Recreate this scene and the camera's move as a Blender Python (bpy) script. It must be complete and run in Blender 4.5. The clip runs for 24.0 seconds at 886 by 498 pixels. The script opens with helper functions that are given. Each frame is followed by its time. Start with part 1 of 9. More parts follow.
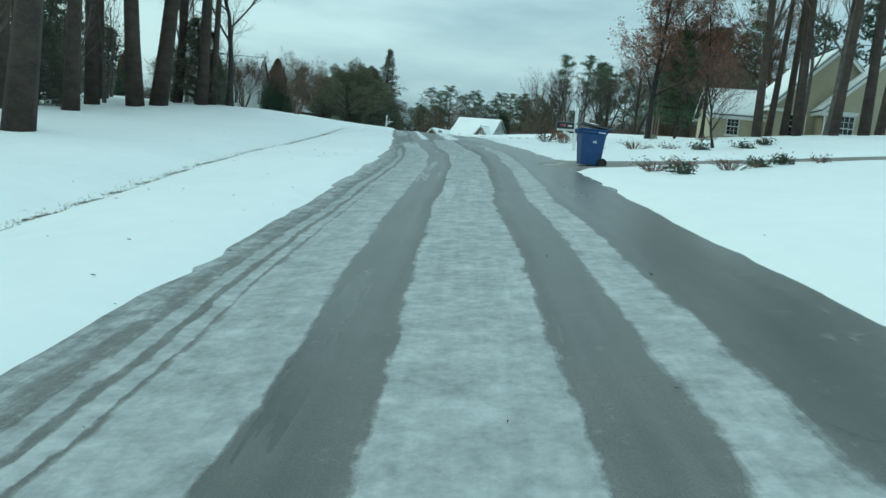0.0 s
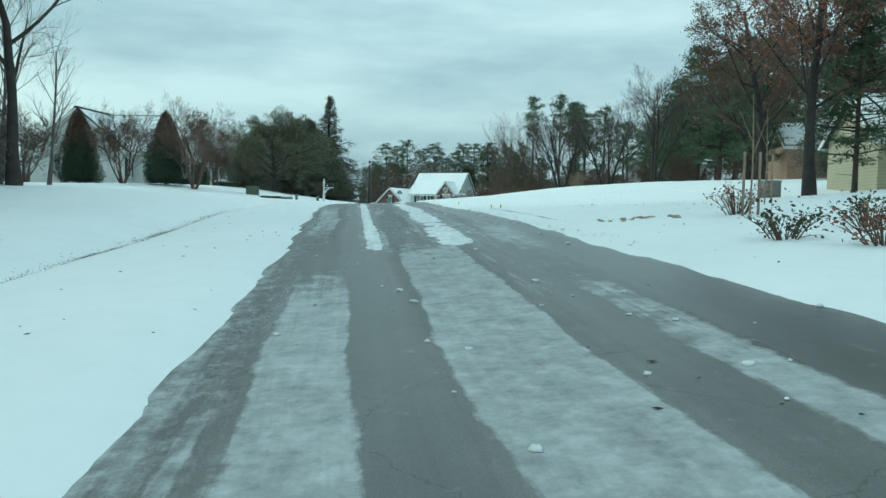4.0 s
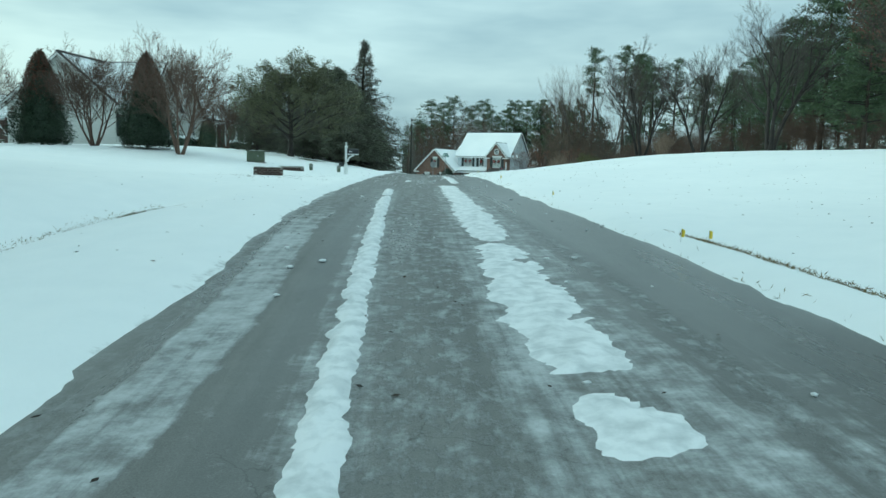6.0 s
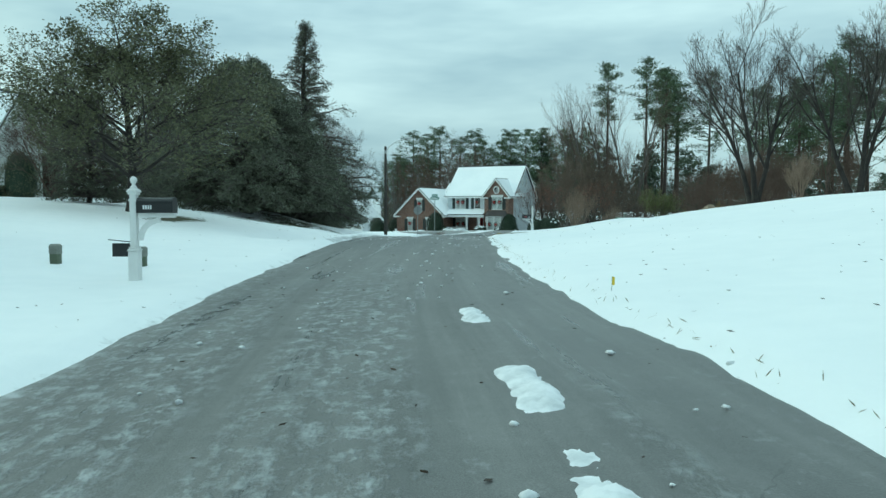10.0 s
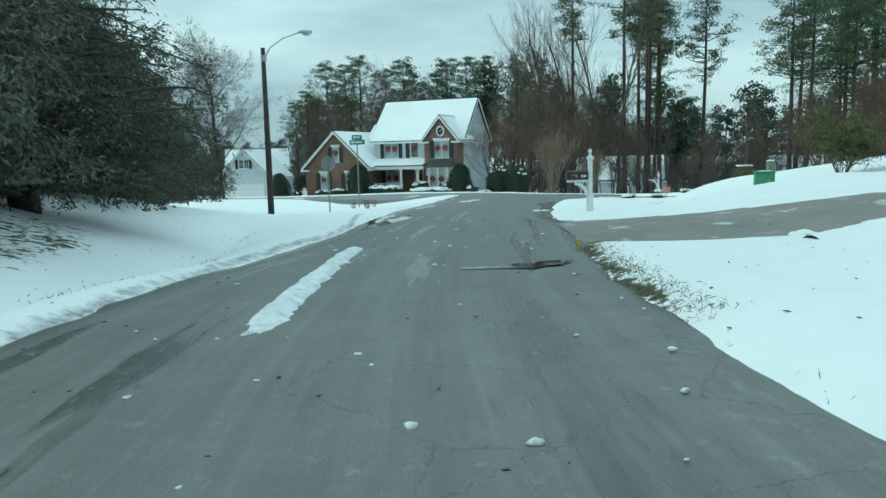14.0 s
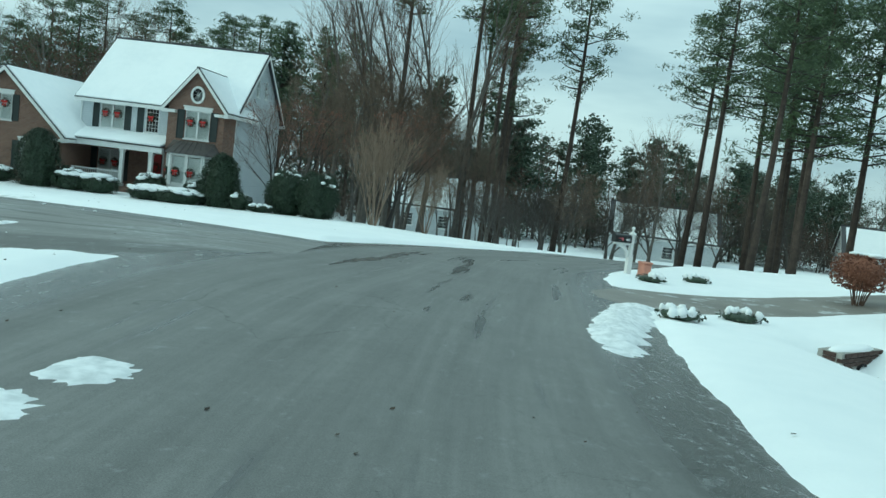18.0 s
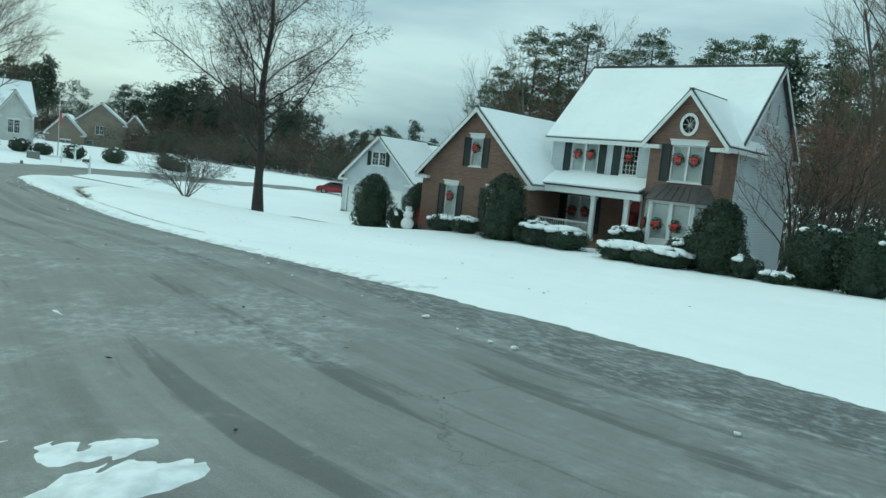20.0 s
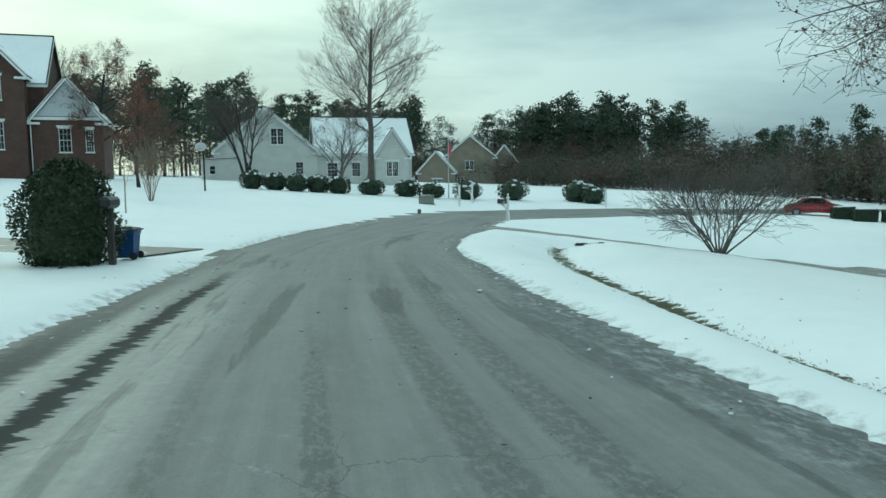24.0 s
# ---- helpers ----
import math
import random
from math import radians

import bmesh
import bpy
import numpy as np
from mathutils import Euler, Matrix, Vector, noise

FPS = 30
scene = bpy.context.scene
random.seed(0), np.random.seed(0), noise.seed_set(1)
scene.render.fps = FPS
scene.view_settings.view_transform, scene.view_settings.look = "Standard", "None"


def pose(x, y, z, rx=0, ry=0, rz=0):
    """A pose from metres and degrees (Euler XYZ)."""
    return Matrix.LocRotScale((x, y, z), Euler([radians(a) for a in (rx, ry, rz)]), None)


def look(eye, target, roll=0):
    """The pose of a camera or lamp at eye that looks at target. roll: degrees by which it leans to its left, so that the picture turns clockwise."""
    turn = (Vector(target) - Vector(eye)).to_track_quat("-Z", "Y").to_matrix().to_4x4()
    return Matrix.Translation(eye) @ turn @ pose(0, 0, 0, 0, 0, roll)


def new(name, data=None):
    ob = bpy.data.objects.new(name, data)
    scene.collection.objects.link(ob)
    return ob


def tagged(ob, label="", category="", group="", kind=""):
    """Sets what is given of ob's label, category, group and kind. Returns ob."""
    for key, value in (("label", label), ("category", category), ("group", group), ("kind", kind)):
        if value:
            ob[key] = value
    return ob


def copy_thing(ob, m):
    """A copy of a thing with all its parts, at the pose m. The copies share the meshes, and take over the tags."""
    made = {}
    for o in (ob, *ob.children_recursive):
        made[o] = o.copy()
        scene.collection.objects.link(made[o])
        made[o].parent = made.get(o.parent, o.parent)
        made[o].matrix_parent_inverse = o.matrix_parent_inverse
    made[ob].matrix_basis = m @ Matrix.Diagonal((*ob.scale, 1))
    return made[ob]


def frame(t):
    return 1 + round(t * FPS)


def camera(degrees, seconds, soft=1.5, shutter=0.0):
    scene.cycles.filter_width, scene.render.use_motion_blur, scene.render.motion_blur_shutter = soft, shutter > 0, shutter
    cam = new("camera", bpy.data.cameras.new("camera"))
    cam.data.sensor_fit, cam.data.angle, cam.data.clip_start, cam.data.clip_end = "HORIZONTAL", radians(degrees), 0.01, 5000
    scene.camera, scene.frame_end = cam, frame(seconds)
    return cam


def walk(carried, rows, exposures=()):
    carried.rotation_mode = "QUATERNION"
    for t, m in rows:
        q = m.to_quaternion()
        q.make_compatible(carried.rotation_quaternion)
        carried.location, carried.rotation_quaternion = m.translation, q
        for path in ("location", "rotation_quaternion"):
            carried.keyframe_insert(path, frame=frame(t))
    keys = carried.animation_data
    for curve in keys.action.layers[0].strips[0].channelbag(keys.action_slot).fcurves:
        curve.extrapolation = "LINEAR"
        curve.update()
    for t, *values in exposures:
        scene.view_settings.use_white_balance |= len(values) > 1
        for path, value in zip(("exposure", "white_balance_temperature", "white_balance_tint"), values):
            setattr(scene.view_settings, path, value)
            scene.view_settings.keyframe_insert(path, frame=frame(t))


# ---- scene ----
cam = camera(61.0, 24.0)
PATH = [
    (0, (4.115, -1.274, 0.248), (4.064, 0.71, 0.0), 5.5),
    (0.5, (4.041, 0.841, 0.283), (4.011, 2.829, 0.064), 5.4),
    (1, (3.912, 3.201, 0.336), (3.898, 5.193, 0.153), 4.8),
    (1.5, (3.734, 5.776, 0.473), (3.737, 7.772, 0.342), 4.4),
    (2, (3.659, 8.679, 0.639), (3.678, 10.676, 0.532), 4.1),
    (2.5, (3.312, 11.516, 0.848), (3.334, 13.514, 0.758), 3.5),
    (4.5, (2.686, 24.023, 1.595), (2.724, 26.02, 1.491), 0.9),
    (5, (2.502, 27.039, 1.798), (2.55, 29.035, 1.676), 1.2),
    (5.5, (2.307, 30.18, 2.002), (2.298, 32.172, 1.824), 1.7),
    (6, (2.152, 33.601, 2.23), (2.073, 35.588, 2.021), 1.7),
    (6.5, (2.062, 36.846, 2.32), (1.987, 38.84, 2.175), 0.7),
    (7, (1.902, 40.209, 2.569), (1.855, 42.205, 2.451), 0.8),
    (7.5, (1.624, 43.538, 2.783), (1.605, 45.535, 2.665), 1.0),
    (8, (1.54, 46.657, 2.781), (1.522, 48.653, 2.66), 0.4),
    (8.5, (1.311, 50.043, 2.795), (1.28, 52.04, 2.682), 0.1),
    (9, (0.997, 53.543, 2.82), (0.951, 55.539, 2.705), -0.8),
    (9.5, (0.859, 56.396, 2.939), (0.815, 58.392, 2.821), -0.3),
    (10, (0.618, 59.46, 2.971), (0.576, 61.457, 2.864), 0.1),
    (10.5, (0.353, 62.943, 3.167), (0.324, 64.941, 3.063), 0.9),
    (12.5, (-0.278, 75.785, 3.109), (-0.25, 77.777, 2.934), -0.4),
    (13, (-0.338, 78.898, 3.081), (-0.325, 80.886, 2.862), -1.9),
    (13.5, (-0.363, 82.196, 3.08), (-0.284, 84.18, 2.839), -1.9),
    (14, (-0.314, 85.43, 3.083), (-0.156, 87.409, 2.837), -1.4),
    (14.5, (-0.161, 88.756, 3.07), (0.053, 90.732, 2.843), -0.9),
    (15, (0.079, 92.373, 3.052), (0.347, 94.342, 2.826), -1.1),
    (15.5, (0.29, 96.036, 3.015), (0.647, 97.991, 2.793), -0.9),
    (16, (0.9, 99.186, 2.91), (1.355, 101.119, 2.68), -0.7),
    (16.5, (1.459, 102.723, 2.761), (2.071, 104.615, 2.548), 0.8),
    (17, (2.302, 106.009, 2.726), (3.039, 107.857, 2.522), 2.8),
    (17.5, (3.291, 109.134, 2.604), (4.076, 110.962, 2.4), 5.4),
    (19.5, (4.342, 120.568, 2.58), (4.308, 122.558, 2.378), 9.0),
    (20, (3.518, 123.165, 2.49), (3.047, 125.097, 2.274), 5.8),
    (20.5, (2.297, 125.639, 2.286), (1.492, 127.458, 2.077), 4.1),
    (21, (0.751, 127.809, 2.213), (-0.266, 129.521, 2.025), 3.4),
    (21.5, (-1.147, 129.735, 2.182), (-2.313, 131.347, 1.979), 1.3),
    (22, (-3.611, 131.738, 2.04), (-4.888, 133.264, 1.837), -0.3),
    (22.5, (-6.319, 133.725, 1.941), (-7.64, 135.212, 1.732), -1.8),
    (23, (-9.154, 135.716, 1.889), (-10.473, 137.201, 1.657), -2.4),
    (23.5, (-12.19, 137.908, 1.837), (-13.476, 139.423, 1.609), -1.3),
    (24, (-15.134, 140.324, 1.777), (-16.388, 141.869, 1.572), -0.5),
]
walk(cam, [(t, look(eye, target, roll)) for t, eye, target, roll in PATH],
     exposures=[(0, -0.09, 5720, -19), (5, -0.04, 5720, -19), (13, 0.0, 5720, -19), (18, -0.04, 5750, -19), (21, -0.20, 5850, -18), (24, -0.25, 5850, -18)])

# ---- overcast winter daylight ----
SUN_UP, SUN_TURN = radians(24), radians(283)
world = bpy.data.worlds.new("overcast_sky")
scene.world = world
world.use_nodes = True
wn, wl = world.node_tree.nodes, world.node_tree.links
wn.clear()
w_out, w_bg = wn.new("ShaderNodeOutputWorld"), wn.new("ShaderNodeBackground")
w_sky = wn.new("ShaderNodeTexSky")
w_sky.sky_type, w_sky.sun_disc = "NISHITA", False
w_sky.sun_elevation, w_sky.sun_rotation = SUN_UP, SUN_TURN
w_sky.air_density, w_sky.dust_density, w_sky.ozone_density = 1.0, 2.0, 1.5
w_co = wn.new("ShaderNodeTexCoord")
w_map = wn.new("ShaderNodeMapping")
w_map.inputs["Scale"].default_value = (1.0, 1.0, 4.5)
w_map.inputs["Location"].default_value = (0.4, 1.3, 0.2)
w_noise = wn.new("ShaderNodeTexNoise")
w_noise.inputs["Scale"].default_value, w_noise.inputs["Detail"].default_value, w_noise.inputs["Roughness"].default_value = 1.7, 5.0, 0.55
w_ramp = wn.new("ShaderNodeValToRGB")
w_ramp.color_ramp.elements[0].position, w_ramp.color_ramp.elements[0].color = 0.34, (3.7, 4.6, 5.5, 1)
w_ramp.color_ramp.elements[1].position, w_ramp.color_ramp.elements[1].color = 0.62, (7.6, 8.3, 8.8, 1)
w_mix = wn.new("ShaderNodeMix")
w_mix.data_type = "RGBA"
w_mix.inputs["Factor"].default_value = 0.86
wl.new(w_co.outputs["Generated"], w_map.inputs["Vector"])
wl.new(w_map.outputs["Vector"], w_noise.inputs["Vector"])
wl.new(w_noise.outputs["Fac"], w_ramp.inputs["Fac"])
wl.new(w_sky.outputs["Color"], w_mix.inputs["A"])
wl.new(w_ramp.outputs["Color"], w_mix.inputs["B"])
# an overcast sky is brightest overhead
w_sep, w_pow, w_up = wn.new("ShaderNodeSeparateXYZ"), wn.new("ShaderNodeMath"), wn.new("ShaderNodeMapRange")
w_pow.operation, w_pow.use_clamp = "ABSOLUTE", True
w_up.inputs["To Min"].default_value, w_up.inputs["To Max"].default_value = 0.97, 1.62
w_scale = wn.new("ShaderNodeVectorMath")
w_scale.operation = "SCALE"
wl.new(w_co.outputs["Generated"], w_sep.inputs["Vector"])
wl.new(w_sep.outputs["Z"], w_pow.inputs[0])
wl.new(w_pow.outputs[0], w_up.inputs["Value"])
wl.new(w_mix.outputs["Result"], w_scale.inputs[0])
wl.new(w_up.outputs[0], w_scale.inputs["Scale"])
# the cloud is thinner and warmer towards the sun
w_dot, w_glow, w_warm = wn.new("ShaderNodeVectorMath"), wn.new("ShaderNodeMapRange"), wn.new("ShaderNodeMix")
w_dot.operation = "DOT_PRODUCT"
w_dot.inputs[1].default_value = (math.sin(SUN_TURN) * math.cos(SUN_UP), math.cos(SUN_TURN) * math.cos(SUN_UP), math.sin(SUN_UP))
w_glow.interpolation_type = "SMOOTHSTEP"
w_glow.inputs["From Min"].default_value, w_glow.inputs["From Max"].default_value = 0.5, 1.0
w_warm.data_type, w_warm.blend_type = "RGBA", "MULTIPLY"
w_warm.inputs["B"].default_value = (1.32, 1.26, 1.10, 1)
wl.new(w_co.outputs["Generated"], w_dot.inputs[0])
wl.new(w_dot.outputs["Value"], w_glow.inputs["Value"])
wl.new(w_glow.outputs[0], w_warm.inputs["Factor"])
wl.new(w_scale.outputs[0], w_warm.inputs["A"])
wl.new(w_warm.outputs["Result"], w_bg.inputs["Color"])
wl.new(w_bg.outputs["Background"], w_out.inputs["Surface"])
w_bg.inputs["Strength"].default_value = 0.10
sun = bpy.data.lights.new("sun", "SUN")
sun.energy, sun.angle, sun.color = 0.6, radians(25), (1.0, 0.97, 0.92)
sun_ob = new("sun", sun)
sun_ob.matrix_world = look((0, 0, 60), (-math.sin(SUN_TURN) * math.cos(SUN_UP), -math.cos(SUN_TURN) * math.cos(SUN_UP), 60 - math.sin(SUN_UP)))

# ---- the lie of the land: spot heights, streets and drives ----
STREET = [(6.0, -60, -3.6), (4.4, -15, -1.85), (4.16, -1.4, -1.06), (3.31, 11.5, -0.40), (2.69, 24, 0.35), (2.15, 33.6, 0.93), (1.62, 43.5, 1.40),
          (1.0, 53.5, 1.64), (0.35, 63, 1.86), (-0.28, 76, 1.86), (-0.31, 86, 1.83), (0.29, 96, 1.74), (2.3, 106, 1.46), (3.7, 113, 1.36),
          (4.3, 120.6, 1.25), (2.3, 125.6, 1.03), (-1.1, 129.7, 0.88), (-6.3, 133.7, 0.68), (-15.1, 140.3, 0.50), (-25, 150, 0.12), (-36, 165, -0.5),
          (-41, 178, -0.9), (-38, 195, -1.4), (9, 131, 0.62), (13, 129, 0.6), (20, 137.5, 0.0), (40, 155, -1.9), (70, 175, -3.5)]
EAST = [(6.5, 96.4, 1.66), (5.2, 104.25, 1.50), (1.6, 100.5, 1.68), (14, 36, 2.0), (20, 38, 2.8), (16.5, 51, 2.2), (18.8, 58, 3.0), (15.3, 65, 3.3), (10.8, 72, 3.0), (10.3, 80, 3.1), (15.5, 78, 3.6), (10, 92, 2.6),
        (14, 90, 3.3), (9.6, 101.6, 2.42), (10, 98.7, 2.17), (12.2, 98.7, 2.32), (15.2, 99.0, 2.75), (20.2, 88.4, 3.74), (21.8, 76.5, 3.82), (27.4, 68, 3.85), (12.5, 112, 2.0), (18.2, 112, 2.6), (10.8, 106, 1.75), (14.2, 120.3, 0.72), (10.2, 115, 1.0), (18.3, 120, 1.1), (25, 124, 1.5),
        (17.4, 126, 0.6), (16.5, 130.3, 0.4), (12.4, 25, 1.35), (10.1, 16.5, 0.5), (8.6, 37.4, 1.55), (11, 0, 0.0), (60, 0, 3.0), (60, 100, 4.0)]
WEST = [(-18, 36, 0.6), (-11.8, 47.5, 2.0), (-18, 46, 1.6), (-19.5, 60, 2.3), (-16, 75, 2.85), (-23, 76.5, 2.9), (-14, 82, 3.0), (-11.2, 86, 2.85),
        (-6.9, 64.5, 1.75), (-10.5, 98, 2.75), (-10.5, 108, 2.3), (-9, 114, 1.6), (-5.4, 119, 0.5), (-1.4, 123, 0.55), (-7, 125, 0.55), (-5.7, 105, 1.05), (-5.2, 98, 1.5), (-3.6, 112, 1.0), (-20, 130, 0.7),
        (-4.5, 20, -0.3), (-4.0, 40, 1.1), (-12, 10, -1.2), (-40, 100, 2.4), (-60, 0, 0), (-60, 80, 3), (-9, 100, 2.6)]
NORTH = [(9.5, 156.5, -0.68), (4, 160, -0.7), (-4.5, 163, -0.85), (13, 158.5, -0.95), (6, 166, -1.0), (-3, 172, -1.4), (-10.5, 160, -1.1), (-2.6, 155, -0.8), (2.4, 152, -0.6), (7.3, 151, -0.55), (14, 150, -0.5), (15.7, 156, -1.2), (26, 165, -2.1), (34.6, 180, -3.8),
         (-16, 160, -0.93), (-23.5, 165, -1.05), (-30, 168, -1.1), (-37.6, 173.5, -0.85), (-20.4, 182.5, -2.35), (-15.5, 171.5, -2.55), (-20.5, 172.5, -2.4), (-11.0, 170.5, -2.35), (-29.1, 146.8, 0.1), (-76, 166, 1.4),
         (-67, 166, 1.2), (-60, 145, 1.1), (-75, 200, 0.3), (-39, 195, -1.3), (-5, 185, -2.4), (-120, 260, 0), (0, 270, -3), (60, 250, -4.5), (120, 140, -2)]
SPOTS = np.array(STREET + EAST + WEST + NORTH, float)


def _tps(r2):
    return r2 * np.log(r2 + 1e-9)


_n = len(SPOTS)
_A = np.zeros((_n + 3, _n + 3))
_d2 = ((SPOTS[:, None, :2] - SPOTS[None, :, :2]) ** 2).sum(-1)
_A[:_n, :_n] = _tps(_d2) + 3.0 * np.eye(_n)
_A[:_n, _n:] = np.c_[np.ones(_n), SPOTS[:, :2]]
_A[_n:, :_n] = _A[:_n, _n:].T
_W = np.linalg.solve(_A, np.r_[SPOTS[:, 2], 0, 0, 0])

# centre lines with half widths
MAIN = [(4.6, -60, 2.6), (4.3, -8, 2.4), (4.2, 7, 2.32), (4.15, 14, 2.52), (3.9, 22, 2.45), (3.05, 30, 2.2), (2.1, 40, 2.32), (1.4, 48, 2.36), (0.4, 60, 2.26), (-0.52, 70, 2.2),
        (-0.75, 82, 2.3), (-0.5, 92, 2.45), (0.6, 100, 2.55), (1.5, 106, 2.75), (3.0, 112, 2.9), (4.8, 117, 3.2), (8.2, 123.5, 3.4), (13, 131.5, 3.0), (20, 138, 2.9), (40, 155, 2.9), (70, 178, 2.9)]
SIDE = [(6.5, 125.5, 3.6), (2.4, 127.2, 4.4), (-4.3, 133.0, 2.7), (-10.5, 137.0, 2.8), (-18.3, 143.4, 2.9), (-24, 148.6, 2.7), (-29.5, 154.5, 2.6), (-36.5, 165.5, 2.7), (-41, 176, 2.7), (-40.5, 187, 2.7), (-36, 200, 2.7), (-25, 225, 2.7)]
DRIVES = [[(5.2, 18.9, 2.3), (6.9, 18.8, 1.7), (8.6, 19.1, 1.15), (12, 19.2, 0.95), (22, 19.9, 1.2), (34, 21, 1.3)],
          [(3.0, 98.8, 2.3), (6.3, 98.5, 1.6), (9.2, 98.6, 0.85), (12, 98.6, 0.7), (34, 101, 0.8)],
          [(10.6, 124.8, 2.1), (15, 125.0, 1.5), (24, 125.2, 1.4), (40, 123, 1.4)],
          [(-36, 167.5, 2.0), (-31, 170.0, 1.5), (-25.5, 172.2, 2.0), (-20.5, 173.4, 3.4), (-15.0, 174.6, 4.6)],
          [(-30.3, 149.2, 1.5), (-36, 147.3, 1.3), (-48, 144, 1.3), (-60, 140, 1.3)]]
SWALES = [[(-1.5, 4), (-2.15, 10), (-2.95, 16.5), (-3.3, 23), (-3.5, 33), (-3.85, 40), (-4.0, 44.5), (-3.75, 48)],
          [(5.7, 36.2), (5.45, 39.5), (5.15, 41.5), (4.85, 43.3)],
          [(-4.6, 82), (-4.2, 86), (-3.9, 91), (-3.7, 96), (-4.2, 103), (-4.6, 110)],
          [(6.6, 106), (9.2, 111), (12.2, 117), (14.4, 120.2)],
          [(-29.5, 165), (-27, 160.5), (-23.8, 155.8), (-19.6, 151.3), (-16, 147), (-12.3, 143.6), (-8.2, 140), (-5.2, 137.6)],
          [(-25.0, 141.5), (-23.0, 140.0), (-21.0, 138.3), (-17, 134.2)]]


def along(line, step=1.0):
    """A smooth line through the corners, with points a step apart (Catmull-Rom)."""
    p = np.array(line, float)
    p = np.vstack([2 * p[0] - p[1], p, 2 * p[-1] - p[-2]])
    out = []
    for i in range(1, len(p) - 2):
        n = max(2, int(np.hypot(*(p[i + 1] - p[i])[:2]) / step))
        for k in range(n):
            t = k / n
            out.append(0.5 * (2 * p[i] + (p[i + 1] - p[i - 1]) * t + (2 * p[i - 1] - 5 * p[i] + 4 * p[i + 1] - p[i + 2]) * t * t
                              + (3 * p[i] - p[i - 1] - 3 * p[i + 1] + p[i + 2]) * t ** 3))
    out.append(p[-2])
    return np.array(out)


def off_line(x, y, line):
    """Distance to a line less its half width (half width 0 where none is given)."""
    best = np.full(np.shape(x), 1e9)
    for a, b in zip(line[:-1], line[1:]):
        ax, ay, bx, by = a[0], a[1], b[0], b[1]
        l2 = (bx - ax) ** 2 + (by - ay) ** 2 + 1e-9
        u = np.clip(((x - ax) * (bx - ax) + (y - ay) * (by - ay)) / l2, 0, 1)
        d = np.hypot(x - ax - u * (bx - ax), y - ay - u * (by - ay))
        if len(a) > 2:
            d = d - (a[2] + u * (b[2] - a[2]))
        best = np.minimum(best, d)
    return best


def base_z(x, y):
    x, y = np.asarray(x, float), np.asarray(y, float)
    xc, yc = np.clip(x, -150, 130), np.clip(y, -70, 290)
    z = _W[_n] + _W[_n + 1] * xc + _W[_n + 2] * yc
    for k in range(_n):
        z = z + _W[k] * _tps((xc - SPOTS[k, 0]) ** 2 + (yc - SPOTS[k, 1]) ** 2)
    return z


MAIN_L, SIDE_L = along(MAIN, 2.0), along(SIDE, 2.0)
DRIVE_L = [along(d, 2.0) for d in DRIVES]
SWALE_L = [along(s, 1.5) for s in SWALES]


def paved(x, y):
    d = np.minimum(off_line(x, y, MAIN_L), off_line(x, y, SIDE_L))
    for line in DRIVE_L:
        d = np.minimum(d, off_line(x, y, line))
    return d


def rough(x, y, s, seed=0.0):
    """Cheap smooth unevenness between about -1 and 1 at the scale s."""
    x, y = np.asarray(x, float) / s + seed, np.asarray(y, float) / s - 1.7 * seed
    return (np.sin(x * 1.9 + 1.3 * np.sin(y * 1.3 + seed)) + np.sin(y * 2.3 - 1.1 * np.sin(x * 1.7)) + np.sin((x + y) * 3.1 + np.sin(x * 4.1 - y))
            + 0.7 * np.sin((x * 5.3 - y * 4.7) + 2 * np.sin(y * 2.9))) / 3.0


SNOW = 0.075
HOLLOWS = [(6.4, 96.3, 0.42, 1.2), (5.1, 104.25, 0.08, 1.2), (-6.45, 63.9, 0.30, 0.9), (14.6, 120.7, 0.2, 1.2), (-29.3, 166.2, 0.2, 1.0), (-24.7, 141.3, 0.2, 1.0)]


def land_z(x, y, snow=True):
    """The top of the ground, with its snow where it lies."""
    x, y = np.asarray(x, float), np.asarray(y, float)
    z = base_z(x, y)
    d = paved(x, y)
    far = np.clip(d - 0.4, 0, 1.5) / 1.5
    for line in SWALE_L:
        q = off_line(x, y, line)
        z = z - far * 0.32 * np.exp(-(q / 1.1) ** 2) - far * 0.10 * np.exp(-(q / 0.28) ** 2)
    for hx, hy, deep, wide in HOLLOWS:
        z = z - far * deep * np.exp(-((x - hx) ** 2 + (y - hy) ** 2) / wide ** 2)
    if snow:
        edge = d + 0.07 * rough(x, y, 1.6) + 0.03 * rough(x, y, 0.6, 3.0)
        lift = np.clip((edge + 0.08) / 0.42, 0, 1)
        z = z - 0.06 + (0.06 + SNOW) * lift * lift * (3 - 2 * lift)
        z = z + np.clip(d, 0, 1) * (0.012 * rough(x, y, 1.4, 1.0) + 0.03 * rough(x, y, 5.0, 2.0) + 0.006 * rough(x, y, 0.35, 4.0))
    return z


def gz(x, y):
    """Height of the snow surface at one place."""
    return float(land_z(np.array([x]), np.array([y]))[0])

# ---- materials ----
MATS = {}


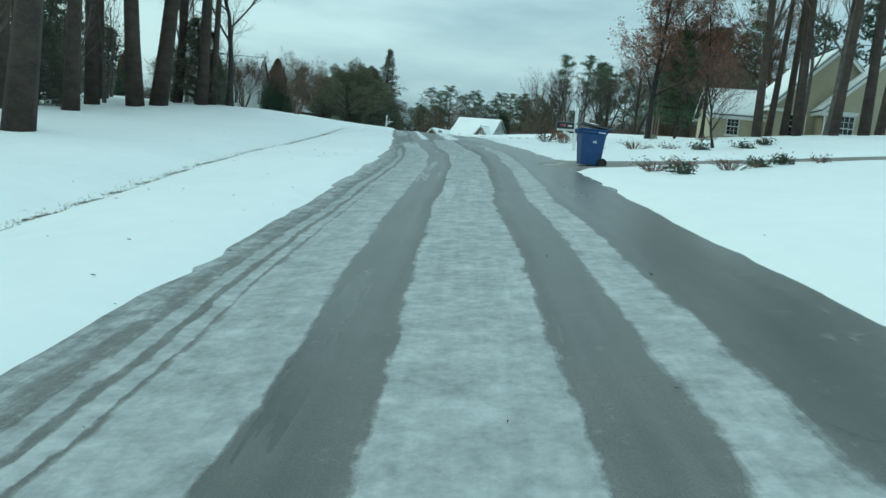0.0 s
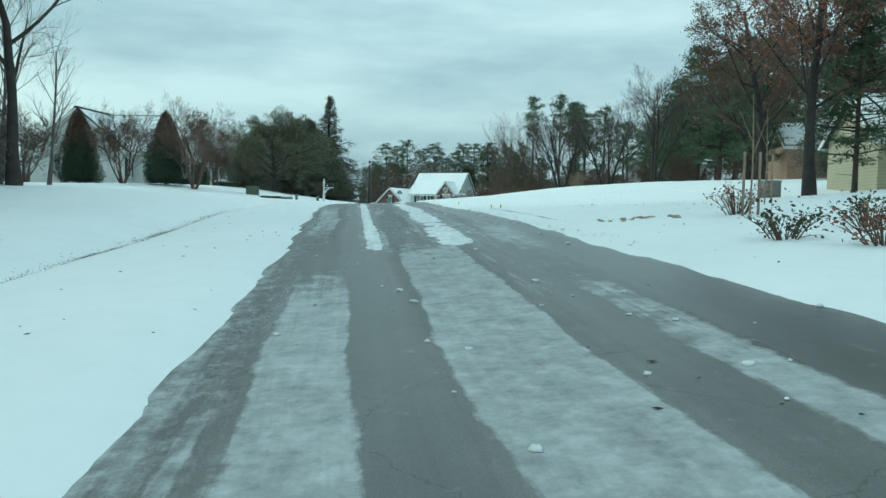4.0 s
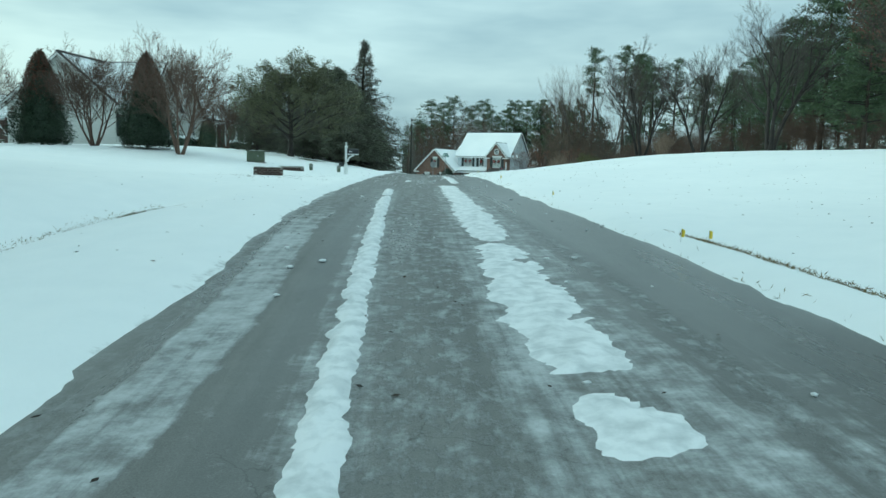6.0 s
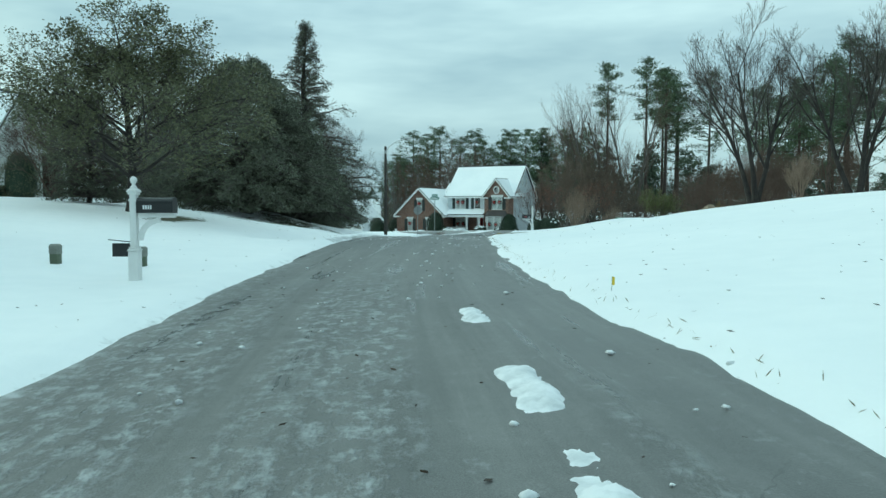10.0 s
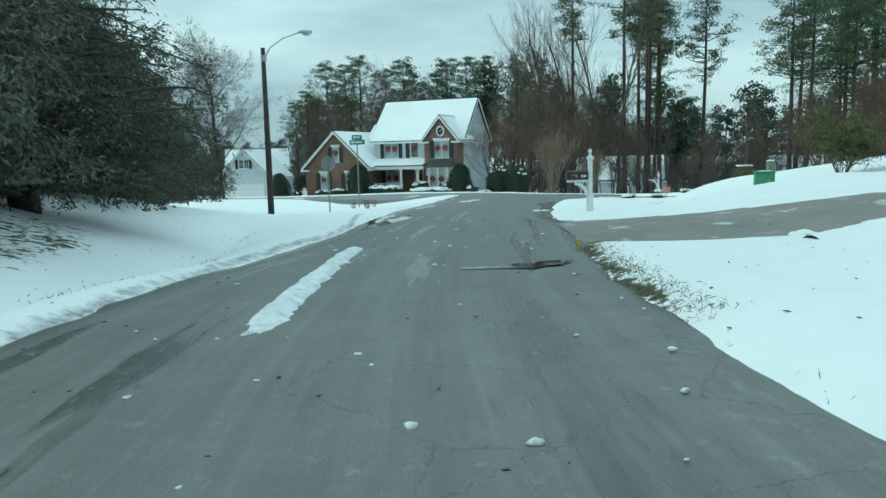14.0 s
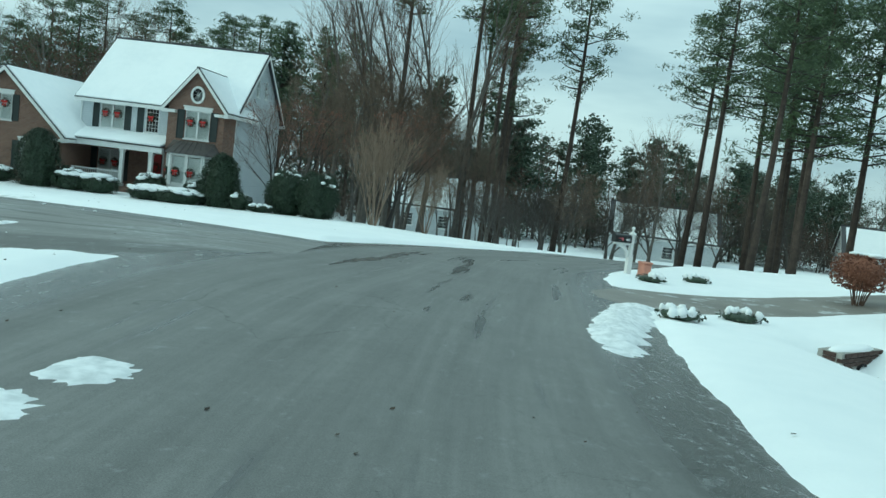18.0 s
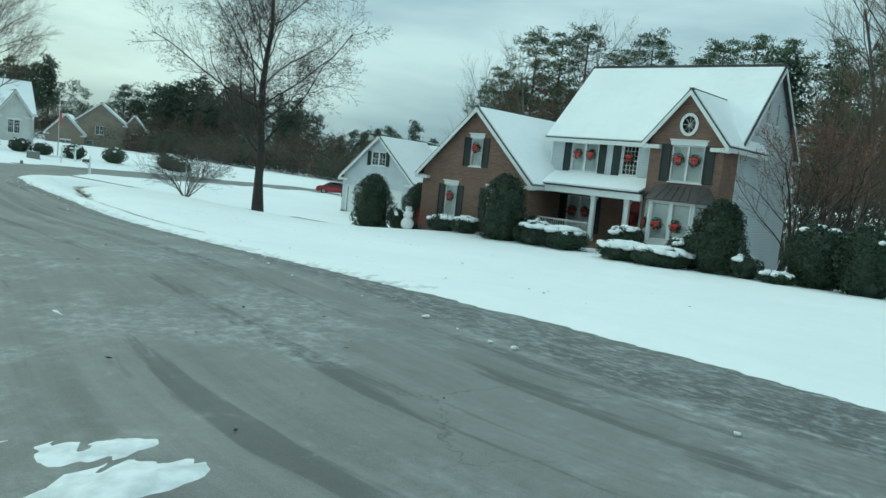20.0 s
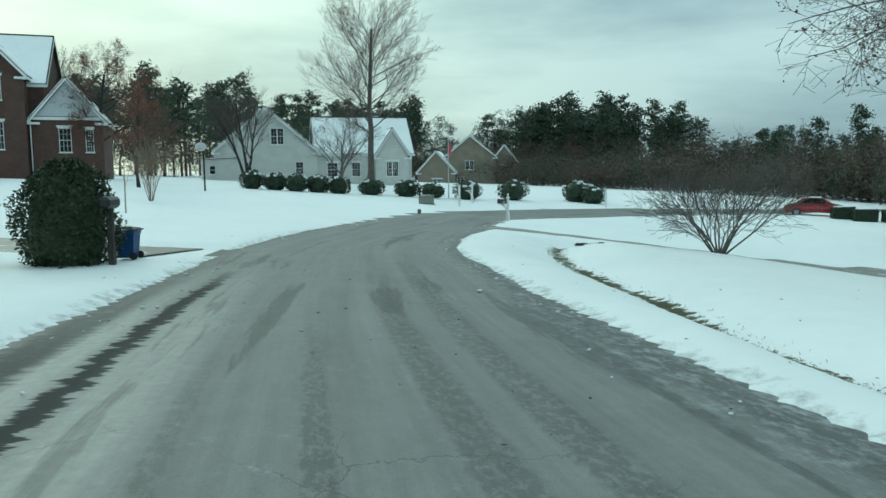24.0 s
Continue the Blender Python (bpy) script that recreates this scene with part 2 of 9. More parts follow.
class Nodes:
    """A node material put together step by step."""

    def __init__(self, name):
        self.m = bpy.data.materials.new(name)
        self.m.use_nodes = True
        self.t = self.m.node_tree
        self.n = self.t.nodes
        self.b = self.n["Principled BSDF"]
        MATS[name] = self.m

    def link(self, a, b):
        self.t.links.new(a, b)

    def val(self, socket, v):
        if hasattr(v, "links"):
            self.link(v, socket)
        else:
            socket.default_value = v

    def coord(self, kind="Object", scale=(1, 1, 1)):
        c = self.n.new("ShaderNodeTexCoord")
        mp = self.n.new("ShaderNodeMapping")
        mp.inputs["Scale"].default_value = scale
        self.link(c.outputs[kind], mp.inputs["Vector"])
        return mp.outputs["Vector"]

    def place(self):
        return self.n.new("ShaderNodeNewGeometry").outputs["Position"]

    def noise(self, vec, scale, detail=4, rough_=0.55, out="Fac"):
        x = self.n.new("ShaderNodeTexNoise")
        self.link(vec, x.inputs["Vector"])
        x.inputs["Scale"].default_value, x.inputs["Detail"].default_value, x.inputs["Roughness"].default_value = scale, detail, rough_
        return x.outputs[out]

    def ramp(self, fac, stops):
        r = self.n.new("ShaderNodeValToRGB")
        el = r.color_ramp.elements
        while len(el) < len(stops):
            el.new(0.5)
        for e, (p, c) in zip(el, stops):
            e.position, e.color = p, (*c, 1) if len(c) == 3 else c
        self.link(fac, r.inputs["Fac"])
        return r.outputs["Color"]

    def mix(self, fac, a, b, mode="MIX"):
        x = self.n.new("ShaderNodeMix")
        x.data_type, x.blend_type = "RGBA", mode
        self.val(x.inputs["Factor"], fac)
        for s, v in (("A", a), ("B", b)):
            self.val(x.inputs[s], (*v, 1) if isinstance(v, tuple) and len(v) == 3 else v)
        return x.outputs["Result"]

    def math(self, op, a, b=0.0, c=0.0, clamp=False):
        x = self.n.new("ShaderNodeMath")
        x.operation, x.use_clamp = op, clamp
        for s, v in zip(x.inputs, (a, b, c)):
            self.val(s, v)
        return x.outputs[0]

    def bump(self, height, strength=0.3, dist=0.02):
        x = self.n.new("ShaderNodeBump")
        x.inputs["Strength"].default_value, x.inputs["Distance"].default_value = strength, dist
        self.link(height, x.inputs["Height"])
        self.link(x.outputs["Normal"], self.b.inputs["Normal"])

    def done(self, color, rough_=0.7, metal=0.0, **more):
        self.val(self.b.inputs["Base Color"], (*color, 1) if isinstance(color, tuple) and len(color) == 3 else color)
        self.val(self.b.inputs["Roughness"], rough_)
        self.b.inputs["Metallic"].default_value = metal
        for k, v in more.items():
            self.val(self.b.inputs[k.replace("_", " ")], v)
        return self.m


def plain(name, a, b, scale=8.0, rough_=0.6, metal=0.0, bump=0.15, dist=0.004, per=0.0):
    """A surface whose colour wanders between two tones at two scales."""
    k = Nodes(name)
    v = k.coord("Object")
    n1, n2 = k.noise(v, scale), k.noise(v, scale * 7, 3)
    f = k.math("ADD", k.math("MULTIPLY", n1, 0.65), k.math("MULTIPLY", n2, 0.35))
    col = k.ramp(f, [(0.33, a), (0.67, b)])
    if per:
        r = k.n.new("ShaderNodeObjectInfo").outputs["Random"]
        h = k.n.new("ShaderNodeHueSaturation")
        k.link(col, h.inputs["Color"])
        k.link(k.math("ADD", k.math("MULTIPLY", r, per), 1 - per / 2), h.inputs["Value"])
        col = h.outputs["Color"]
    k.bump(n2, bump, dist)
    return k.done(col, rough_, metal)


def island(name, a, b, rough_=0.6, trans=0.0):
    """Leaves, needles and twigs: each piece its own tone."""
    k = Nodes(name)
    r = k.n.new("ShaderNodeNewGeometry").outputs["Random Per Island"]
    col = k.ramp(r, [(0.0, a), (1.0, b)])
    h = k.n.new("ShaderNodeHueSaturation")
    o = k.n.new("ShaderNodeObjectInfo").outputs["Random"]
    k.link(k.math("ADD", k.math("MULTIPLY", o, 0.3), 0.85), h.inputs["Value"])
    k.link(col, h.inputs["Color"])
    return k.done(h.outputs["Color"], rough_)


def make_materials():
    # snow: soft grain, faint hollows, a little dirt
    k = Nodes("snow")
    p = k.place()
    big, mid, fine = k.noise(p, 0.35, 3), k.noise(p, 3.0, 4), k.noise(p, 38.0, 3)
    col = k.ramp(k.math("ADD", k.math("MULTIPLY", big, 0.6), k.math("MULTIPLY", mid, 0.4)), [(0.3, (0.84, 0.87, 0.89)), (0.6, (0.91, 0.93, 0.94))])
    k.bump(k.math("ADD", k.math("MULTIPLY", mid, 1.0), k.math("MULTIPLY", fine, 0.35)), 0.35, 0.03)
    k.done(col, 0.75, Specular_IOR_Level=0.25)

    # ground: snow over winter grass, thin where the blades stand through
    k = Nodes("snow_ground")
    p = k.place()
    big, mid, fine = k.noise(p, 0.22, 3), k.noise(p, 2.2, 5), k.noise(p, 30.0, 3)
    col = k.ramp(k.math("ADD", k.math("MULTIPLY", big, 0.6), k.math("MULTIPLY", mid, 0.4)), [(0.3, (0.84, 0.87, 0.89)), (0.62, (0.91, 0.93, 0.94))])
    bare = k.n.new("ShaderNodeAttribute")
    bare.attribute_name = "bare"
    grass = k.ramp(k.noise(p, 14.0, 5), [(0.3, (0.030, 0.034, 0.018)), (0.55, (0.085, 0.085, 0.042)), (0.75, (0.17, 0.145, 0.085))])
    thin = k.math("MULTIPLY", k.math("SUBTRACT", k.math("ADD", bare.outputs["Fac"], k.math("ADD", k.math("MULTIPLY", k.math("SUBTRACT", k.noise(p, 6.0, 6, 0.7), 0.5), 1.3), k.math("MULTIPLY", k.math("SUBTRACT", k.noise(p, 1.1, 3), 0.5), 0.7))), 0.60), 9.0, clamp=True)
    soft = k.n.new("ShaderNodeAttribute")
    soft.attribute_name = "slush"
    mushy = k.math("MULTIPLY", k.math("SUBTRACT", k.math("ADD", soft.outputs["Fac"], k.math("MULTIPLY", k.math("SUBTRACT", k.noise(p, 4.0, 6, 0.7), 0.5), 1.2)), 0.45), 3.0, clamp=True)
    col = k.mix(mushy, col, k.ramp(k.noise(p, 10.0, 5, 0.7), [(0.35, (0.22, 0.225, 0.22)), (0.62, (0.60, 0.62, 0.63))]))
    col = k.mix(thin, col, grass)
    k.bump(k.math("ADD", mid, k.math("MULTIPLY", fine, 0.3)), 0.4, 0.03)
    k.done(col, 0.75, Specular_IOR_Level=0.25)

    # damp asphalt under bands of packed slush between the wheel tracks; UV: metres across, metres along
    k = Nodes("asphalt")
    p = k.place()
    uv = k.n.new("ShaderNodeUVMap").outputs["UV"]
    sep = k.n.new("ShaderNodeSeparateXYZ")
    k.link(uv, sep.inputs["Vector"])
    u, s = sep.outputs["X"], sep.outputs["Y"]
    fray = k.math("SUBTRACT", k.noise(k.coord("UV", (5.0, 1.6, 1)), 1.0, 5, 0.65), 0.5)
    wob = k.math("MULTIPLY", k.math("SUBTRACT", k.noise(p, 0.11, 2), 0.5), 0.7)
    uu = k.math("ADD", k.math("ADD", u, wob), k.math("MULTIPLY", fray, 0.16))

    def gate(x, lo, hi):
        """0 below lo, 1 above hi."""
        return k.math("DIVIDE", k.math("SUBTRACT", x, lo), hi - lo, clamp=True)

    def most(*v):
        r = v[0]
        for q in v[1:]:
            r = k.math("MAXIMUM", r, q)
        return r

    def band(c0, c1, w, soft, s0=0.0, s1=1000.0, fade=5.0, full=1.0, across=None):
        """A strip of half width w whose middle drifts from c0 at s0 to c1 at s1."""
        mid = k.math("ADD", c0, k.math("MULTIPLY", gate(s, s0, s1), c1 - c0))
        d = k.math("ABSOLUTE", k.math("SUBTRACT", across or uu, mid))
        v = k.math("SUBTRACT", 1.0, k.math("DIVIDE", k.math("SUBTRACT", d, w), soft), clamp=True)
        ends = k.math("MULTIPLY", gate(s, s0, s0 + fade), k.math("SUBTRACT", 1.0, gate(s, s1 - fade, s1)))
        return k.math("MULTIPLY", k.math("MULTIPLY", v, ends), full)

    long_, fine_ = k.noise(k.coord("UV", (2.6, 0.10, 1)), 1.0, 4, 0.6), k.noise(k.coord("UV", (13.0, 0.45, 1)), 1.0, 5, 0.65)
    tread, clod = k.noise(k.coord("UV", (15.0, 8.0, 1)), 1.0, 5, 0.75), k.noise(k.coord("UV", (6.5, 3.4, 1)), 1.0, 6, 0.68)
    fleck, lump, agg = k.noise(p, 9.0, 6, 0.7), k.noise(p, 1.1, 6, 0.65), k.noise(p, 130.0, 2)
    iso = k.noise(p, 3.4, 7, 0.72)
    tone = k.math("ADD", k.math("ADD", k.math("MULTIPLY", long_, 0.40), k.math("MULTIPLY", fine_, 0.22)), k.math("ADD", k.math("MULTIPLY", lump, 0.23), k.math("MULTIPLY", fleck, 0.15)))
    dry = k.ramp(tone, [(0.36, (0.090, 0.091, 0.088)), (0.5, (0.158, 0.159, 0.153)), (0.63, (0.24, 0.24, 0.23))])
    dry = k.mix(k.math("MULTIPLY", k.math("GREATER_THAN", s, 399.0), 0.40), dry, k.ramp(tone, [(0.36, (0.17, 0.17, 0.162)), (0.63, (0.36, 0.36, 0.345))]))
    dry = k.mix(0.35, dry, k.ramp(agg, [(0.3, (0.08, 0.08, 0.08)), (0.7, (0.30, 0.30, 0.29))]))
    side = k.math("GREATER_THAN", s, 399.0)
    main_ = k.math("SUBTRACT", 1.0, side)
    # smooth packed slush: the strips that no wheel ran over
    film = most(band(-1.15, -1.5, 0.26, 0.10, 20, 92), band(-0.02, -0.1, 0.40, 0.10, 20, 95), band(0.98, 1.15, 0.15, 0.12, 20, 93, 9.0, 0.9),
                band(-1.88, -2.0, 0.045, 0.05, 20, 88, 5, 0.9), band(-1.68, -1.8, 0.04, 0.05, 20, 86, 5, 0.9),
                band(-1.78, -1.95, 0.20, 0.12, 90, 112, 8, 0.72), band(1.35, 1.45, 0.22, 0.35, 88, 100, 5, 0.7), band(0.12, 0.2, 0.14, 0.2, 86, 112, 10, 0.62),
                band(0.52, 0.66, 0.46, 0.22, 88, 120, 5, 0.55, u), band(-0.80, -1.1, 0.20, 0.18, 88, 118, 5, 0.5, u), band(-2.5, -2.45, 0.25, 0.35, 20, 98, 8, 0.62), band(-2.45, -2.45, 0.14, 0.25, 96, 140, 8, 0.6))
    # churned slush: grey clods over dark asphalt
    churn = most(band(-2.35, -2.35, 0.32, 0.25, 20, 100, 8), band(-0.35, -0.2, 0.42, 0.2, 90, 136, 8, 0.95), band(-1.8, -1.7, 0.55, 0.25, 103, 134, 8, 0.95),
                 band(1.15, 1.4, 0.06, 0.07, 92, 126, 6, 0.95), band(-0.85, -1.0, 0.05, 0.08, 92, 122, 6, 0.8), band(-2.2, -2.2, 0.12, 0.2, 96, 140, 8, 0.8))
    film = k.math("MULTIPLY", film, main_)
    churn = k.math("MULTIPLY", churn, main_)
    edge = gate(k.math("ABSOLUTE", u), 1.5, 2.6)
    side_edge = k.math("MULTIPLY", gate(k.math("ADD", u, k.math("MULTIPLY", fray, 0.9)), 1.85, 2.6), side)
    teeth = k.math("SUBTRACT", k.noise(k.coord("UV", (0.9, 7.5, 1)), 1.0, 4, 0.7), 0.5)
    us = k.math("ADD", u, k.math("ADD", k.math("MULTIPLY", fray, 0.12), k.math("MULTIPLY", teeth, 0.10)))
    side_print = k.math("MULTIPLY", side, most(band(-0.87, -1.06, 0.055, 0.03, 412, 434, 6, 1.0, us), band(-0.15, -0.28, 0.065, 0.03, 412, 436, 6, 1.0, us), band(0.66, 0.58, 0.12, 0.06, 408, 440, 6, 0.8, us),
                                               band(1.15, 1.2, 0.13, 0.06, 406, 444, 6, 0.9, us)))
    cover_film = k.math("MULTIPLY", k.math("SUBTRACT", k.math("ADD", film, k.math("MULTIPLY", k.math("SUBTRACT", k.math("ADD", k.math("MULTIPLY", fine_, 0.35), k.math("MULTIPLY", iso, 0.65)), 0.5), 1.7)), 0.40), 3.2, clamp=True)
    cover_churn = k.math("MULTIPLY", k.math("MULTIPLY", most(churn, k.math("MULTIPLY", side_edge, 0.9)), k.math("MULTIPLY", k.math("SUBTRACT", k.math("ADD", k.math("MULTIPLY", clod, 0.6), k.math("MULTIPLY", tread, 0.4)), 0.47), 9.0, clamp=True)), 0.85)
    loose = k.math("MULTIPLY", k.math("MULTIPLY", k.math("SUBTRACT", k.math("ADD", k.math("MULTIPLY", edge, 0.05), k.math("ADD", k.math("MULTIPLY", clod, 0.6), k.math("MULTIPLY", fleck, 0.4))), 0.575), 6.0, clamp=True), 0.5)
    cover = most(k.math("MULTIPLY", cover_film, 0.92), cover_churn, loose)
    slush = k.ramp(k.math("ADD", k.math("MULTIPLY", fleck, 0.35), k.math("ADD", k.math("MULTIPLY", iso, 0.5), k.math("MULTIPLY", fine_, 0.15))), [(0.34, (0.22, 0.232, 0.235)), (0.50, (0.40, 0.42, 0.43)), (0.64, (0.58, 0.605, 0.62))])
    ut = k.math("ADD", u, k.math("ADD", k.math("MULTIPLY", teeth, 0.55), k.math("MULTIPLY", fray, 0.15)))
    streak = k.math("MULTIPLY", side, most(band(-1.95, -1.78, 0.09, 0.03, 424.2, 439.5, 2.5, 1.0, ut), band(-1.95, -1.94, 0.03, 0.02, 421.3, 423.6, 0.3, 1.0, us), band(-2.5, -2.55, 0.16, 0.10, 418, 437, 5, 0.55, ut)))
    # paler asphalt on both sides of the wet streak
    pale = k.math("MULTIPLY", k.math("MULTIPLY", side, most(band(-2.2, -2.15, 0.08, 0.16, 414, 440, 6, 0.9, us), band(-1.45, -1.5, 0.14, 0.30, 412, 440, 6, 0.8, us))), k.math("ADD", 0.45, k.math("MULTIPLY", fine_, 0.7), clamp=True))
    dry = k.mix(pale, dry, k.ramp(fleck, [(0.3, (0.33, 0.33, 0.305)), (0.7, (0.45, 0.45, 0.42))]))
    wash = k.math("MULTIPLY", k.math("MULTIPLY", side, gate(k.noise(p, 0.55, 4, 0.6), 0.50, 0.62)), k.math("SUBTRACT", 1.0, gate(s, 414.0, 422.0)))
    cover = most(cover, k.math("MULTIPLY", k.math("MULTIPLY", wash, gate(k.math("ADD", k.math("MULTIPLY", clod, 0.5), k.math("MULTIPLY", fleck, 0.5)), 0.42, 0.58)), 0.6))
    cover = k.math("MULTIPLY", cover, k.math("SUBTRACT", 1.0, streak))
    # long wet stains, the whole east side wet at first, and a wet seam at both edges
    wet = most(gate(k.noise(k.coord("UV", (1.7, 0.13, 1)), 1.0, 5, 0.6), 0.575, 0.615), k.math("MULTIPLY", k.math("MULTIPLY", gate(uu, 0.7, 1.5), k.math("SUBTRACT", 1.0, gate(s, 112.0, 138.0))), 0.9),
               k.math("MULTIPLY", band(0.6, 1.1, 0.30, 0.2, 20, 118), 0.6), k.math("MULTIPLY", band(-0.75, -1.15, 0.28, 0.2, 20, 118), 0.6), gate(k.math("ABSOLUTE", u), 2.25, 2.5))
    dry = k.mix(wet, dry, k.mix(1.0, dry, (0.60, 0.60, 0.60), "MULTIPLY"))
    dry = k.mix(most(streak, k.math("MULTIPLY", k.math("MULTIPLY", side_print, gate(tread, 0.42, 0.52)), 0.5)), dry, k.mix(1.0, dry, (0.22, 0.22, 0.215), "MULTIPLY"))
    # fine cracks
    vo = k.n.new("ShaderNodeTexVoronoi")
    vo.feature = "DISTANCE_TO_EDGE"
    vo.inputs["Scale"].default_value = 0.7
    warp = k.mix(0.45, p, k.noise(p, 1.3, 5, 0.7, "Color"), "ADD")
    k.link(warp, vo.inputs["Vector"])
    crack = k.math("MULTIPLY", k.math("LESS_THAN", vo.outputs["Distance"], 0.0035), gate(k.noise(p, 0.23, 2), 0.50, 0.56))
    dry = k.mix(k.math("MULTIPLY", crack, 0.45), dry, (0.03, 0.03, 0.03))
    col = k.mix(cover, dry, slush)
    gloss = k.math("ADD", k.math("SUBTRACT", 0.60, k.math("MULTIPLY", wet, k.math("MULTIPLY", k.math("SUBTRACT", 1.0, side), 0.36))), k.math("MULTIPLY", streak, 0.4))
    k.bump(k.math("ADD", k.math("MULTIPLY", agg, 0.12), k.math("ADD", k.math("MULTIPLY", cover_churn, 1.0), k.math("MULTIPLY", cover, k.math("ADD", 0.15, clod)))), 0.7, 0.016)
    k.done(col, k.math("ADD", gloss, k.math("MULTIPLY", cover, 0.22), clamp=True), Specular_IOR_Level=0.4)

    # snow left on the street: grainy, a little grey
    k = Nodes("road_snow")
    p = k.place()
    mid, fine = k.noise(p, 7.0, 5), k.noise(p, 60.0, 3)
    col = k.ramp(mid, [(0.32, (0.60, 0.63, 0.65)), (0.6, (0.86, 0.88, 0.90))])
    k.bump(k.math("ADD", mid, k.math("MULTIPLY", fine, 0.4)), 0.5, 0.02)
    k.done(col, 0.7, Specular_IOR_Level=0.3)

    # pale concrete drives
    k = Nodes("drive_concrete")
    p = k.place()
    a, b = k.noise(p, 0.8, 5), k.noise(p, 40, 3)
    col = k.ramp(k.math("ADD", k.math("MULTIPLY", a, 0.7), k.math("MULTIPLY", b, 0.3)), [(0.3, (0.15, 0.14, 0.125)), (0.7, (0.27, 0.25, 0.225))])
    snowy = k.math("MULTIPLY", k.math("SUBTRACT", k.noise(p, 1.3, 6, 0.7), 0.57), 8.0, clamp=True)
    k.bump(k.math("ADD", b, k.math("MULTIPLY", snowy, 2.0)), 0.3, 0.006)
    k.done(k.mix(snowy, col, (0.72, 0.75, 0.77)), 0.55)

    # brick walls, courses at true size
    for name, c1, c2, c3 in (("brick_red", (0.115, 0.060, 0.044), (0.215, 0.122, 0.088), (0.34, 0.30, 0.26)),
                             ("brick_dark", (0.058, 0.030, 0.024), (0.104, 0.052, 0.040), (0.13, 0.105, 0.092)),
                             ("brick_tan", (0.26, 0.155, 0.105), (0.38, 0.25, 0.18), (0.42, 0.36, 0.31))):
        k = Nodes(name)
        v = k.coord("UV")
        bt = k.n.new("ShaderNodeTexBrick")
        k.link(v, bt.inputs["Vector"])
        bt.inputs["Color1"].default_value, bt.inputs["Color2"].default_value, bt.inputs["Mortar"].default_value = (*c1, 1), (*c2, 1), (*c3, 1)
        bt.inputs["Scale"].default_value, bt.inputs["Mortar Size"].default_value = 1.0, 0.006
        bt.inputs["Brick Width"].default_value, bt.inputs["Row Height"].default_value = 0.21, 0.072
        col = k.mix(0.35, bt.outputs["Color"], k.ramp(k.noise(v, 1.1, 5), [(0.3, c1), (0.7, c2)]))
        k.bump(bt.outputs["Fac"], 0.4, -0.008)
        k.done(col, 0.85)

    # lap siding: UV.y in metres up the wall
    for name, c1, c2 in (("siding_grey", (0.50, 0.54, 0.57), (0.60, 0.63, 0.65)), ("siding_white", (0.52, 0.53, 0.50), (0.62, 0.62, 0.59)),
                         ("siding_yellow", (0.40, 0.36, 0.25), (0.48, 0.43, 0.31)), ("siding_tan", (0.19, 0.160, 0.125), (0.26, 0.22, 0.17))):
        k = Nodes(name)
        uvn = k.coord("UV")
        sp = k.n.new("ShaderNodeSeparateXYZ")
        k.link(uvn, sp.inputs["Vector"])
        lap = k.math("FRACT", k.math("DIVIDE", sp.outputs["Y"], 0.125))
        col = k.ramp(k.noise(uvn, 0.9, 5), [(0.3, c1), (0.7, c2)])
        col = k.mix(k.math("GREATER_THAN", lap, 0.93), col, tuple(v * 0.55 for v in c1))
        k.bump(lap, 0.5, 0.012)
        k.done(col, 0.6)

    plain("roof_shingle", (0.045, 0.045, 0.05), (0.10, 0.10, 0.105), 6, 0.9, bump=0.4, dist=0.01)
    plain("metal_roof", (0.055, 0.05, 0.05), (0.10, 0.085, 0.08), 4, 0.45, 0.3)
    plain("white_paint", (0.72, 0.73, 0.72), (0.80, 0.81, 0.80), 3, 0.45)
    plain("old_white_paint", (0.62, 0.63, 0.58), (0.78, 0.79, 0.76), 5, 0.55)
    plain("black_paint", (0.012, 0.014, 0.016), (0.024, 0.026, 0.028), 5, 0.35)
    plain("green_black_paint", (0.010, 0.018, 0.018), (0.020, 0.030, 0.030), 5, 0.5)
    plain("red_ribbon", (0.42, 0.012, 0.014), (0.60, 0.03, 0.025), 12, 0.5)
    plain("red_door", (0.30, 0.012, 0.015), (0.42, 0.022, 0.022), 6, 0.4)
    plain("curtain", (0.66, 0.68, 0.66), (0.78, 0.79, 0.77), 5, 0.8)
    plain("dark_room", (0.012, 0.013, 0.015), (0.03, 0.03, 0.03), 2, 0.9)
    plain("bin_blue", (0.010, 0.045, 0.16), (0.016, 0.07, 0.22), 5, 0.42, bump=0.25)
    plain("bin_black", (0.010, 0.011, 0.013), (0.022, 0.023, 0.026), 8, 0.5)
    plain("rubber", (0.012, 0.012, 0.012), (0.03, 0.03, 0.03), 9, 0.75)
    plain("mark_white", (0.70, 0.72, 0.74), (0.80, 0.82, 0.84), 9, 0.5)
    plain("flag_red", (0.42, 0.08, 0.10), (0.55, 0.15, 0.16), 9, 0.5)
    plain("flag_yellow", (0.62, 0.46, 0.02), (0.75, 0.58, 0.04), 9, 0.5)
    plain("sign_green", (0.005, 0.12, 0.085), (0.010, 0.17, 0.12), 6, 0.4)
    plain("sign_back", (0.30, 0.32, 0.33), (0.42, 0.44, 0.45), 6, 0.4, 0.7)
    plain("steel_post", (0.22, 0.23, 0.23), (0.34, 0.35, 0.35), 7, 0.45, 0.6)
    plain("pole_wood", (0.030, 0.027, 0.024), (0.062, 0.055, 0.048), 3, 0.85, bump=0.5, dist=0.01)
    plain("lamp_metal", (0.45, 0.47, 0.48), (0.58, 0.60, 0.60), 5, 0.4, 0.5)
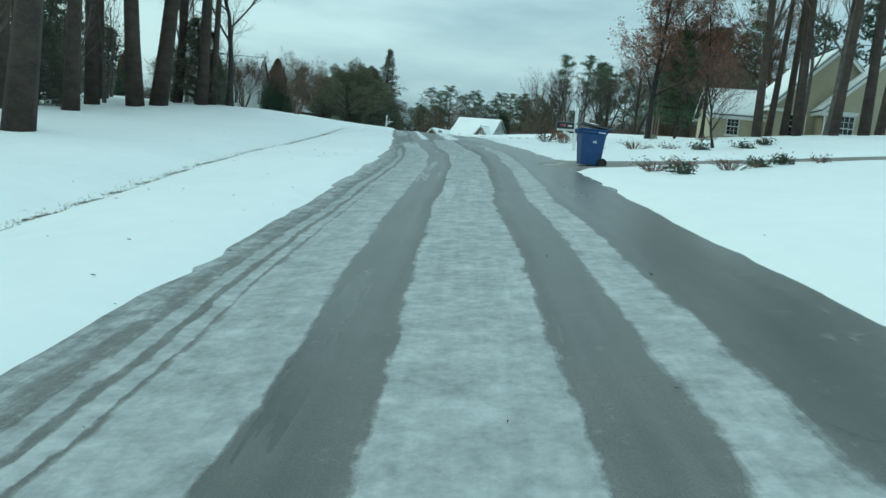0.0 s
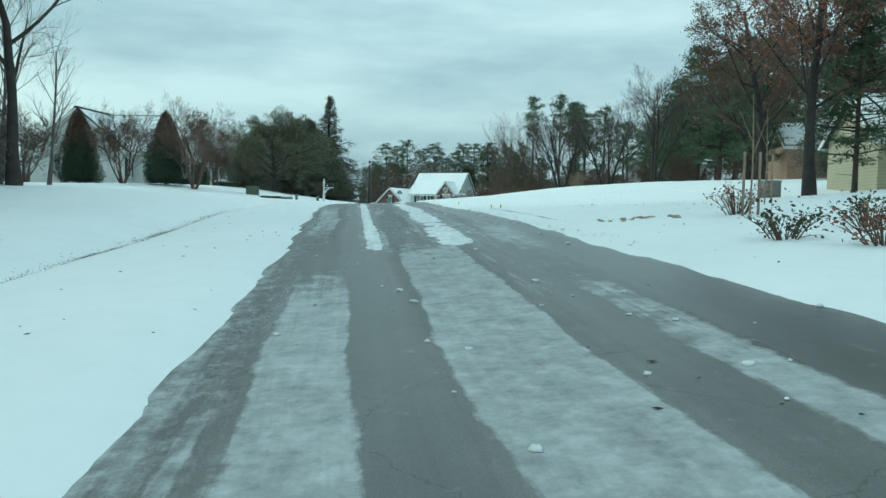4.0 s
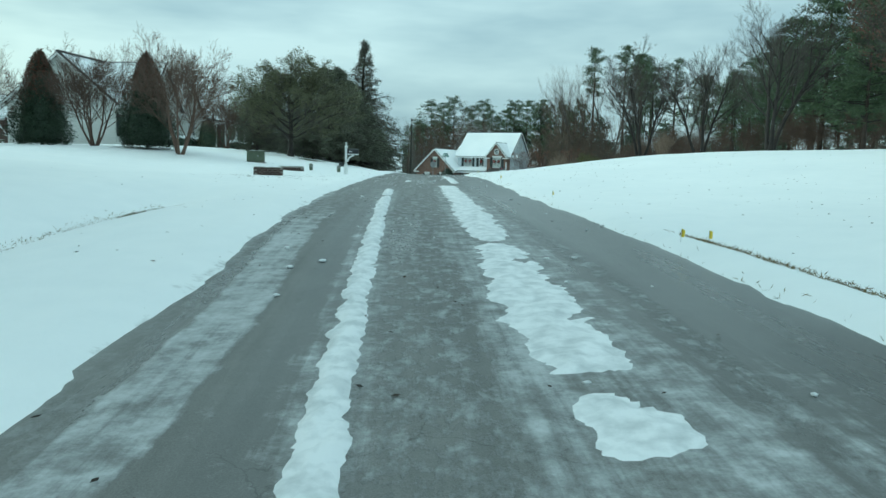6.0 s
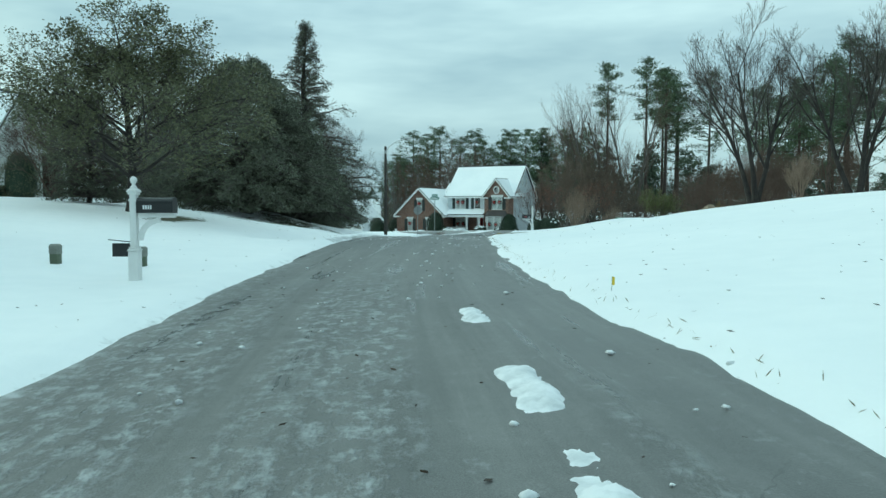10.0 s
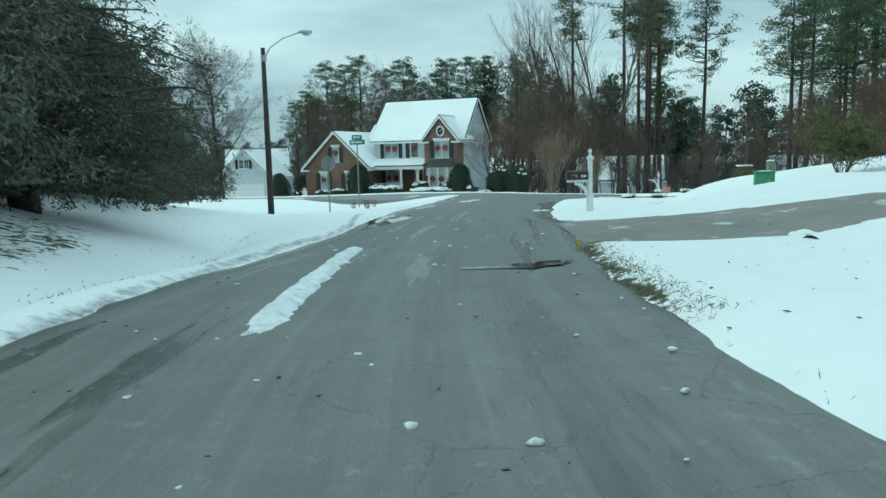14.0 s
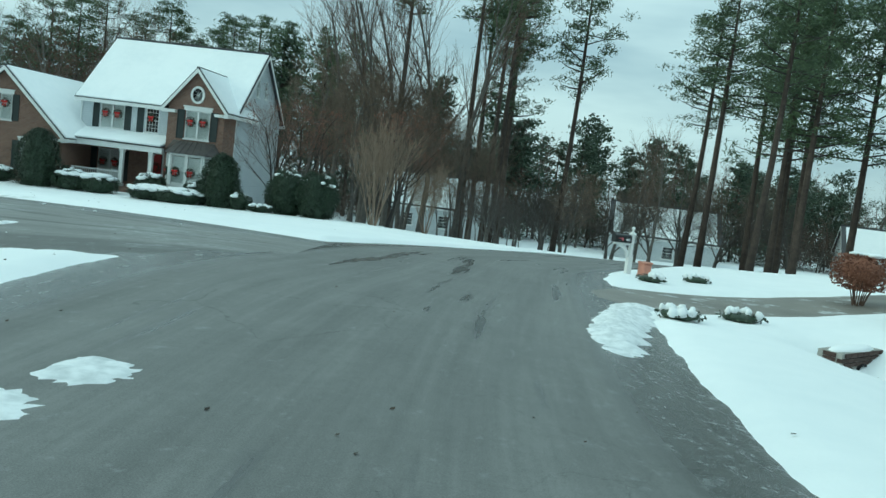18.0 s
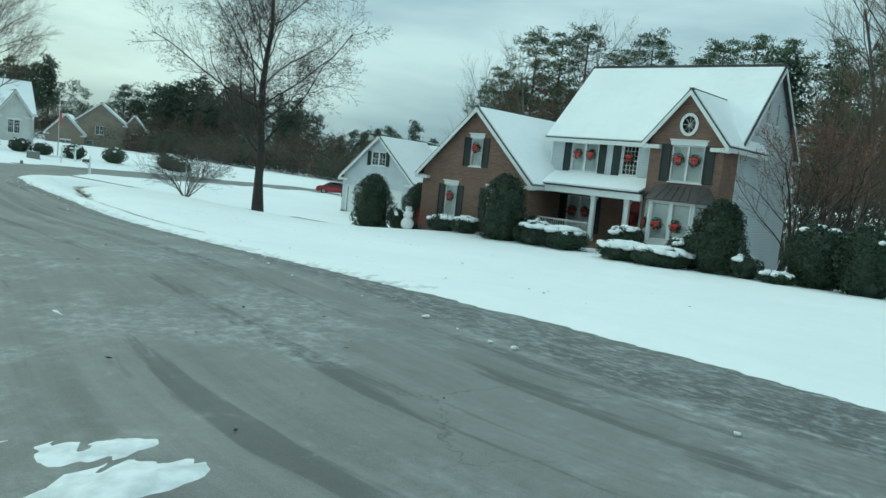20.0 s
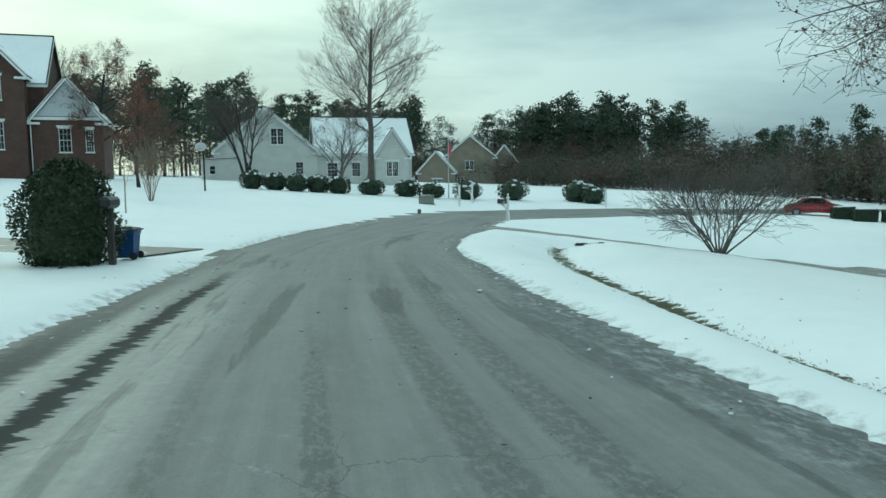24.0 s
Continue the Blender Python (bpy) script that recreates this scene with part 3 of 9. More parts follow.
    plain("lamp_glass", (0.50, 0.52, 0.52), (0.60, 0.62, 0.62), 9, 0.2)
    plain("utility_green", (0.075, 0.095, 0.06), (0.12, 0.145, 0.095), 4, 0.55)
    plain("utility_bright_green", (0.05, 0.20, 0.10), (0.09, 0.28, 0.15), 4, 0.5)
    plain("utility_grey", (0.16, 0.17, 0.15), (0.25, 0.26, 0.23), 5, 0.6)
    plain("brick_single", (0.048, 0.030, 0.025), (0.080, 0.048, 0.039), 9, 0.9, bump=0.4, per=0.5)
    plain("concrete", (0.26, 0.25, 0.23), (0.38, 0.37, 0.34), 6, 0.8, bump=0.4)
    plain("pipe_black", (0.006, 0.006, 0.007), (0.015, 0.015, 0.016), 5, 0.8)
    plain("pink_plastic", (0.48, 0.20, 0.14), (0.62, 0.30, 0.22), 5, 0.55)
    plain("stone", (0.24, 0.19, 0.13), (0.42, 0.35, 0.26), 5, 0.85, bump=0.5, dist=0.01)
    plain("bark_pine", (0.036, 0.028, 0.024), (0.088, 0.066, 0.054), 2.5, 0.95, bump=0.9, dist=0.03, per=0.3)
    plain("bark_dark", (0.022, 0.020, 0.019), (0.058, 0.050, 0.045), 3, 0.95, bump=0.8, dist=0.02, per=0.3)
    plain("bark_grey", (0.075, 0.068, 0.062), (0.16, 0.145, 0.13), 3, 0.95, bump=0.7, dist=0.02, per=0.3)
    plain("bark_myrtle", (0.20, 0.145, 0.105), (0.33, 0.25, 0.19), 3, 0.8, bump=0.4, dist=0.01, per=0.2)
    plain("twig_grey", (0.060, 0.052, 0.047), (0.12, 0.105, 0.095), 2, 0.95, per=0.3)
    plain("twig_brown", (0.085, 0.055, 0.042), (0.16, 0.11, 0.085), 2, 0.95, per=0.3)
    plain("twig_tan", (0.115, 0.085, 0.064), (0.21, 0.16, 0.122), 2, 0.95, per=0.3)
    plain("dead_grass", (0.10, 0.085, 0.035), (0.24, 0.18, 0.085), 8, 0.9)
    plain("car_red", (0.20, 0.008, 0.014), (0.26, 0.012, 0.02), 2, 0.22)
    plain("snowman_white", (0.74, 0.75, 0.75), (0.84, 0.85, 0.85), 4, 0.6)
    island("needles", (0.036, 0.062, 0.030), (0.098, 0.140, 0.064), 0.6)
    island("needles_far", (0.030, 0.050, 0.034), (0.075, 0.105, 0.064), 0.7)
    island("leaf_evergreen", (0.084, 0.094, 0.064), (0.140, 0.150, 0.102), 0.7)
    island("leaf_evergreen_light", (0.082, 0.088, 0.044), (0.165, 0.165, 0.086), 0.6)
    island("leaf_cedar", (0.016, 0.030, 0.012), (0.045, 0.070, 0.030), 0.6)
    island("leaf_boxwood", (0.014, 0.028, 0.016), (0.040, 0.066, 0.034), 0.5)
    island("leaf_brown", (0.075, 0.032, 0.020), (0.16, 0.075, 0.048), 0.7)
    island("leaf_rust", (0.15, 0.060, 0.038), (0.28, 0.125, 0.080), 0.7)
    island("leaf_yellow_green", (0.085, 0.105, 0.028), (0.19, 0.20, 0.07), 0.7)
    island("leaf_ochre", (0.12, 0.085, 0.03), (0.22, 0.17, 0.07), 0.7)
    island("litter", (0.02, 0.016, 0.013), (0.09, 0.065, 0.045), 0.9)
    island("leaf_topiary", (0.055, 0.06, 0.025), (0.12, 0.11, 0.05), 0.6)
    island("thicket_brown", (0.065, 0.050, 0.042), (0.165, 0.125, 0.10), 0.95)
    island("berry_red", (0.40, 0.02, 0.02), (0.58, 0.05, 0.04), 0.5)
    island("twig_haze", (0.080, 0.064, 0.056), (0.17, 0.135, 0.115), 0.95)

    k = Nodes("glass")
    k.done((0.92, 0.95, 0.95), 0.02, Transmission_Weight=1.0, IOR=1.45)
    k = Nodes("car_glass")
    k.done((0.010, 0.012, 0.014), 0.05, Specular_IOR_Level=0.7)
    k = Nodes("puddle")
    p = k.place()
    k.bump(k.noise(p, 3.0, 2), 0.015, 0.004)
    k.done((0.035, 0.036, 0.034), 0.03, Specular_IOR_Level=0.5)
    return MATS


M = make_materials()


# ---- building blocks ----
class Geo:
    """Collects faces for one mesh, through a current pose; each face keeps a material slot and a UV in metres."""

    def __init__(self, m=None):
        self.v, self.f, self.mi, self.uv, self.m, self.slot = [], [], [], [], m or Matrix(), 0

    def put(self, verts, faces, slot=None):
        n = len(self.v)
        self.v += [tuple(self.m @ Vector(p)) for p in verts]
        self.f += [tuple(i + n for i in f) for f in faces]
        self.mi += [self.slot if slot is None else slot] * len(faces)
        return self

    def box(self, x0, y0, z0, x1, y1, z1, c=0.0):
        """A box between two corners, its edges cut by c."""
        if c <= 0:
            v = [(x, y, z) for z in (z0, z1) for y in (y0, y1) for x in (x0, x1)]
            return self.put(v, [(0, 2, 3, 1), (4, 5, 7, 6), (0, 1, 5, 4), (2, 6, 7, 3), (0, 4, 6, 2), (1, 3, 7, 5)])
        lo, hi, v = (x0, y0, z0), (x1, y1, z1), []
        ix = {}
        for a in range(3):
            for s in range(8):
                bits = [(s >> k) & 1 for k in range(3)]
                p = [hi[k] if bits[k] else lo[k] for k in range(3)]
                for k in range(3):
                    if k != a:
                        p[k] += -c if bits[k] else c
                ix[a, tuple(bits)] = len(v)
                v.append(tuple(p))
        f = []
        for a in range(3):
            b, d = (a + 1) % 3, (a + 2) % 3
            for s in (0, 1):
                q = []
                for bb, dd in ((0, 0), (1, 0), (1, 1), (0, 1)):
                    t = [0, 0, 0]
                    t[a], t[b], t[d] = s, bb, dd
                    q.append(ix[a, tuple(t)])
                f.append(tuple(q if s else q[::-1]))
            for bb in (0, 1):
                for dd in (0, 1):
                    t0, t1 = [0, 0, 0], [0, 0, 0]
                    t0[b], t0[d], t1[b], t1[d] = bb, dd, bb, dd
                    t1[a] = 1
                    q = (ix[b, tuple(t0)], ix[b, tuple(t1)], ix[d, tuple(t1)], ix[d, tuple(t0)])
                    f.append(q if bb != dd else q[::-1])
        for s in range(8):
            t = tuple((s >> k) & 1 for k in range(3))
            q = (ix[0, t], ix[1, t], ix[2, t])
            f.append(q if sum(t) % 2 else q[::-1])
        return self.put(v, f)

    def prism(self, poly, y0, y1):
        """A polygon in x and z, drawn out from y0 to y1."""
        n = len(poly)
        v = [(x, y0, z) for x, z in poly] + [(x, y1, z) for x, z in poly]
        f = [tuple(range(n)), tuple(range(2 * n - 1, n - 1, -1))] + [(i, n + i, n + (i + 1) % n, (i + 1) % n) for i in range(n)]
        return self.put(v, f)

    def plan(self, poly, z0, z1):
        """A polygon in x and y, drawn up from z0 to z1."""
        n = len(poly)
        v = [(x, y, z0) for x, y in poly] + [(x, y, z1) for x, y in poly]
        return self.put(v, [tuple(range(n - 1, -1, -1)), tuple(range(n, 2 * n))] + [(i, (i + 1) % n, n + (i + 1) % n, n + i) for i in range(n)])

    def lathe(self, rings, n=12, x=0.0, y=0.0):
        """Rings of (radius, height) round the z axis, closed at both ends."""
        v, f = [], []
        for r, z in rings:
            v += [(x + r * math.cos(2 * math.pi * k / n), y + r * math.sin(2 * math.pi * k / n), z) for k in range(n)]
        for a in range(len(rings) - 1):
            f += [(a * n + k, a * n + (k + 1) % n, (a + 1) * n + (k + 1) % n, (a + 1) * n + k) for k in range(n)]
        f += [tuple(range(n - 1, -1, -1)), tuple(range((len(rings) - 1) * n, len(rings) * n))]
        return self.put(v, f)

    def tube(self, pts, radii, n=6, cap=True):
        """A tapered round bar through points."""
        v, f, up = [], [], None
        for i, p in enumerate(pts):
            d = Vector(pts[min(i + 1, len(pts) - 1)]) - Vector(pts[max(i - 1, 0)])
            d = d.normalized() if d.length > 1e-9 else Vector((0, 0, 1))
            a = d.cross(Vector((0.31, 0.87, 0.39)) if up is None else up)
            a = a.normalized() if a.length > 1e-6 else d.orthogonal().normalized()
            b = d.cross(a)
            up = b.cross(d) * 0 + Vector((0.31, 0.87, 0.39))
            v += [tuple(Vector(p) + radii[i] * (math.cos(2 * math.pi * k / n) * a + math.sin(2 * math.pi * k / n) * b)) for k in range(n)]
        for i in range(len(pts) - 1):
            f += [(i * n + k, i * n + (k + 1) % n, (i + 1) * n + (k + 1) % n, (i + 1) * n + k) for k in range(n)]
        if cap:
            f += [tuple(range(n - 1, -1, -1)), tuple(range((len(pts) - 1) * n, len(pts) * n))]
        return self.put(v, f)

    def blob(self, rx, ry, rz, cx=0, cy=0, cz=0, rings=7, seg=12, lump=0.12, seed=0.0, flat=-1.0):
        """A lumpy rounded mass; below flat (in half heights) it is cut level."""
        v, f = [], []
        for i in range(rings + 1):
            th = math.pi * i / rings
            for k in range(seg):
                ph = 2 * math.pi * k / seg
                d = Vector((math.sin(th) * math.cos(ph), math.sin(th) * math.sin(ph), math.cos(th)))
                s = 1 + lump * noise.noise(d * 2.1 + Vector((seed, seed * 0.7, -seed))) * 1.6
                v.append((cx + rx * d.x * s, cy + ry * d.y * s, cz + rz * max(d.z * s, flat)))
        for i in range(rings):
            f += [(i * seg + k, (i + 1) * seg + k, (i + 1) * seg + (k + 1) % seg, i * seg + (k + 1) % seg) for k in range(seg)]
        return self.put(v, f)

    def mesh(self, name, mats, smooth=False, uv=False):
        me = bpy.data.meshes.new(name)
        me.from_pydata(self.v, [], self.f)
        for m in mats if isinstance(mats, (list, tuple)) else [mats]:
            me.materials.append(M[m])
        if any(self.mi):
            me.polygons.foreach_set("material_index", self.mi)
        if smooth:
            me.polygons.foreach_set("use_smooth", [True] * len(me.polygons))
        if uv:
            layer = me.uv_layers.new(name="UVMap")
            co = np.zeros(len(me.vertices) * 3)
            me.vertices.foreach_get("co", co)
            co = co.reshape(-1, 3)
            for p in me.polygons:
                n = p.normal
                for li in p.loop_indices:
                    c = co[me.loops[li].vertex_index]
                    if abs(n.z) > 0.7:
                        layer.data[li].uv = (c[0], c[1])
                    elif abs(n.x) > abs(n.y):
                        layer.data[li].uv = (c[1], c[2])
                    else:
                        layer.data[li].uv = (c[0], c[2])
        me.update()
        return me


def thing(name, label, category, m=None, group="", kind="", data=None):
    ob = new(name, data)
    ob.matrix_world = m or Matrix()
    return tagged(ob, label, category, group, kind)


def part(name, geo, mat, parent, label="", smooth=False, uv=False, m=None):
    """Links what a Geo holds as one mesh under a thing or a part."""
    ob = new(name, geo.mesh(name, mat, smooth, uv) if isinstance(geo, Geo) else geo)
    ob.parent = parent
    if m is not None:
        ob.matrix_local = m
    if mat == "glass":
        ob.visible_shadow = False
    if label:
        tagged(ob, label)
    return ob


def fast_mesh(name, verts, quads, mats, mi=None, smooth=False):
    """A mesh out of number arrays: vertices and faces of one and the same count of corners."""
    verts, quads = np.asarray(verts, np.float32), np.asarray(quads, np.int32)
    me = bpy.data.meshes.new(name)
    me.vertices.add(len(verts))
    me.vertices.foreach_set("co", verts.ravel())
    k = quads.shape[1]
    me.loops.add(quads.size)
    me.loops.foreach_set("vertex_index", quads.ravel())
    me.polygons.add(len(quads))
    me.polygons.foreach_set("loop_start", np.arange(len(quads), dtype=np.int32) * k)
    for m in mats:
        me.materials.append(M[m])
    if mi is not None:
        me.polygons.foreach_set("material_index", np.asarray(mi, np.int32))
    if smooth:
        me.polygons.foreach_set("use_smooth", np.ones(len(quads), bool))
    me.update(calc_edges=True)
    me.validate()
    return me


# ---- ground: one sheet to the horizon ----
def spread(lo, hi, step, out_lo, out_hi):
    mid = list(np.arange(lo, hi + step / 2, step))
    a, s = lo, step
    left = []
    while a > out_lo:
        s *= 1.16
        a -= s
        left.append(a)
    b, s, right = hi, step, []
    while b < out_hi:
        s *= 1.16
        b += s
        right.append(b)
    return np.array(left[::-1] + mid + right)


def build_ground():
    xs, ys = spread(-34, 18, 0.22, -2200, 2200), spread(-4, 166, 0.25, -1500, 2500)
    gx, gy = np.meshgrid(xs, ys)
    z = land_z(gx.ravel(), gy.ravel())
    nx, ny = len(xs), len(ys)
    i = (np.arange(ny - 1)[:, None] * nx + np.arange(nx - 1)[None]).ravel()
    me = fast_mesh("ground", np.c_[gx.ravel(), gy.ravel(), z], np.c_[i, i + 1, i + nx + 1, i + nx], ["snow_ground"], smooth=True)
    x, y = gx.ravel(), gy.ravel()
    d = paved(x, y)
    bare = np.zeros(len(x))
    for line, w, s in zip(SWALE_L, (0.15, 0.13, 0.16, 0.14, 0.24, 0.55), (0.8, 0.8, 0.6, 0.8, 1.0, 1.0)):
        bare = np.maximum(bare, s * np.exp(-(off_line(x, y, line) / w) ** 2) * np.clip(d, 0, 1))
    # thin snow under the evergreens on the bank, and along the east edge of the street
    bare = np.maximum(bare, 0.70 * np.exp(-(np.abs(x + 7.7) / 2.9) ** 4) * np.clip((y - 87) / 5, 0, 1) * np.clip((108 - y) / 9, 0, 1))
    bare = np.maximum(bare, 0.95 * np.exp(-((x + 9.0) / 1.3) ** 2 - ((y - 84.5) / 2.6) ** 2))
    bare = np.maximum(bare, 0.66 * np.exp(-((x - 6.5) / 0.8) ** 2 - ((y - 35.0) / 1.5) ** 2))
    east = (x > 0) & (y > 30) & (y < 99)
    bare = np.maximum(bare, np.where(east, 0.5 * np.exp(-((d - 0.02) / 0.12) ** 2), 0))
    bare = np.maximum(bare, np.where((x > 0) & (y > 91) & (y < 98), 0.85 * np.exp(-((d - 0.1) / 0.25) ** 2), 0))
    me.attributes.new("bare", "FLOAT", "POINT").data.foreach_set("value", bare.astype(np.float32))
    slush = np.zeros(len(x))
    for line, w, s in (([(-3.3, 82), (-3.2, 88), (-2.95, 92.85), (-2.63, 96.6), (-2.0, 102), (-1.26, 107.6), (-1.1, 112)], 0.22, 0.8),):
        slush = np.maximum(slush, s * np.exp(-(off_line(x, y, line) / w) ** 2))
    ds = off_line(x, y, SIDE_L)
    slush = np.maximum(slush, np.where(y > 133, 0.66 * np.exp(-(ds / 0.30) ** 2), 0))
    slush = np.maximum(slush, np.where((y < 90) & (x < 0), 0.55 * np.exp(-(d / 0.22) ** 2), 0))
    me.attributes.new("slush", "FLOAT", "POINT").data.foreach_set("value", slush.astype(np.float32))
    tagged(new("ground", me), "smooth white snow over rolling lawns and banks", "snowy ground", kind="structure")


def ribbon(name, line, mats, lift, across=9, wide=0.35, start=0.0):
    """A paved strip along a line, following the land; UV in metres across and along."""
    c = along(line, 0.8)
    d = np.gradient(c[:, :2], axis=0)
    d /= np.linalg.norm(d, axis=1)[:, None]
    nrm = np.c_[d[:, 1], -d[:, 0]]
    run = start + np.r_[0, np.cumsum(np.hypot(*np.diff(c[:, :2], axis=0).T))]
    t = np.linspace(-1, 1, across)
    off = t[None] * (c[:, 2] + wide)[:, None]
    x, y = c[:, :1] + nrm[:, :1] * off, c[:, 1:2] + nrm[:, 1:] * off
    z = base_z(x.ravel(), y.ravel()) + lift + 0.03 * (1 - t[None] ** 2).repeat(len(c), 0).ravel() - 0.03
    n, k = len(c), across
    i = (np.arange(n - 1)[:, None] * k + np.arange(k - 1)[None]).ravel()
    q = np.c_[i, i + 1, i + k + 1, i + k]
    me = fast_mesh(name, np.c_[x.ravel(), y.ravel(), z], q, mats, smooth=True)
    uv = np.c_[off.ravel(), run.repeat(k)].astype(np.float32)
    me.uv_layers.new(name="UVMap").data.foreach_set("uv", uv[q.ravel()].ravel())
    return me


def build_roads():
    tagged(new("road", ribbon("road", MAIN, ["asphalt"], 0.0, 13)), "wet grey asphalt street with snow between tyre tracks", "road", kind="structure")
    tagged(new("road_side_street", ribbon("road_side_street", SIDE, ["asphalt"], -0.006, 13, start=400.0)), "wet grey asphalt side street with slushy edges", "road", kind="structure")
    for n, d in enumerate(DRIVES):
        tagged(new("pavement_drive_%d" % (n + 1), ribbon("drive", d, ["drive_concrete"], -0.012 - 0.002 * n, 9)), "damp concrete driveway with patches of snow", "driveway", kind="structure")


build_ground()
build_roads()

# ---- trees and shrubs ----
def leaf_quads(centres, size, rng, squash=0.55, droop=0.0):
    """Small four-cornered leaves, each turned its own way, as vertices and faces."""
    n = len(centres)
    a = rng.normal(size=(n, 3))
    a[:, 2] = a[:, 2] * 0.7 - droop
    a /= np.linalg.norm(a, axis=1)[:, None]
    b = np.cross(a, rng.normal(size=(n, 3)))
    b /= np.linalg.norm(b, axis=1)[:, None] + 1e-9
    s = size * rng.uniform(0.6, 1.35, (n, 1))
    c = np.asarray(centres)
    v = np.stack([c - a * s * 0.5, c + b * s * 0.5 * squash, c + a * s * 0.5, c - b * s * 0.5 * squash], 1).reshape(-1, 3)
    return v, np.arange(4 * n).reshape(-1, 4)


def unit(a):
    return a / (np.linalg.norm(a, axis=-1, keepdims=True) + 1e-9)


def bars(lines, radii, sides):
    """Tapered bars along many lines at once: lines (n, m, 3), radii (n, m). Returns vertices and four-cornered faces."""
    n, m, _ = lines.shape
    d = unit(np.gradient(lines, axis=1)) if m > 2 else np.repeat(unit(lines[:, 1:] - lines[:, :1]), 2, 1)
    a = unit(np.cross(d, np.array([0.31, 0.87, 0.39])))
    b = np.cross(d, a)
    ang = 2 * np.pi * np.arange(sides) / sides
    v = lines[:, :, None] + radii[:, :, None, None] * (np.cos(ang)[None, None, :, None] * a[:, :, None] + np.sin(ang)[None, None, :, None] * b[:, :, None])
    i = np.arange(n)[:, None, None] * m * sides + np.arange(m - 1)[None, :, None] * sides
    k, k2 = np.arange(sides), (np.arange(sides) + 1) % sides
    return v.reshape(-1, 3), np.stack([i + k, i + k2, i + sides + k2, i + sides + k], -1).reshape(-1, 4)


def heap(pieces):
    """Joins several (vertices, faces)."""
    n, V, Q = 0, [], []
    for v, q in pieces:
        V.append(v)
        Q.append(q + n)
        n += len(v)
    return np.vstack(V), np.vstack(Q)


class Wood:
    """Grows limbs level by level as tapered bars; remembers the tips for leaves."""

    def __init__(self, seed):
        self.r, self.levels, self.slim = np.random.default_rng(seed), [], 1.0

    def grow(self, p, d, length, radius, fork, up, wild, thin=0.35, sag=0.0):
        r = self.r
        p, d, length, radius = np.atleast_2d(p).astype(float), unit(np.atleast_2d(d).astype(float)), np.atleast_1d(length).astype(float), np.atleast_1d(radius).astype(float)
        for level in range(len(fork) + 1):
            m = 8 if level == 0 else 7 if level == 1 else 4 if level == 2 else 2 if level == 3 else 1
            pts, dd = [p], d
            for i in range(m):
                rise = up * (4.0 / m) if level != 1 else up * (4.0 / m) + sag * (i / m - 0.45) * 0.4
                dd = unit(dd + r.normal(0, wild * (1.0 if level < 2 else 1.35), dd.shape) + np.array([0, 0, 1.0]) * rise)
                pts.append(pts[-1] + dd * (length / m)[:, None])
            lines = np.stack(pts, 1)
            f = np.linspace(0, 1, m + 1)
            rad = radius[:, None] * (1 - (1 - thin) * f)[None]
            if level == 0:
                rad = rad * (1 + 0.5 * np.exp(-f * 14))
            self.levels.append((lines, np.maximum(rad, 0.005)))
            if level == len(fork):
                break
            count, lo, shrink, spread_ = fork[level]
            n = len(lines)
            t = lo + (1 - lo) * (np.arange(count)[None] + r.uniform(0, 0.9, (n, count))) / count
            t = np.clip(t, 0, 0.999)
            i = np.minimum((t * m).astype(int), m - 1)
            w = (t * m - i)[..., None]
            rows = np.arange(n)[:, None]
            b = lines[rows, i] * (1 - w) + lines[rows, i + 1] * w
            base = unit(lines[rows, i + 1] - lines[rows, i])
            turn = np.arange(count)[None] * 2.4 + r.uniform(0, 1.2, (n, count)) + r.uniform(0, 6.28, (n, 1))
            x = unit(np.cross(base, np.array([0.2, 0.3, 0.93]) + r.normal(0, 0.1, 3)))
            y = np.cross(base, x)
            out = np.cos(turn)[..., None] * x + np.sin(turn)[..., None] * y
            a = spread_ * r.uniform(0.75, 1.25, (n, count)) * (1.12 - 0.3 * t)
            d = (base * np.cos(a)[..., None] + out * np.sin(a)[..., None]).reshape(-1, 3)
            rr = radius[:, None] * (1 - (1 - thin) * t) * r.uniform(0.42, 0.62, (n, count)) * (self.slim if level == 0 else 1.0)
            length = (length[:, None] * shrink * r.uniform(0.72, 1.2, (n, count)) * (1.15 - 0.5 * t)).ravel()
            p, radius = b.reshape(-1, 3), np.maximum(rr, 0.004).ravel()

    def tips(self):
        return np.vstack([self.levels[-1][0][:, 1:].reshape(-1, 3), self.levels[-2][0][:, -1]])

    def thick(self):
        return heap([bars(*self.levels[0], 12)] + [bars(*self.levels[1], 6)] * (len(self.levels) > 1))

    def fine(self):
        return heap([bars(*lv, 4 if k == 0 else 3) for k, lv in enumerate(self.levels[2:])])


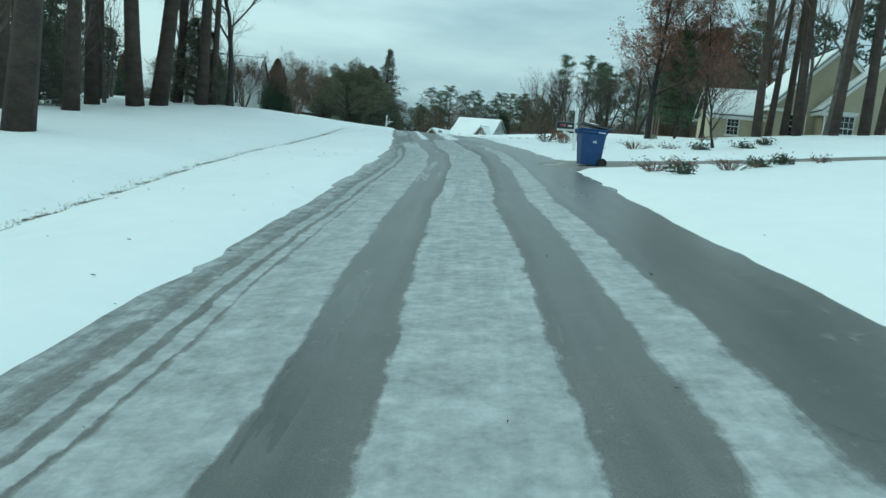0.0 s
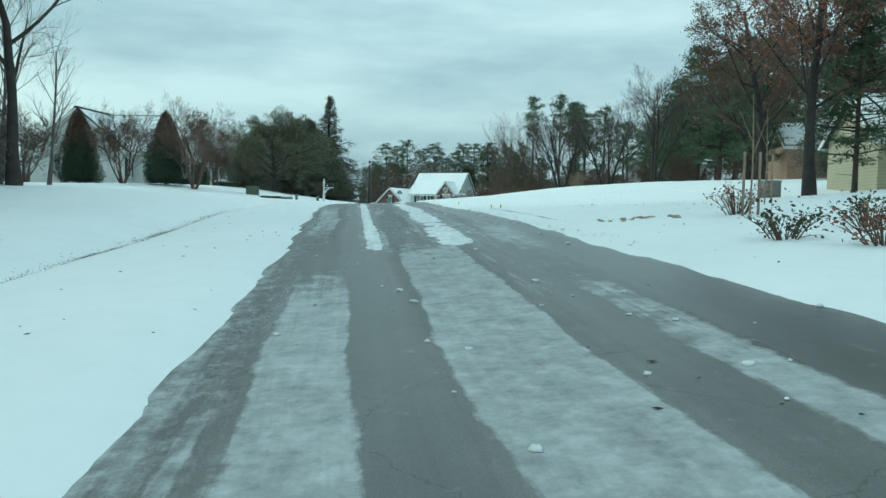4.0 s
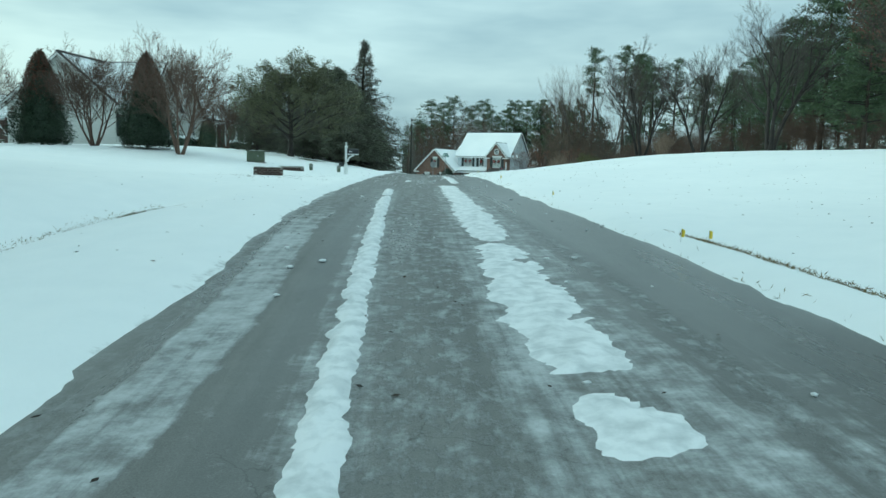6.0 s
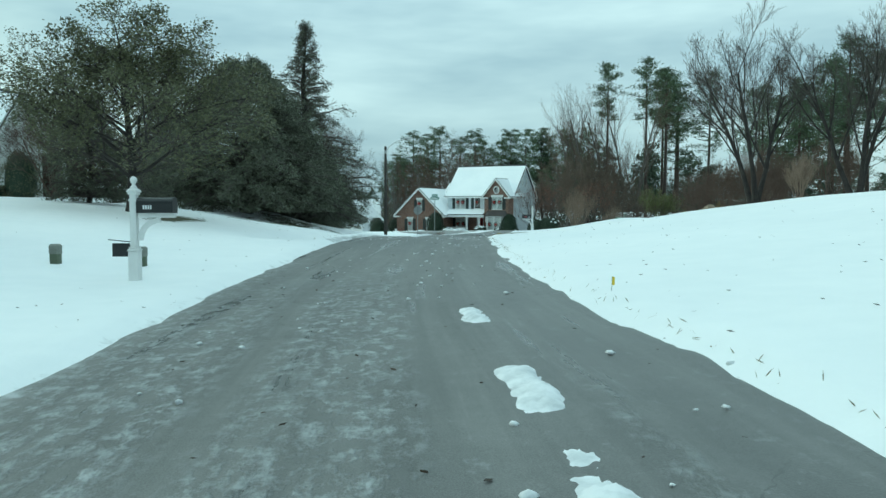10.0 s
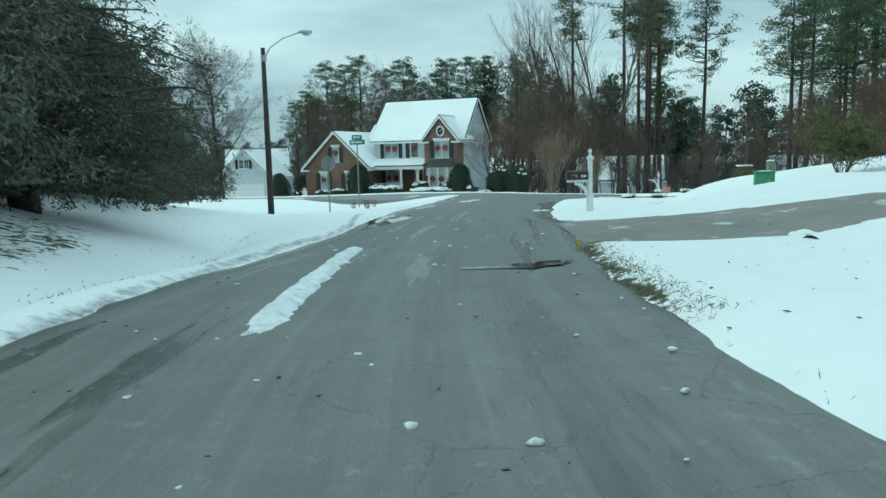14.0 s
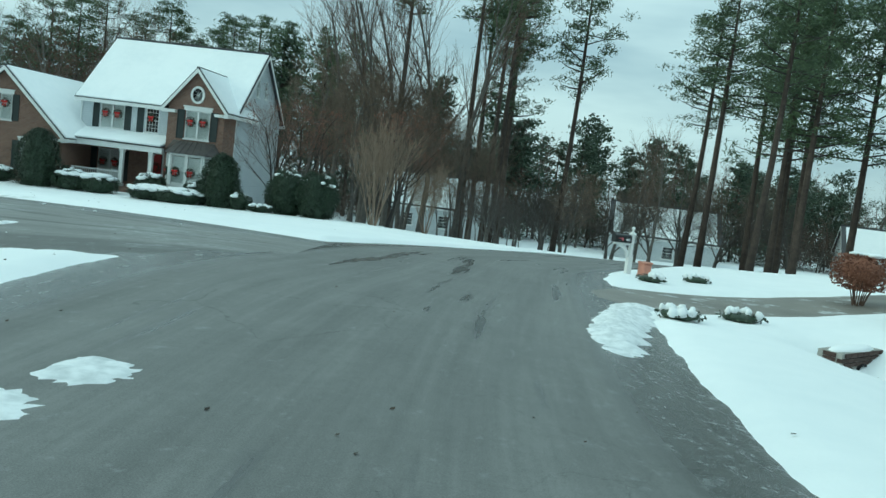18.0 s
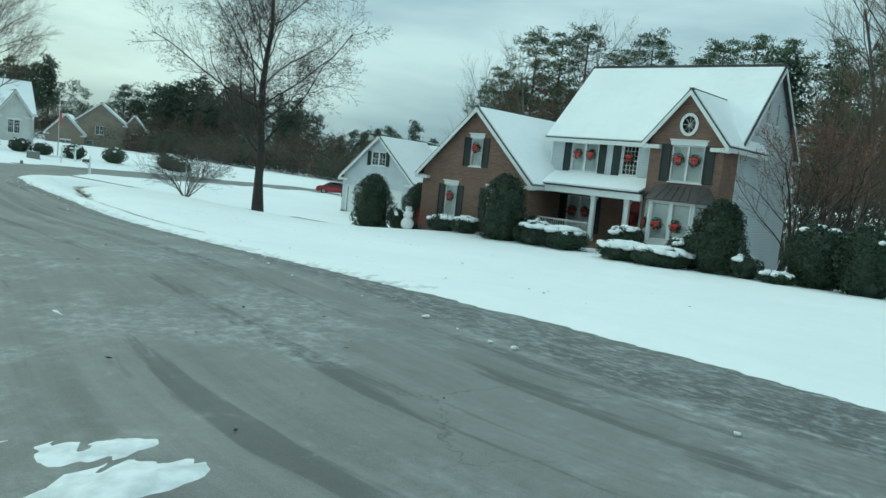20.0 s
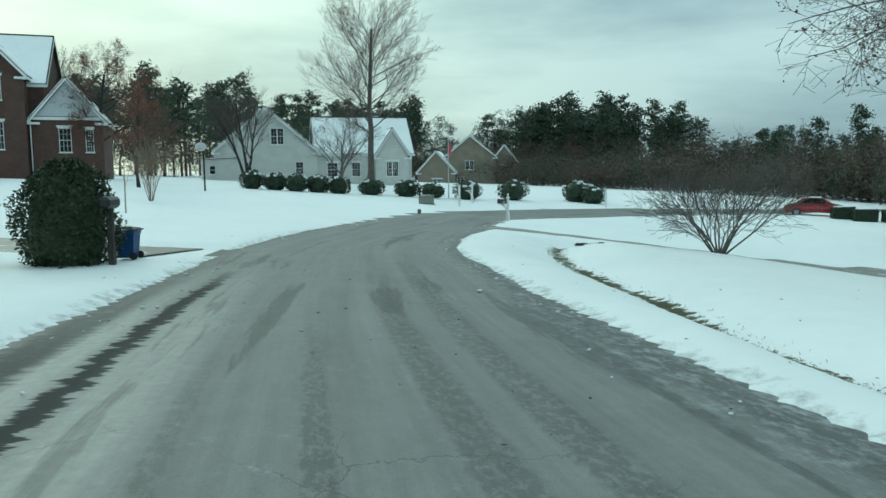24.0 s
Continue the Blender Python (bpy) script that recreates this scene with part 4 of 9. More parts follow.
def bare_tree(name, label, seed, h, r0, fork, up=0.05, wild=0.10, bark="bark_grey", twig="twig_grey", stems=1, lean=0.35, trunk=0.5, leaves=None, m=None, group="", slim=1.0, sag=0.0):
    """A leafless tree: trunk and limbs, fine branches, and a few clinging leaves where there are any."""
    w = Wood(seed)
    w.slim = slim
    a = 2 * np.pi * np.arange(stems) / stems + w.r.uniform(0, 1, stems)
    if stems > 1:
        d = np.c_[np.cos(a) * lean * w.r.uniform(0.6, 1.2, stems), np.sin(a) * lean * w.r.uniform(0.6, 1.2, stems), np.ones(stems)]
        p, l = np.c_[0.08 * np.cos(a), 0.08 * np.sin(a), np.full(stems, -0.12)], h * trunk * w.r.uniform(0.85, 1.15, stems)
    else:
        d, p, l = np.array([[*w.r.normal(0, 0.02, 2), 1.0]]), np.array([[0, 0, -0.12]]), np.array([h * trunk])
    w.grow(p, d, l, np.full(stems, r0), fork, up, wild, sag=sag)
    root = thing(name, label, "tree", m, group)
    tk = part("trunk" if stems == 1 else "stem_clump", fast_mesh("trunk", *w.thick(), [bark], smooth=True), None, root)
    if stems > 1:
        tagged(tk, kind="stuff")
    tagged(part("crown_wood", fast_mesh("crown_wood", *w.fine(), [twig]), None, root), kind="stuff")
    if leaves:
        count, size, mat, where = leaves
        rng = np.random.default_rng(seed)
        tips = w.tips()
        tips = tips[tips[:, 2] > where * h]
        c = tips[rng.integers(0, len(tips), count)] + rng.normal(0, size * 1.1, (count, 3))
        v, q = leaf_quads(c, size, rng, 0.6, 0.3)
        part("foliage", fast_mesh("foliage", v, q, [mat]), None, root)
    return root


def spray_tree(name, label, seed, h, r0, width, low, mat, branches=190, twigs=16, leaves=22, leaf=0.11, spire=0.0, airy=0.0, droop=0.30, bark="bark_dark", m=None, group="", twig="twig_grey"):
    """A feathery evergreen: branches to all sides, each with side twigs clad in fine drooping leaves; the crown may end in an open spire."""
    rng = np.random.default_rng(seed)
    n = branches
    t = ((np.arange(n) + rng.uniform(0, 1, n)) / n) ** (1.15 if spire else 0.9)
    z = h * (low + (0.985 - low) * t)
    rad = width * np.sin(np.pi * np.clip(0.24 + 0.72 * t, 0, 1)) ** 0.8
    if spire:
        rad = np.where(t > spire, np.minimum(rad, width * (0.04 + 0.56 * ((1 - t) / (1 - spire)) ** 1.1) * rng.uniform(0.4, 1.25, n)), rad * (1 - 0.35 * t))
    a = np.arange(n) * 2.39996 + rng.normal(0, 0.3, n)
    reach = rad * rng.uniform(0.72, 1.14, n)
    out = np.c_[np.cos(a), np.sin(a), np.zeros(n)]
    lift = np.where(t > (spire or 2), 0.55, 0.42 - 0.15 * t) * rng.uniform(0.6, 1.3, n)
    f = np.linspace(0, 1, 7)
    base = np.c_[np.zeros(n), np.zeros(n), np.maximum(0.35, z - reach * 0.35)]
    lines = base[:, None] + out[:, None] * (reach[:, None] * f)[..., None]
    lines[..., 2] += reach[:, None] * (lift[:, None] * f - droop * f ** 2.2) + 0.12 * np.sin(9 * f[None] + a[:, None] * 5) * f
    lines[..., 2] = np.maximum(lines[..., 2], 0.12)
    br = (0.020 + 0.30 * r0 * (1.1 - t))[:, None] * (1 - 0.85 * f)[None]
    # side twigs
    w = rng.uniform(0.22, 1.0, (n, twigs)) ** 0.75
    i = np.minimum((w * 6).astype(int), 5)
    g = (w * 6 - i)[..., None]
    rows = np.arange(n)[:, None]
    c0 = lines[rows, i] * (1 - g) + lines[rows, i + 1] * g
    along_ = unit(lines[rows, i + 1] - lines[rows, i])
    td = unit(along_ * rng.uniform(0.2, 1.0, (n, twigs, 1)) + rng.normal(0, 0.62, (n, twigs, 3)) * (1, 1, 0.75) + np.array([0, 0, 0.10]))
    tl = (0.16 + 0.30 * reach[:, None] * (1.15 - w)) * rng.uniform(0.6, 1.3, (n, twigs)) + 0.12
    c1 = c0 + td * tl[..., None]
    c1[..., 2] -= 0.22 * tl
    tw = np.stack([c0, c1], 2).reshape(-1, 2, 3)
    tw[..., 2] = np.maximum(tw[..., 2], 0.08)
    # leaves along the twigs
    keep = rng.uniform(size=len(tw)) > airy * np.repeat(np.clip(t * 1.5, 0.3, 1), twigs)
    k = np.repeat(np.arange(len(tw))[keep], leaves)
    e = rng.uniform(0.1, 1.08, (len(k), 1))
    c = tw[k, 0] * (1 - e) + tw[k, 1] * e + rng.normal(0, leaf * 0.75, (len(k), 3))
    c[:, 2] = np.maximum(c[:, 2], 0.06)
    ax = unit(unit(tw[k, 1] - tw[k, 0]) + rng.normal(0, 0.65, (len(k), 3)) - np.array([0, 0, 0.25]))
    sd = unit(np.cross(ax, rng.normal(0, 1, (len(k), 3))))
    sz = leaf * rng.uniform(0.6, 1.4, (len(k), 1))
    v = np.stack([c - ax * sz * 0.5, c + sd * sz * 0.17, c + ax * sz * 0.5, c - sd * sz * 0.17], 1).reshape(-1, 3)
    root = thing(name, label, "tree", m, group)
    zz = np.linspace(-0.15, h * 0.96, 8)
    stem = np.c_[0.10 * np.sin(zz * 0.9 + seed), 0.10 * np.cos(zz * 0.7 + seed), zz]
    part("trunk", fast_mesh("trunk", *bars(stem[None], np.linspace(r0 * 1.25, 0.03, 8)[None], 10), [bark], smooth=True), None, root)
    tagged(part("crown_wood", fast_mesh("crown_wood", *heap([bars(lines, br, 4), bars(tw, np.repeat([[0.010, 0.004]], len(tw), 0), 3)]), [twig]), None, root), kind="stuff")
    part("crown", fast_mesh("crown", v, np.arange(len(v)).reshape(-1, 4), [mat]), None, root)
    return root


def pine_arrays(seed, h, low, width, tufts, per, needle, dead=0.3, squash=0.20):
    """A tall pine: bare straight stem, level limbs above, tufts of needles at their ends. Returns wood (Geo) and needle arrays."""
    rng = np.random.default_rng(seed)
    g, fine = Geo(), Geo()
    r0 = 0.011 * h + 0.03
    bx, by = rng.normal(0, 0.012 * h, 2)
    def stem(z):
        t = z / h
        return Vector((bx * math.sin(2.2 * t), by * math.sin(1.9 * t), z))
    g.tube([tuple(stem(h * t)) for t in (-0.006, 0.15, 0.35, 0.55, 0.75, 0.9, 0.99)], [r0 * 1.15, r0 * 0.92, r0 * 0.8, r0 * 0.66, r0 * 0.45, r0 * 0.22, 0.02], 8)
    c = []
    n = max(6, tufts // 4)
    for k in range(n):
        t = (k + rng.uniform(0, 1)) / n
        z = h * (low + (1 - low) * t)
        reach = width * (0.35 + 0.65 * math.sin(math.pi * (0.25 + 0.72 * t))) * rng.uniform(0.35, 1.2) * (1.05 - 0.45 * t)
        a = k * 2.4 + rng.normal(0, 0.5)
        base = stem(z)
        tip = base + Vector((reach * math.cos(a), reach * math.sin(a), reach * rng.uniform(0.05, 0.4)))
        mid = base.lerp(tip, 0.55) - Vector((0, 0, 0.05 * reach))
        fine.tube([tuple(base), tuple(mid), tuple(tip)], [0.05 * (1.2 - t) + 0.012, 0.03 * (1.2 - t) + 0.01, 0.008], 4, cap=False)
        for f in (1.0, 0.88, 0.76, 0.62, 0.46):
            p = base.lerp(tip, f) + Vector(rng.normal(0, 0.13 * reach + 0.05, 3))
            c.append((p.x, p.y, p.z + 0.1))
    for k in range(int(dead * 12)):
        z = h * rng.uniform(low * 0.45, low)
        a, reach = rng.uniform(0, 6.28), rng.uniform(0.5, 1.3)
        base = stem(z)
        fine.tube([tuple(base), tuple(base + Vector((reach * math.cos(a), reach * math.sin(a), rng.uniform(-0.2, 0.3))))], [0.025, 0.008], 3, cap=False)
    c = np.array(c)
    cc = np.repeat(c, per, 0) + rng.normal(0, 1, (len(c) * per, 3)) * np.array([needle * 0.50, needle * 0.50, needle * 0.20])
    v, q = leaf_quads(cc, needle * 0.52, rng, squash, -0.25)
    return g, fine, v, q


def pine(name, label, seed, h, low, width, tufts=130, per=34, needle=0.66, m=None, group="", bark="bark_pine"):
    g, fine, v, q = pine_arrays(seed, h, low, width, tufts, per, needle)
    root = thing(name, label, "tree", m, group)
    part("trunk", g, bark, root, smooth=True)
    tagged(part("crown_wood", fine, "bark_dark", root), kind="stuff")
    part("crown", fast_mesh("crown", v, q, ["needles"]), None, root)
    return root


def cone_tree(name, label, seed, h, w, count, size, mat, m=None, base=0.03, group="", power=0.8, cat="evergreen tree", brown=None, egg=False):
    """A dense conical or egg-shaped evergreen, leafy to the ground over a lumpy core."""
    rng = np.random.default_rng(seed)
    root = thing(name, label, cat, m, group)
    t = rng.uniform(0, 1, count) ** (0.95 if egg else 1.25)
    def radius(t):
        if egg:
            return w * np.sqrt(np.clip(1 - (np.maximum(np.asarray(t) - 0.36, 0) / 0.64) ** 2.2, 0, 1)) * np.clip(0.80 + 0.9 * np.asarray(t), 0, 1)
        return w * (np.clip(1 - t, 0, 1) ** power) * np.clip(0.72 + 2.2 * t, 0, 1)
    a = rng.uniform(0, 2 * math.pi, count)
    lumps = 1 + 0.13 * np.sin(a * 3 + 9 * t + seed) + 0.10 * np.sin(a * 7 - 15 * t) + 0.05 * rng.normal(0, 1, count)
    rr = radius(t) * lumps * rng.uniform(0.80, 1.04, count)
    c = np.c_[rr * np.cos(a), rr * np.sin(a), h * (base + (1 - base) * t) + rng.normal(0, 0.02 * h, count)]
    v, q = leaf_quads(c, size, rng, 0.5, -0.35)
    g = Geo()
    g.lathe([(0.76 * float(radius(k / 10)) + 0.01, h * (base + (0.97 - base) * k / 10)) for k in range(11)], 14)
    g.tube([(0, 0, -0.12), (0, 0, h * 0.2)], [0.09, 0.07], 7)
    part("inner_growth", g, "leaf_boxwood" if mat != "leaf_cedar" else "leaf_cedar", root, smooth=True)
    mi = None
    if brown:
        mi = (rng.uniform(0, 1, count) < np.clip((t - brown) * 3.0, 0, 0.75)).astype(int)
    part("foliage", fast_mesh("foliage", v, q, [mat, "leaf_brown"], mi), None, root)
    return root


def bush(name, label, seed, rx, ry, h, count, size, mat, m=None, snow=0.0, group="", cat="bush"):
    """A clipped or loose round shrub: leaves over a lumpy core, with caps of snow."""
    rng = np.random.default_rng(seed)
    root = thing(name, label, cat, m, group)
    g = Geo()
    g.blob(rx * 0.84, ry * 0.84, h * 0.52, 0, 0, h * 0.42, 6, 12, 0.16, seed, flat=-0.86)
    part("inner_growth", g, mat, root, smooth=True)
    d = rng.normal(size=(count, 3))
    d /= np.linalg.norm(d, axis=1)[:, None]
    lump = 1 + 0.10 * np.sin(d[:, 0] * 7 + seed) + 0.09 * np.sin(d[:, 1] * 8 - seed * 2) + rng.normal(0, 0.06, count)
    c = np.c_[d[:, 0] * rx * lump, d[:, 1] * ry * lump, h * 0.48 + d[:, 2] * h * 0.5 * lump]
    c = c[c[:, 2] > 0.02]
    v, q = leaf_quads(c, size, rng, 0.6)
    part("foliage", fast_mesh("foliage", v, q, [mat]), None, root)
    if snow > 0:
        s = Geo()
        for k in range(max(6, int(26 * snow * (rx + ry) / 2))):
            a, f = rng.uniform(0, 6.28), math.sqrt(rng.uniform(0, 0.75))
            x, y = rx * f * math.cos(a), ry * f * math.sin(a)
            z = h * 0.48 + h * 0.5 * math.sqrt(max(0.05, 1 - f * f))
            rr = rng.uniform(0.12, 0.27) * min(rx, ry) * (0.7 + 0.35 * snow)
            s.blob(rr * 1.3, rr, 0.07 + 0.16 * rr, x, y, z + 0.01, 5, 9, 0.3, seed + k)
        tagged(part("snow_cap", s, "snow", root, smooth=True), "thin caps of fresh snow", kind="stuff")
    return root


def stalks(name, label, seed, n, h, spread_, mat, m=None, leaf=None, cat="shrub", group="", lean=0.5, fork=True, thick=1.0):
    """A bare shrub: many thin stems fanning from one foot, forked, with a few leaves left."""
    r, g, tips = random.Random(seed), Geo(), []
    for k in range(n):
        a = r.uniform(0, 6.28)
        s = r.uniform(0.1, 1.0)
        l = h * r.uniform(0.6, 1.05)
        e = Vector((spread_ * s * math.cos(a), spread_ * s * math.sin(a), l * (1 - 0.35 * s)))
        p0 = Vector((0.12 * s * math.cos(a), 0.12 * s * math.sin(a), -0.08))
        mid = p0.lerp(e, 0.45) + Vector((0, 0, 0.16 * l * s * lean * 2))
        rad = (0.011 * h ** 0.5 + 0.004) * thick
        g.tube([tuple(p0), tuple(mid), tuple(e)], [rad, rad * 0.65, 0.003], 4, cap=False)
        tips.append(tuple(e))
        if fork:
            for j in range(4):
                b = p0.lerp(mid, r.uniform(0.5, 1)) if j < 1 else mid.lerp(e, r.uniform(0.0, 0.8))
                t = b + Vector((r.gauss(0, 0.16) * h + 0.12 * spread_ * math.cos(a), r.gauss(0, 0.16) * h + 0.12 * spread_ * math.sin(a), r.uniform(0.06, 0.30) * h))
                g.tube([tuple(b), tuple(b.lerp(t, 0.5) + Vector((0, 0, 0.03 * h))), tuple(t)], [rad * 0.5, rad * 0.35, 0.002], 3, cap=False)
                tips.append(tuple(t))
    root = thing(name, label, cat, m, group)
    part("stem_clump", g, mat, root)
    if leaf:
        count, size, lm = leaf
        rng = np.random.default_rng(seed)
        c = np.array(tips)[rng.integers(0, len(tips), count)] + rng.normal(0, size * 1.2, (count, 3))
        c[:, 2] = np.maximum(c[:, 2], 0.03)
        v, q = leaf_quads(c, size, rng, 0.6)
        part("foliage", fast_mesh("foliage", v, q, [lm]), None, root)
    return root


def here(x, y, turn=0.0, scale=1.0, sink=0.0, tall=1.0):
    return Matrix.Translation((x, y, gz(x, y) - sink)) @ Matrix.Rotation(radians(turn), 4, "Z") @ Matrix.Diagonal((scale, scale, scale * tall, 1))


def again(ob, x, y, turn=0.0, scale=1.0, tall=1.0, label=""):
    """A copy of a tree or shrub at another place, turned and sized."""
    made = copy_thing(ob, Matrix())
    made.matrix_basis = here(x, y, turn, scale, 0.03, tall)
    if label:
        tagged(made, label)
    return made

# ---- houses ----
def clip(poly, a, b, c):
    """The part of a polygon (x, z) where a*x + b*z <= c."""
    out = []
    for i, p in enumerate(poly):
        q = poly[(i + 1) % len(poly)]
        dp, dq = a * p[0] + b * p[1] - c, a * q[0] + b * q[1] - c
        if dp <= 1e-9:
            out.append(p)
        if (dp < -1e-9 and dq > 1e-9) or (dp > 1e-9 and dq < -1e-9):
            t = dp / (dp - dq)
            out.append((p[0] + t * (q[0] - p[0]), p[1] + t * (q[1] - p[1])))
    return out


def wall(g, x0, x1, z0, z1, holes=(), thick=0.18, gable=None):
    """A wall in the plane y=0 that faces -y, with openings (x0, z0, x1, z1) through it; gable: (x of the peak, z of the eaves, z of the peak)."""
    top = gable[2] if gable else z1
    xs = sorted({x0, x1, *(v for h in holes for v in (h[0], h[2]))})
    zs = sorted({z0, z1 if not gable else gable[1], top, *(v for h in holes for v in (h[1], h[3]))})
    for a, b in zip(xs[:-1], xs[1:]):
        for c, d in zip(zs[:-1], zs[1:]):
            mx, mz = (a + b) / 2, (c + d) / 2
            if any(h[0] < mx < h[2] and h[1] < mz < h[3] for h in holes):
                continue
            poly = [(a, c), (b, c), (b, d), (a, d)]
            if gable and d > gable[1] + 1e-6:
                px, ez, pz = gable
                # left slope: z <= ez + (x - x0) * (pz - ez) / (px - x0); right slope likewise
                kl, kr = (pz - ez) / (px - x0), (pz - ez) / (x1 - px)
                poly = clip(poly, -kl, 1, ez - kl * x0)
                poly = clip(poly, kr, 1, ez + kr * x1) if poly else poly
            if len(poly) > 2:
                n = len(poly)
                g.put([(x, 0, z) for x, z in poly], [tuple(range(n))])
    for h in holes:
        a, c, b, d = h
        for p, q in (((a, c), (b, c)), ((b, c), (b, d)), ((b, d), (a, d)), ((a, d), (a, c))):
            g.put([(p[0], 0, p[1]), (q[0], 0, q[1]), (q[0], thick, q[1]), (p[0], thick, p[1])], [(0, 1, 2, 3)])


def face(x, y, turn=0):
    """The pose of a wall plane within a house: its left foot and its turn about z."""
    return Matrix.Translation((x, y, 0)) @ Matrix.Rotation(radians(turn), 4, "Z")


def window(house, fm, x0, z0, x1, z1, sashes=1, shutters=0.0, head=0.0, grid=(0, 0), blind=True, trim="white_paint", shut="green_black_paint", sill=True):
    """A window in an opening: frame, panes, bars, sill, head board and shutters."""
    w, fr = (x1 - x0) / sashes, 0.055
    g = Geo(fm)
    for s in range(sashes):
        a, b = x0 + s * w, x0 + (s + 1) * w
        g.box(a, 0.03, z0, a + fr, 0.11, z1)
        g.box(b - fr, 0.03, z0, b, 0.11, z1)
        g.box(a + fr, 0.03, z0, b - fr, 0.11, z0 + fr)
        g.box(a + fr, 0.03, z1 - fr, b - fr, 0.11, z1)
        g.box(a + fr, 0.04, (z0 + z1) / 2 - 0.025, b - fr, 0.10, (z0 + z1) / 2 + 0.025)
    win = part("window", g, trim, house)
    for s in range(sashes):
        a, b = x0 + s * w + fr, x0 + (s + 1) * w - fr
        for lo, hi in ((z0 + fr, (z0 + z1) / 2 - 0.025), ((z0 + z1) / 2 + 0.025, z1 - fr)):
            part("pane", Geo(fm).box(a, 0.072, lo, b, 0.080, hi), "glass", win)
            if grid[0]:
                bars = Geo(fm)
                for k in range(1, grid[0]):
                    xk = a + (b - a) * k / grid[0]
                    bars.box(xk - 0.011, 0.055, lo, xk + 0.011, 0.071, hi)
                for k in range(1, grid[1]):
                    zk = lo + (hi - lo) * k / grid[1]
                    bars.box(a, 0.058, zk - 0.011, b, 0.0705, zk + 0.011)
                part("glazing_bar", bars, trim, win)
    if blind:
        part("curtain", Geo(fm).box(x0 + 0.02, 0.125, z0 + 0.02, x1 - 0.02, 0.14, z1 - 0.02), "curtain", win, "pale closed curtain")
    else:
        # no room is built: a near-black sheet paints the unlit inside behind the panes
        part("room_shade", Geo(fm).box(x0 + 0.01, 0.15, z0 + 0.01, x1 - 0.01, 0.17, z1 - 0.01), "dark_room", win)
    if sill:
        part("sill", Geo(fm).box(x0 - 0.07, -0.06, z0 - 0.07, x1 + 0.07, 0.028, z0 - 0.002, 0.01), trim, win)
    if head:
        h = Geo(fm).box(x0 - 0.10, -0.045, z1 + 0.002, x1 + 0.10, 0.0, z1 + head * 0.78, 0.01)
        h.box(x0 - 0.16, -0.09, z1 + head * 0.78, x1 + 0.16, 0.0, z1 + head, 0.015)
        part("head_board", h, trim, win)
    if shutters:
        for a, b in ((x0 - shutters - 0.05, x0 - 0.05), (x1 + 0.05, x1 + shutters + 0.05)):
            s = Geo(fm)
            s.box(a, -0.05, z0 - 0.03, a + 0.05, -0.004, z1 + 0.03)
            s.box(b - 0.05, -0.05, z0 - 0.03, b, -0.004, z1 + 0.03)
            n = 12
            for k in range(n):
                zk = z0 + (z1 - z0) * (k + 0.5) / n
                s.put([(a + 0.05, -0.042, zk - 0.05), (b - 0.05, -0.042, zk - 0.05), (b - 0.05, -0.012, zk + 0.055), (a + 0.05, -0.012, zk + 0.055)], [(0, 1, 2, 3)])
            s.box(a + 0.05, -0.012, z0 - 0.03, b - 0.05, -0.004, z1 + 0.03)
            part("shutter", s, shut, win)
    return win


def slope(house, pts, snow=0.07, trim="white_paint", bare=0.0, roof="roof_shingle", name="roof"):
    """One roof plane given by its corners (eaves first): shingle slab and the snow lying on it."""
    p = [Vector(q) for q in pts]
    n = (p[1] - p[0]).cross(p[2] - p[0]).normalized()
    if n.z < 0:
        n = -n
    def slab(t0, t1, shrink=0.0):
        c = sum(p, Vector()) / len(p)
        q = [v + (c - v).normalized() * shrink for v in p]
        k = len(q)
        v = [tuple(a + n * t0) for a in q] + [tuple(a + n * t1) for a in q]
        f = [tuple(range(k)), tuple(range(k, 2 * k))] + [(i, (i + 1) % k, k + (i + 1) % k, k + i) for i in range(k)]
        return Geo().put(v, f)
    r = part(name, slab(0, 0.07), roof, house)
    if snow:
        part("roof_snow", slab(0.072, 0.072 + snow, 0.09 + bare), "snow", r, "smooth layer of snow")
    return r


def board(g, a, b, w=0.20, t=0.05):
    """A trim board along the edge from a to b: w high, t thick, hanging down from the line."""
    a, b = Vector(a), Vector(b)
    d = (b - a).normalized()
    side = d.cross(Vector((0, 0, 1))).normalized() * t / 2
    dn = Vector((0, 0, -w))
    v = [a - side, a + side, b + side, b - side]
    g.put([tuple(q) for q in v] + [tuple(q + dn) for q in v], [(0, 3, 2, 1), (4, 5, 6, 7), (0, 1, 5, 4), (1, 2, 6, 5), (2, 3, 7, 6), (3, 0, 4, 7)])


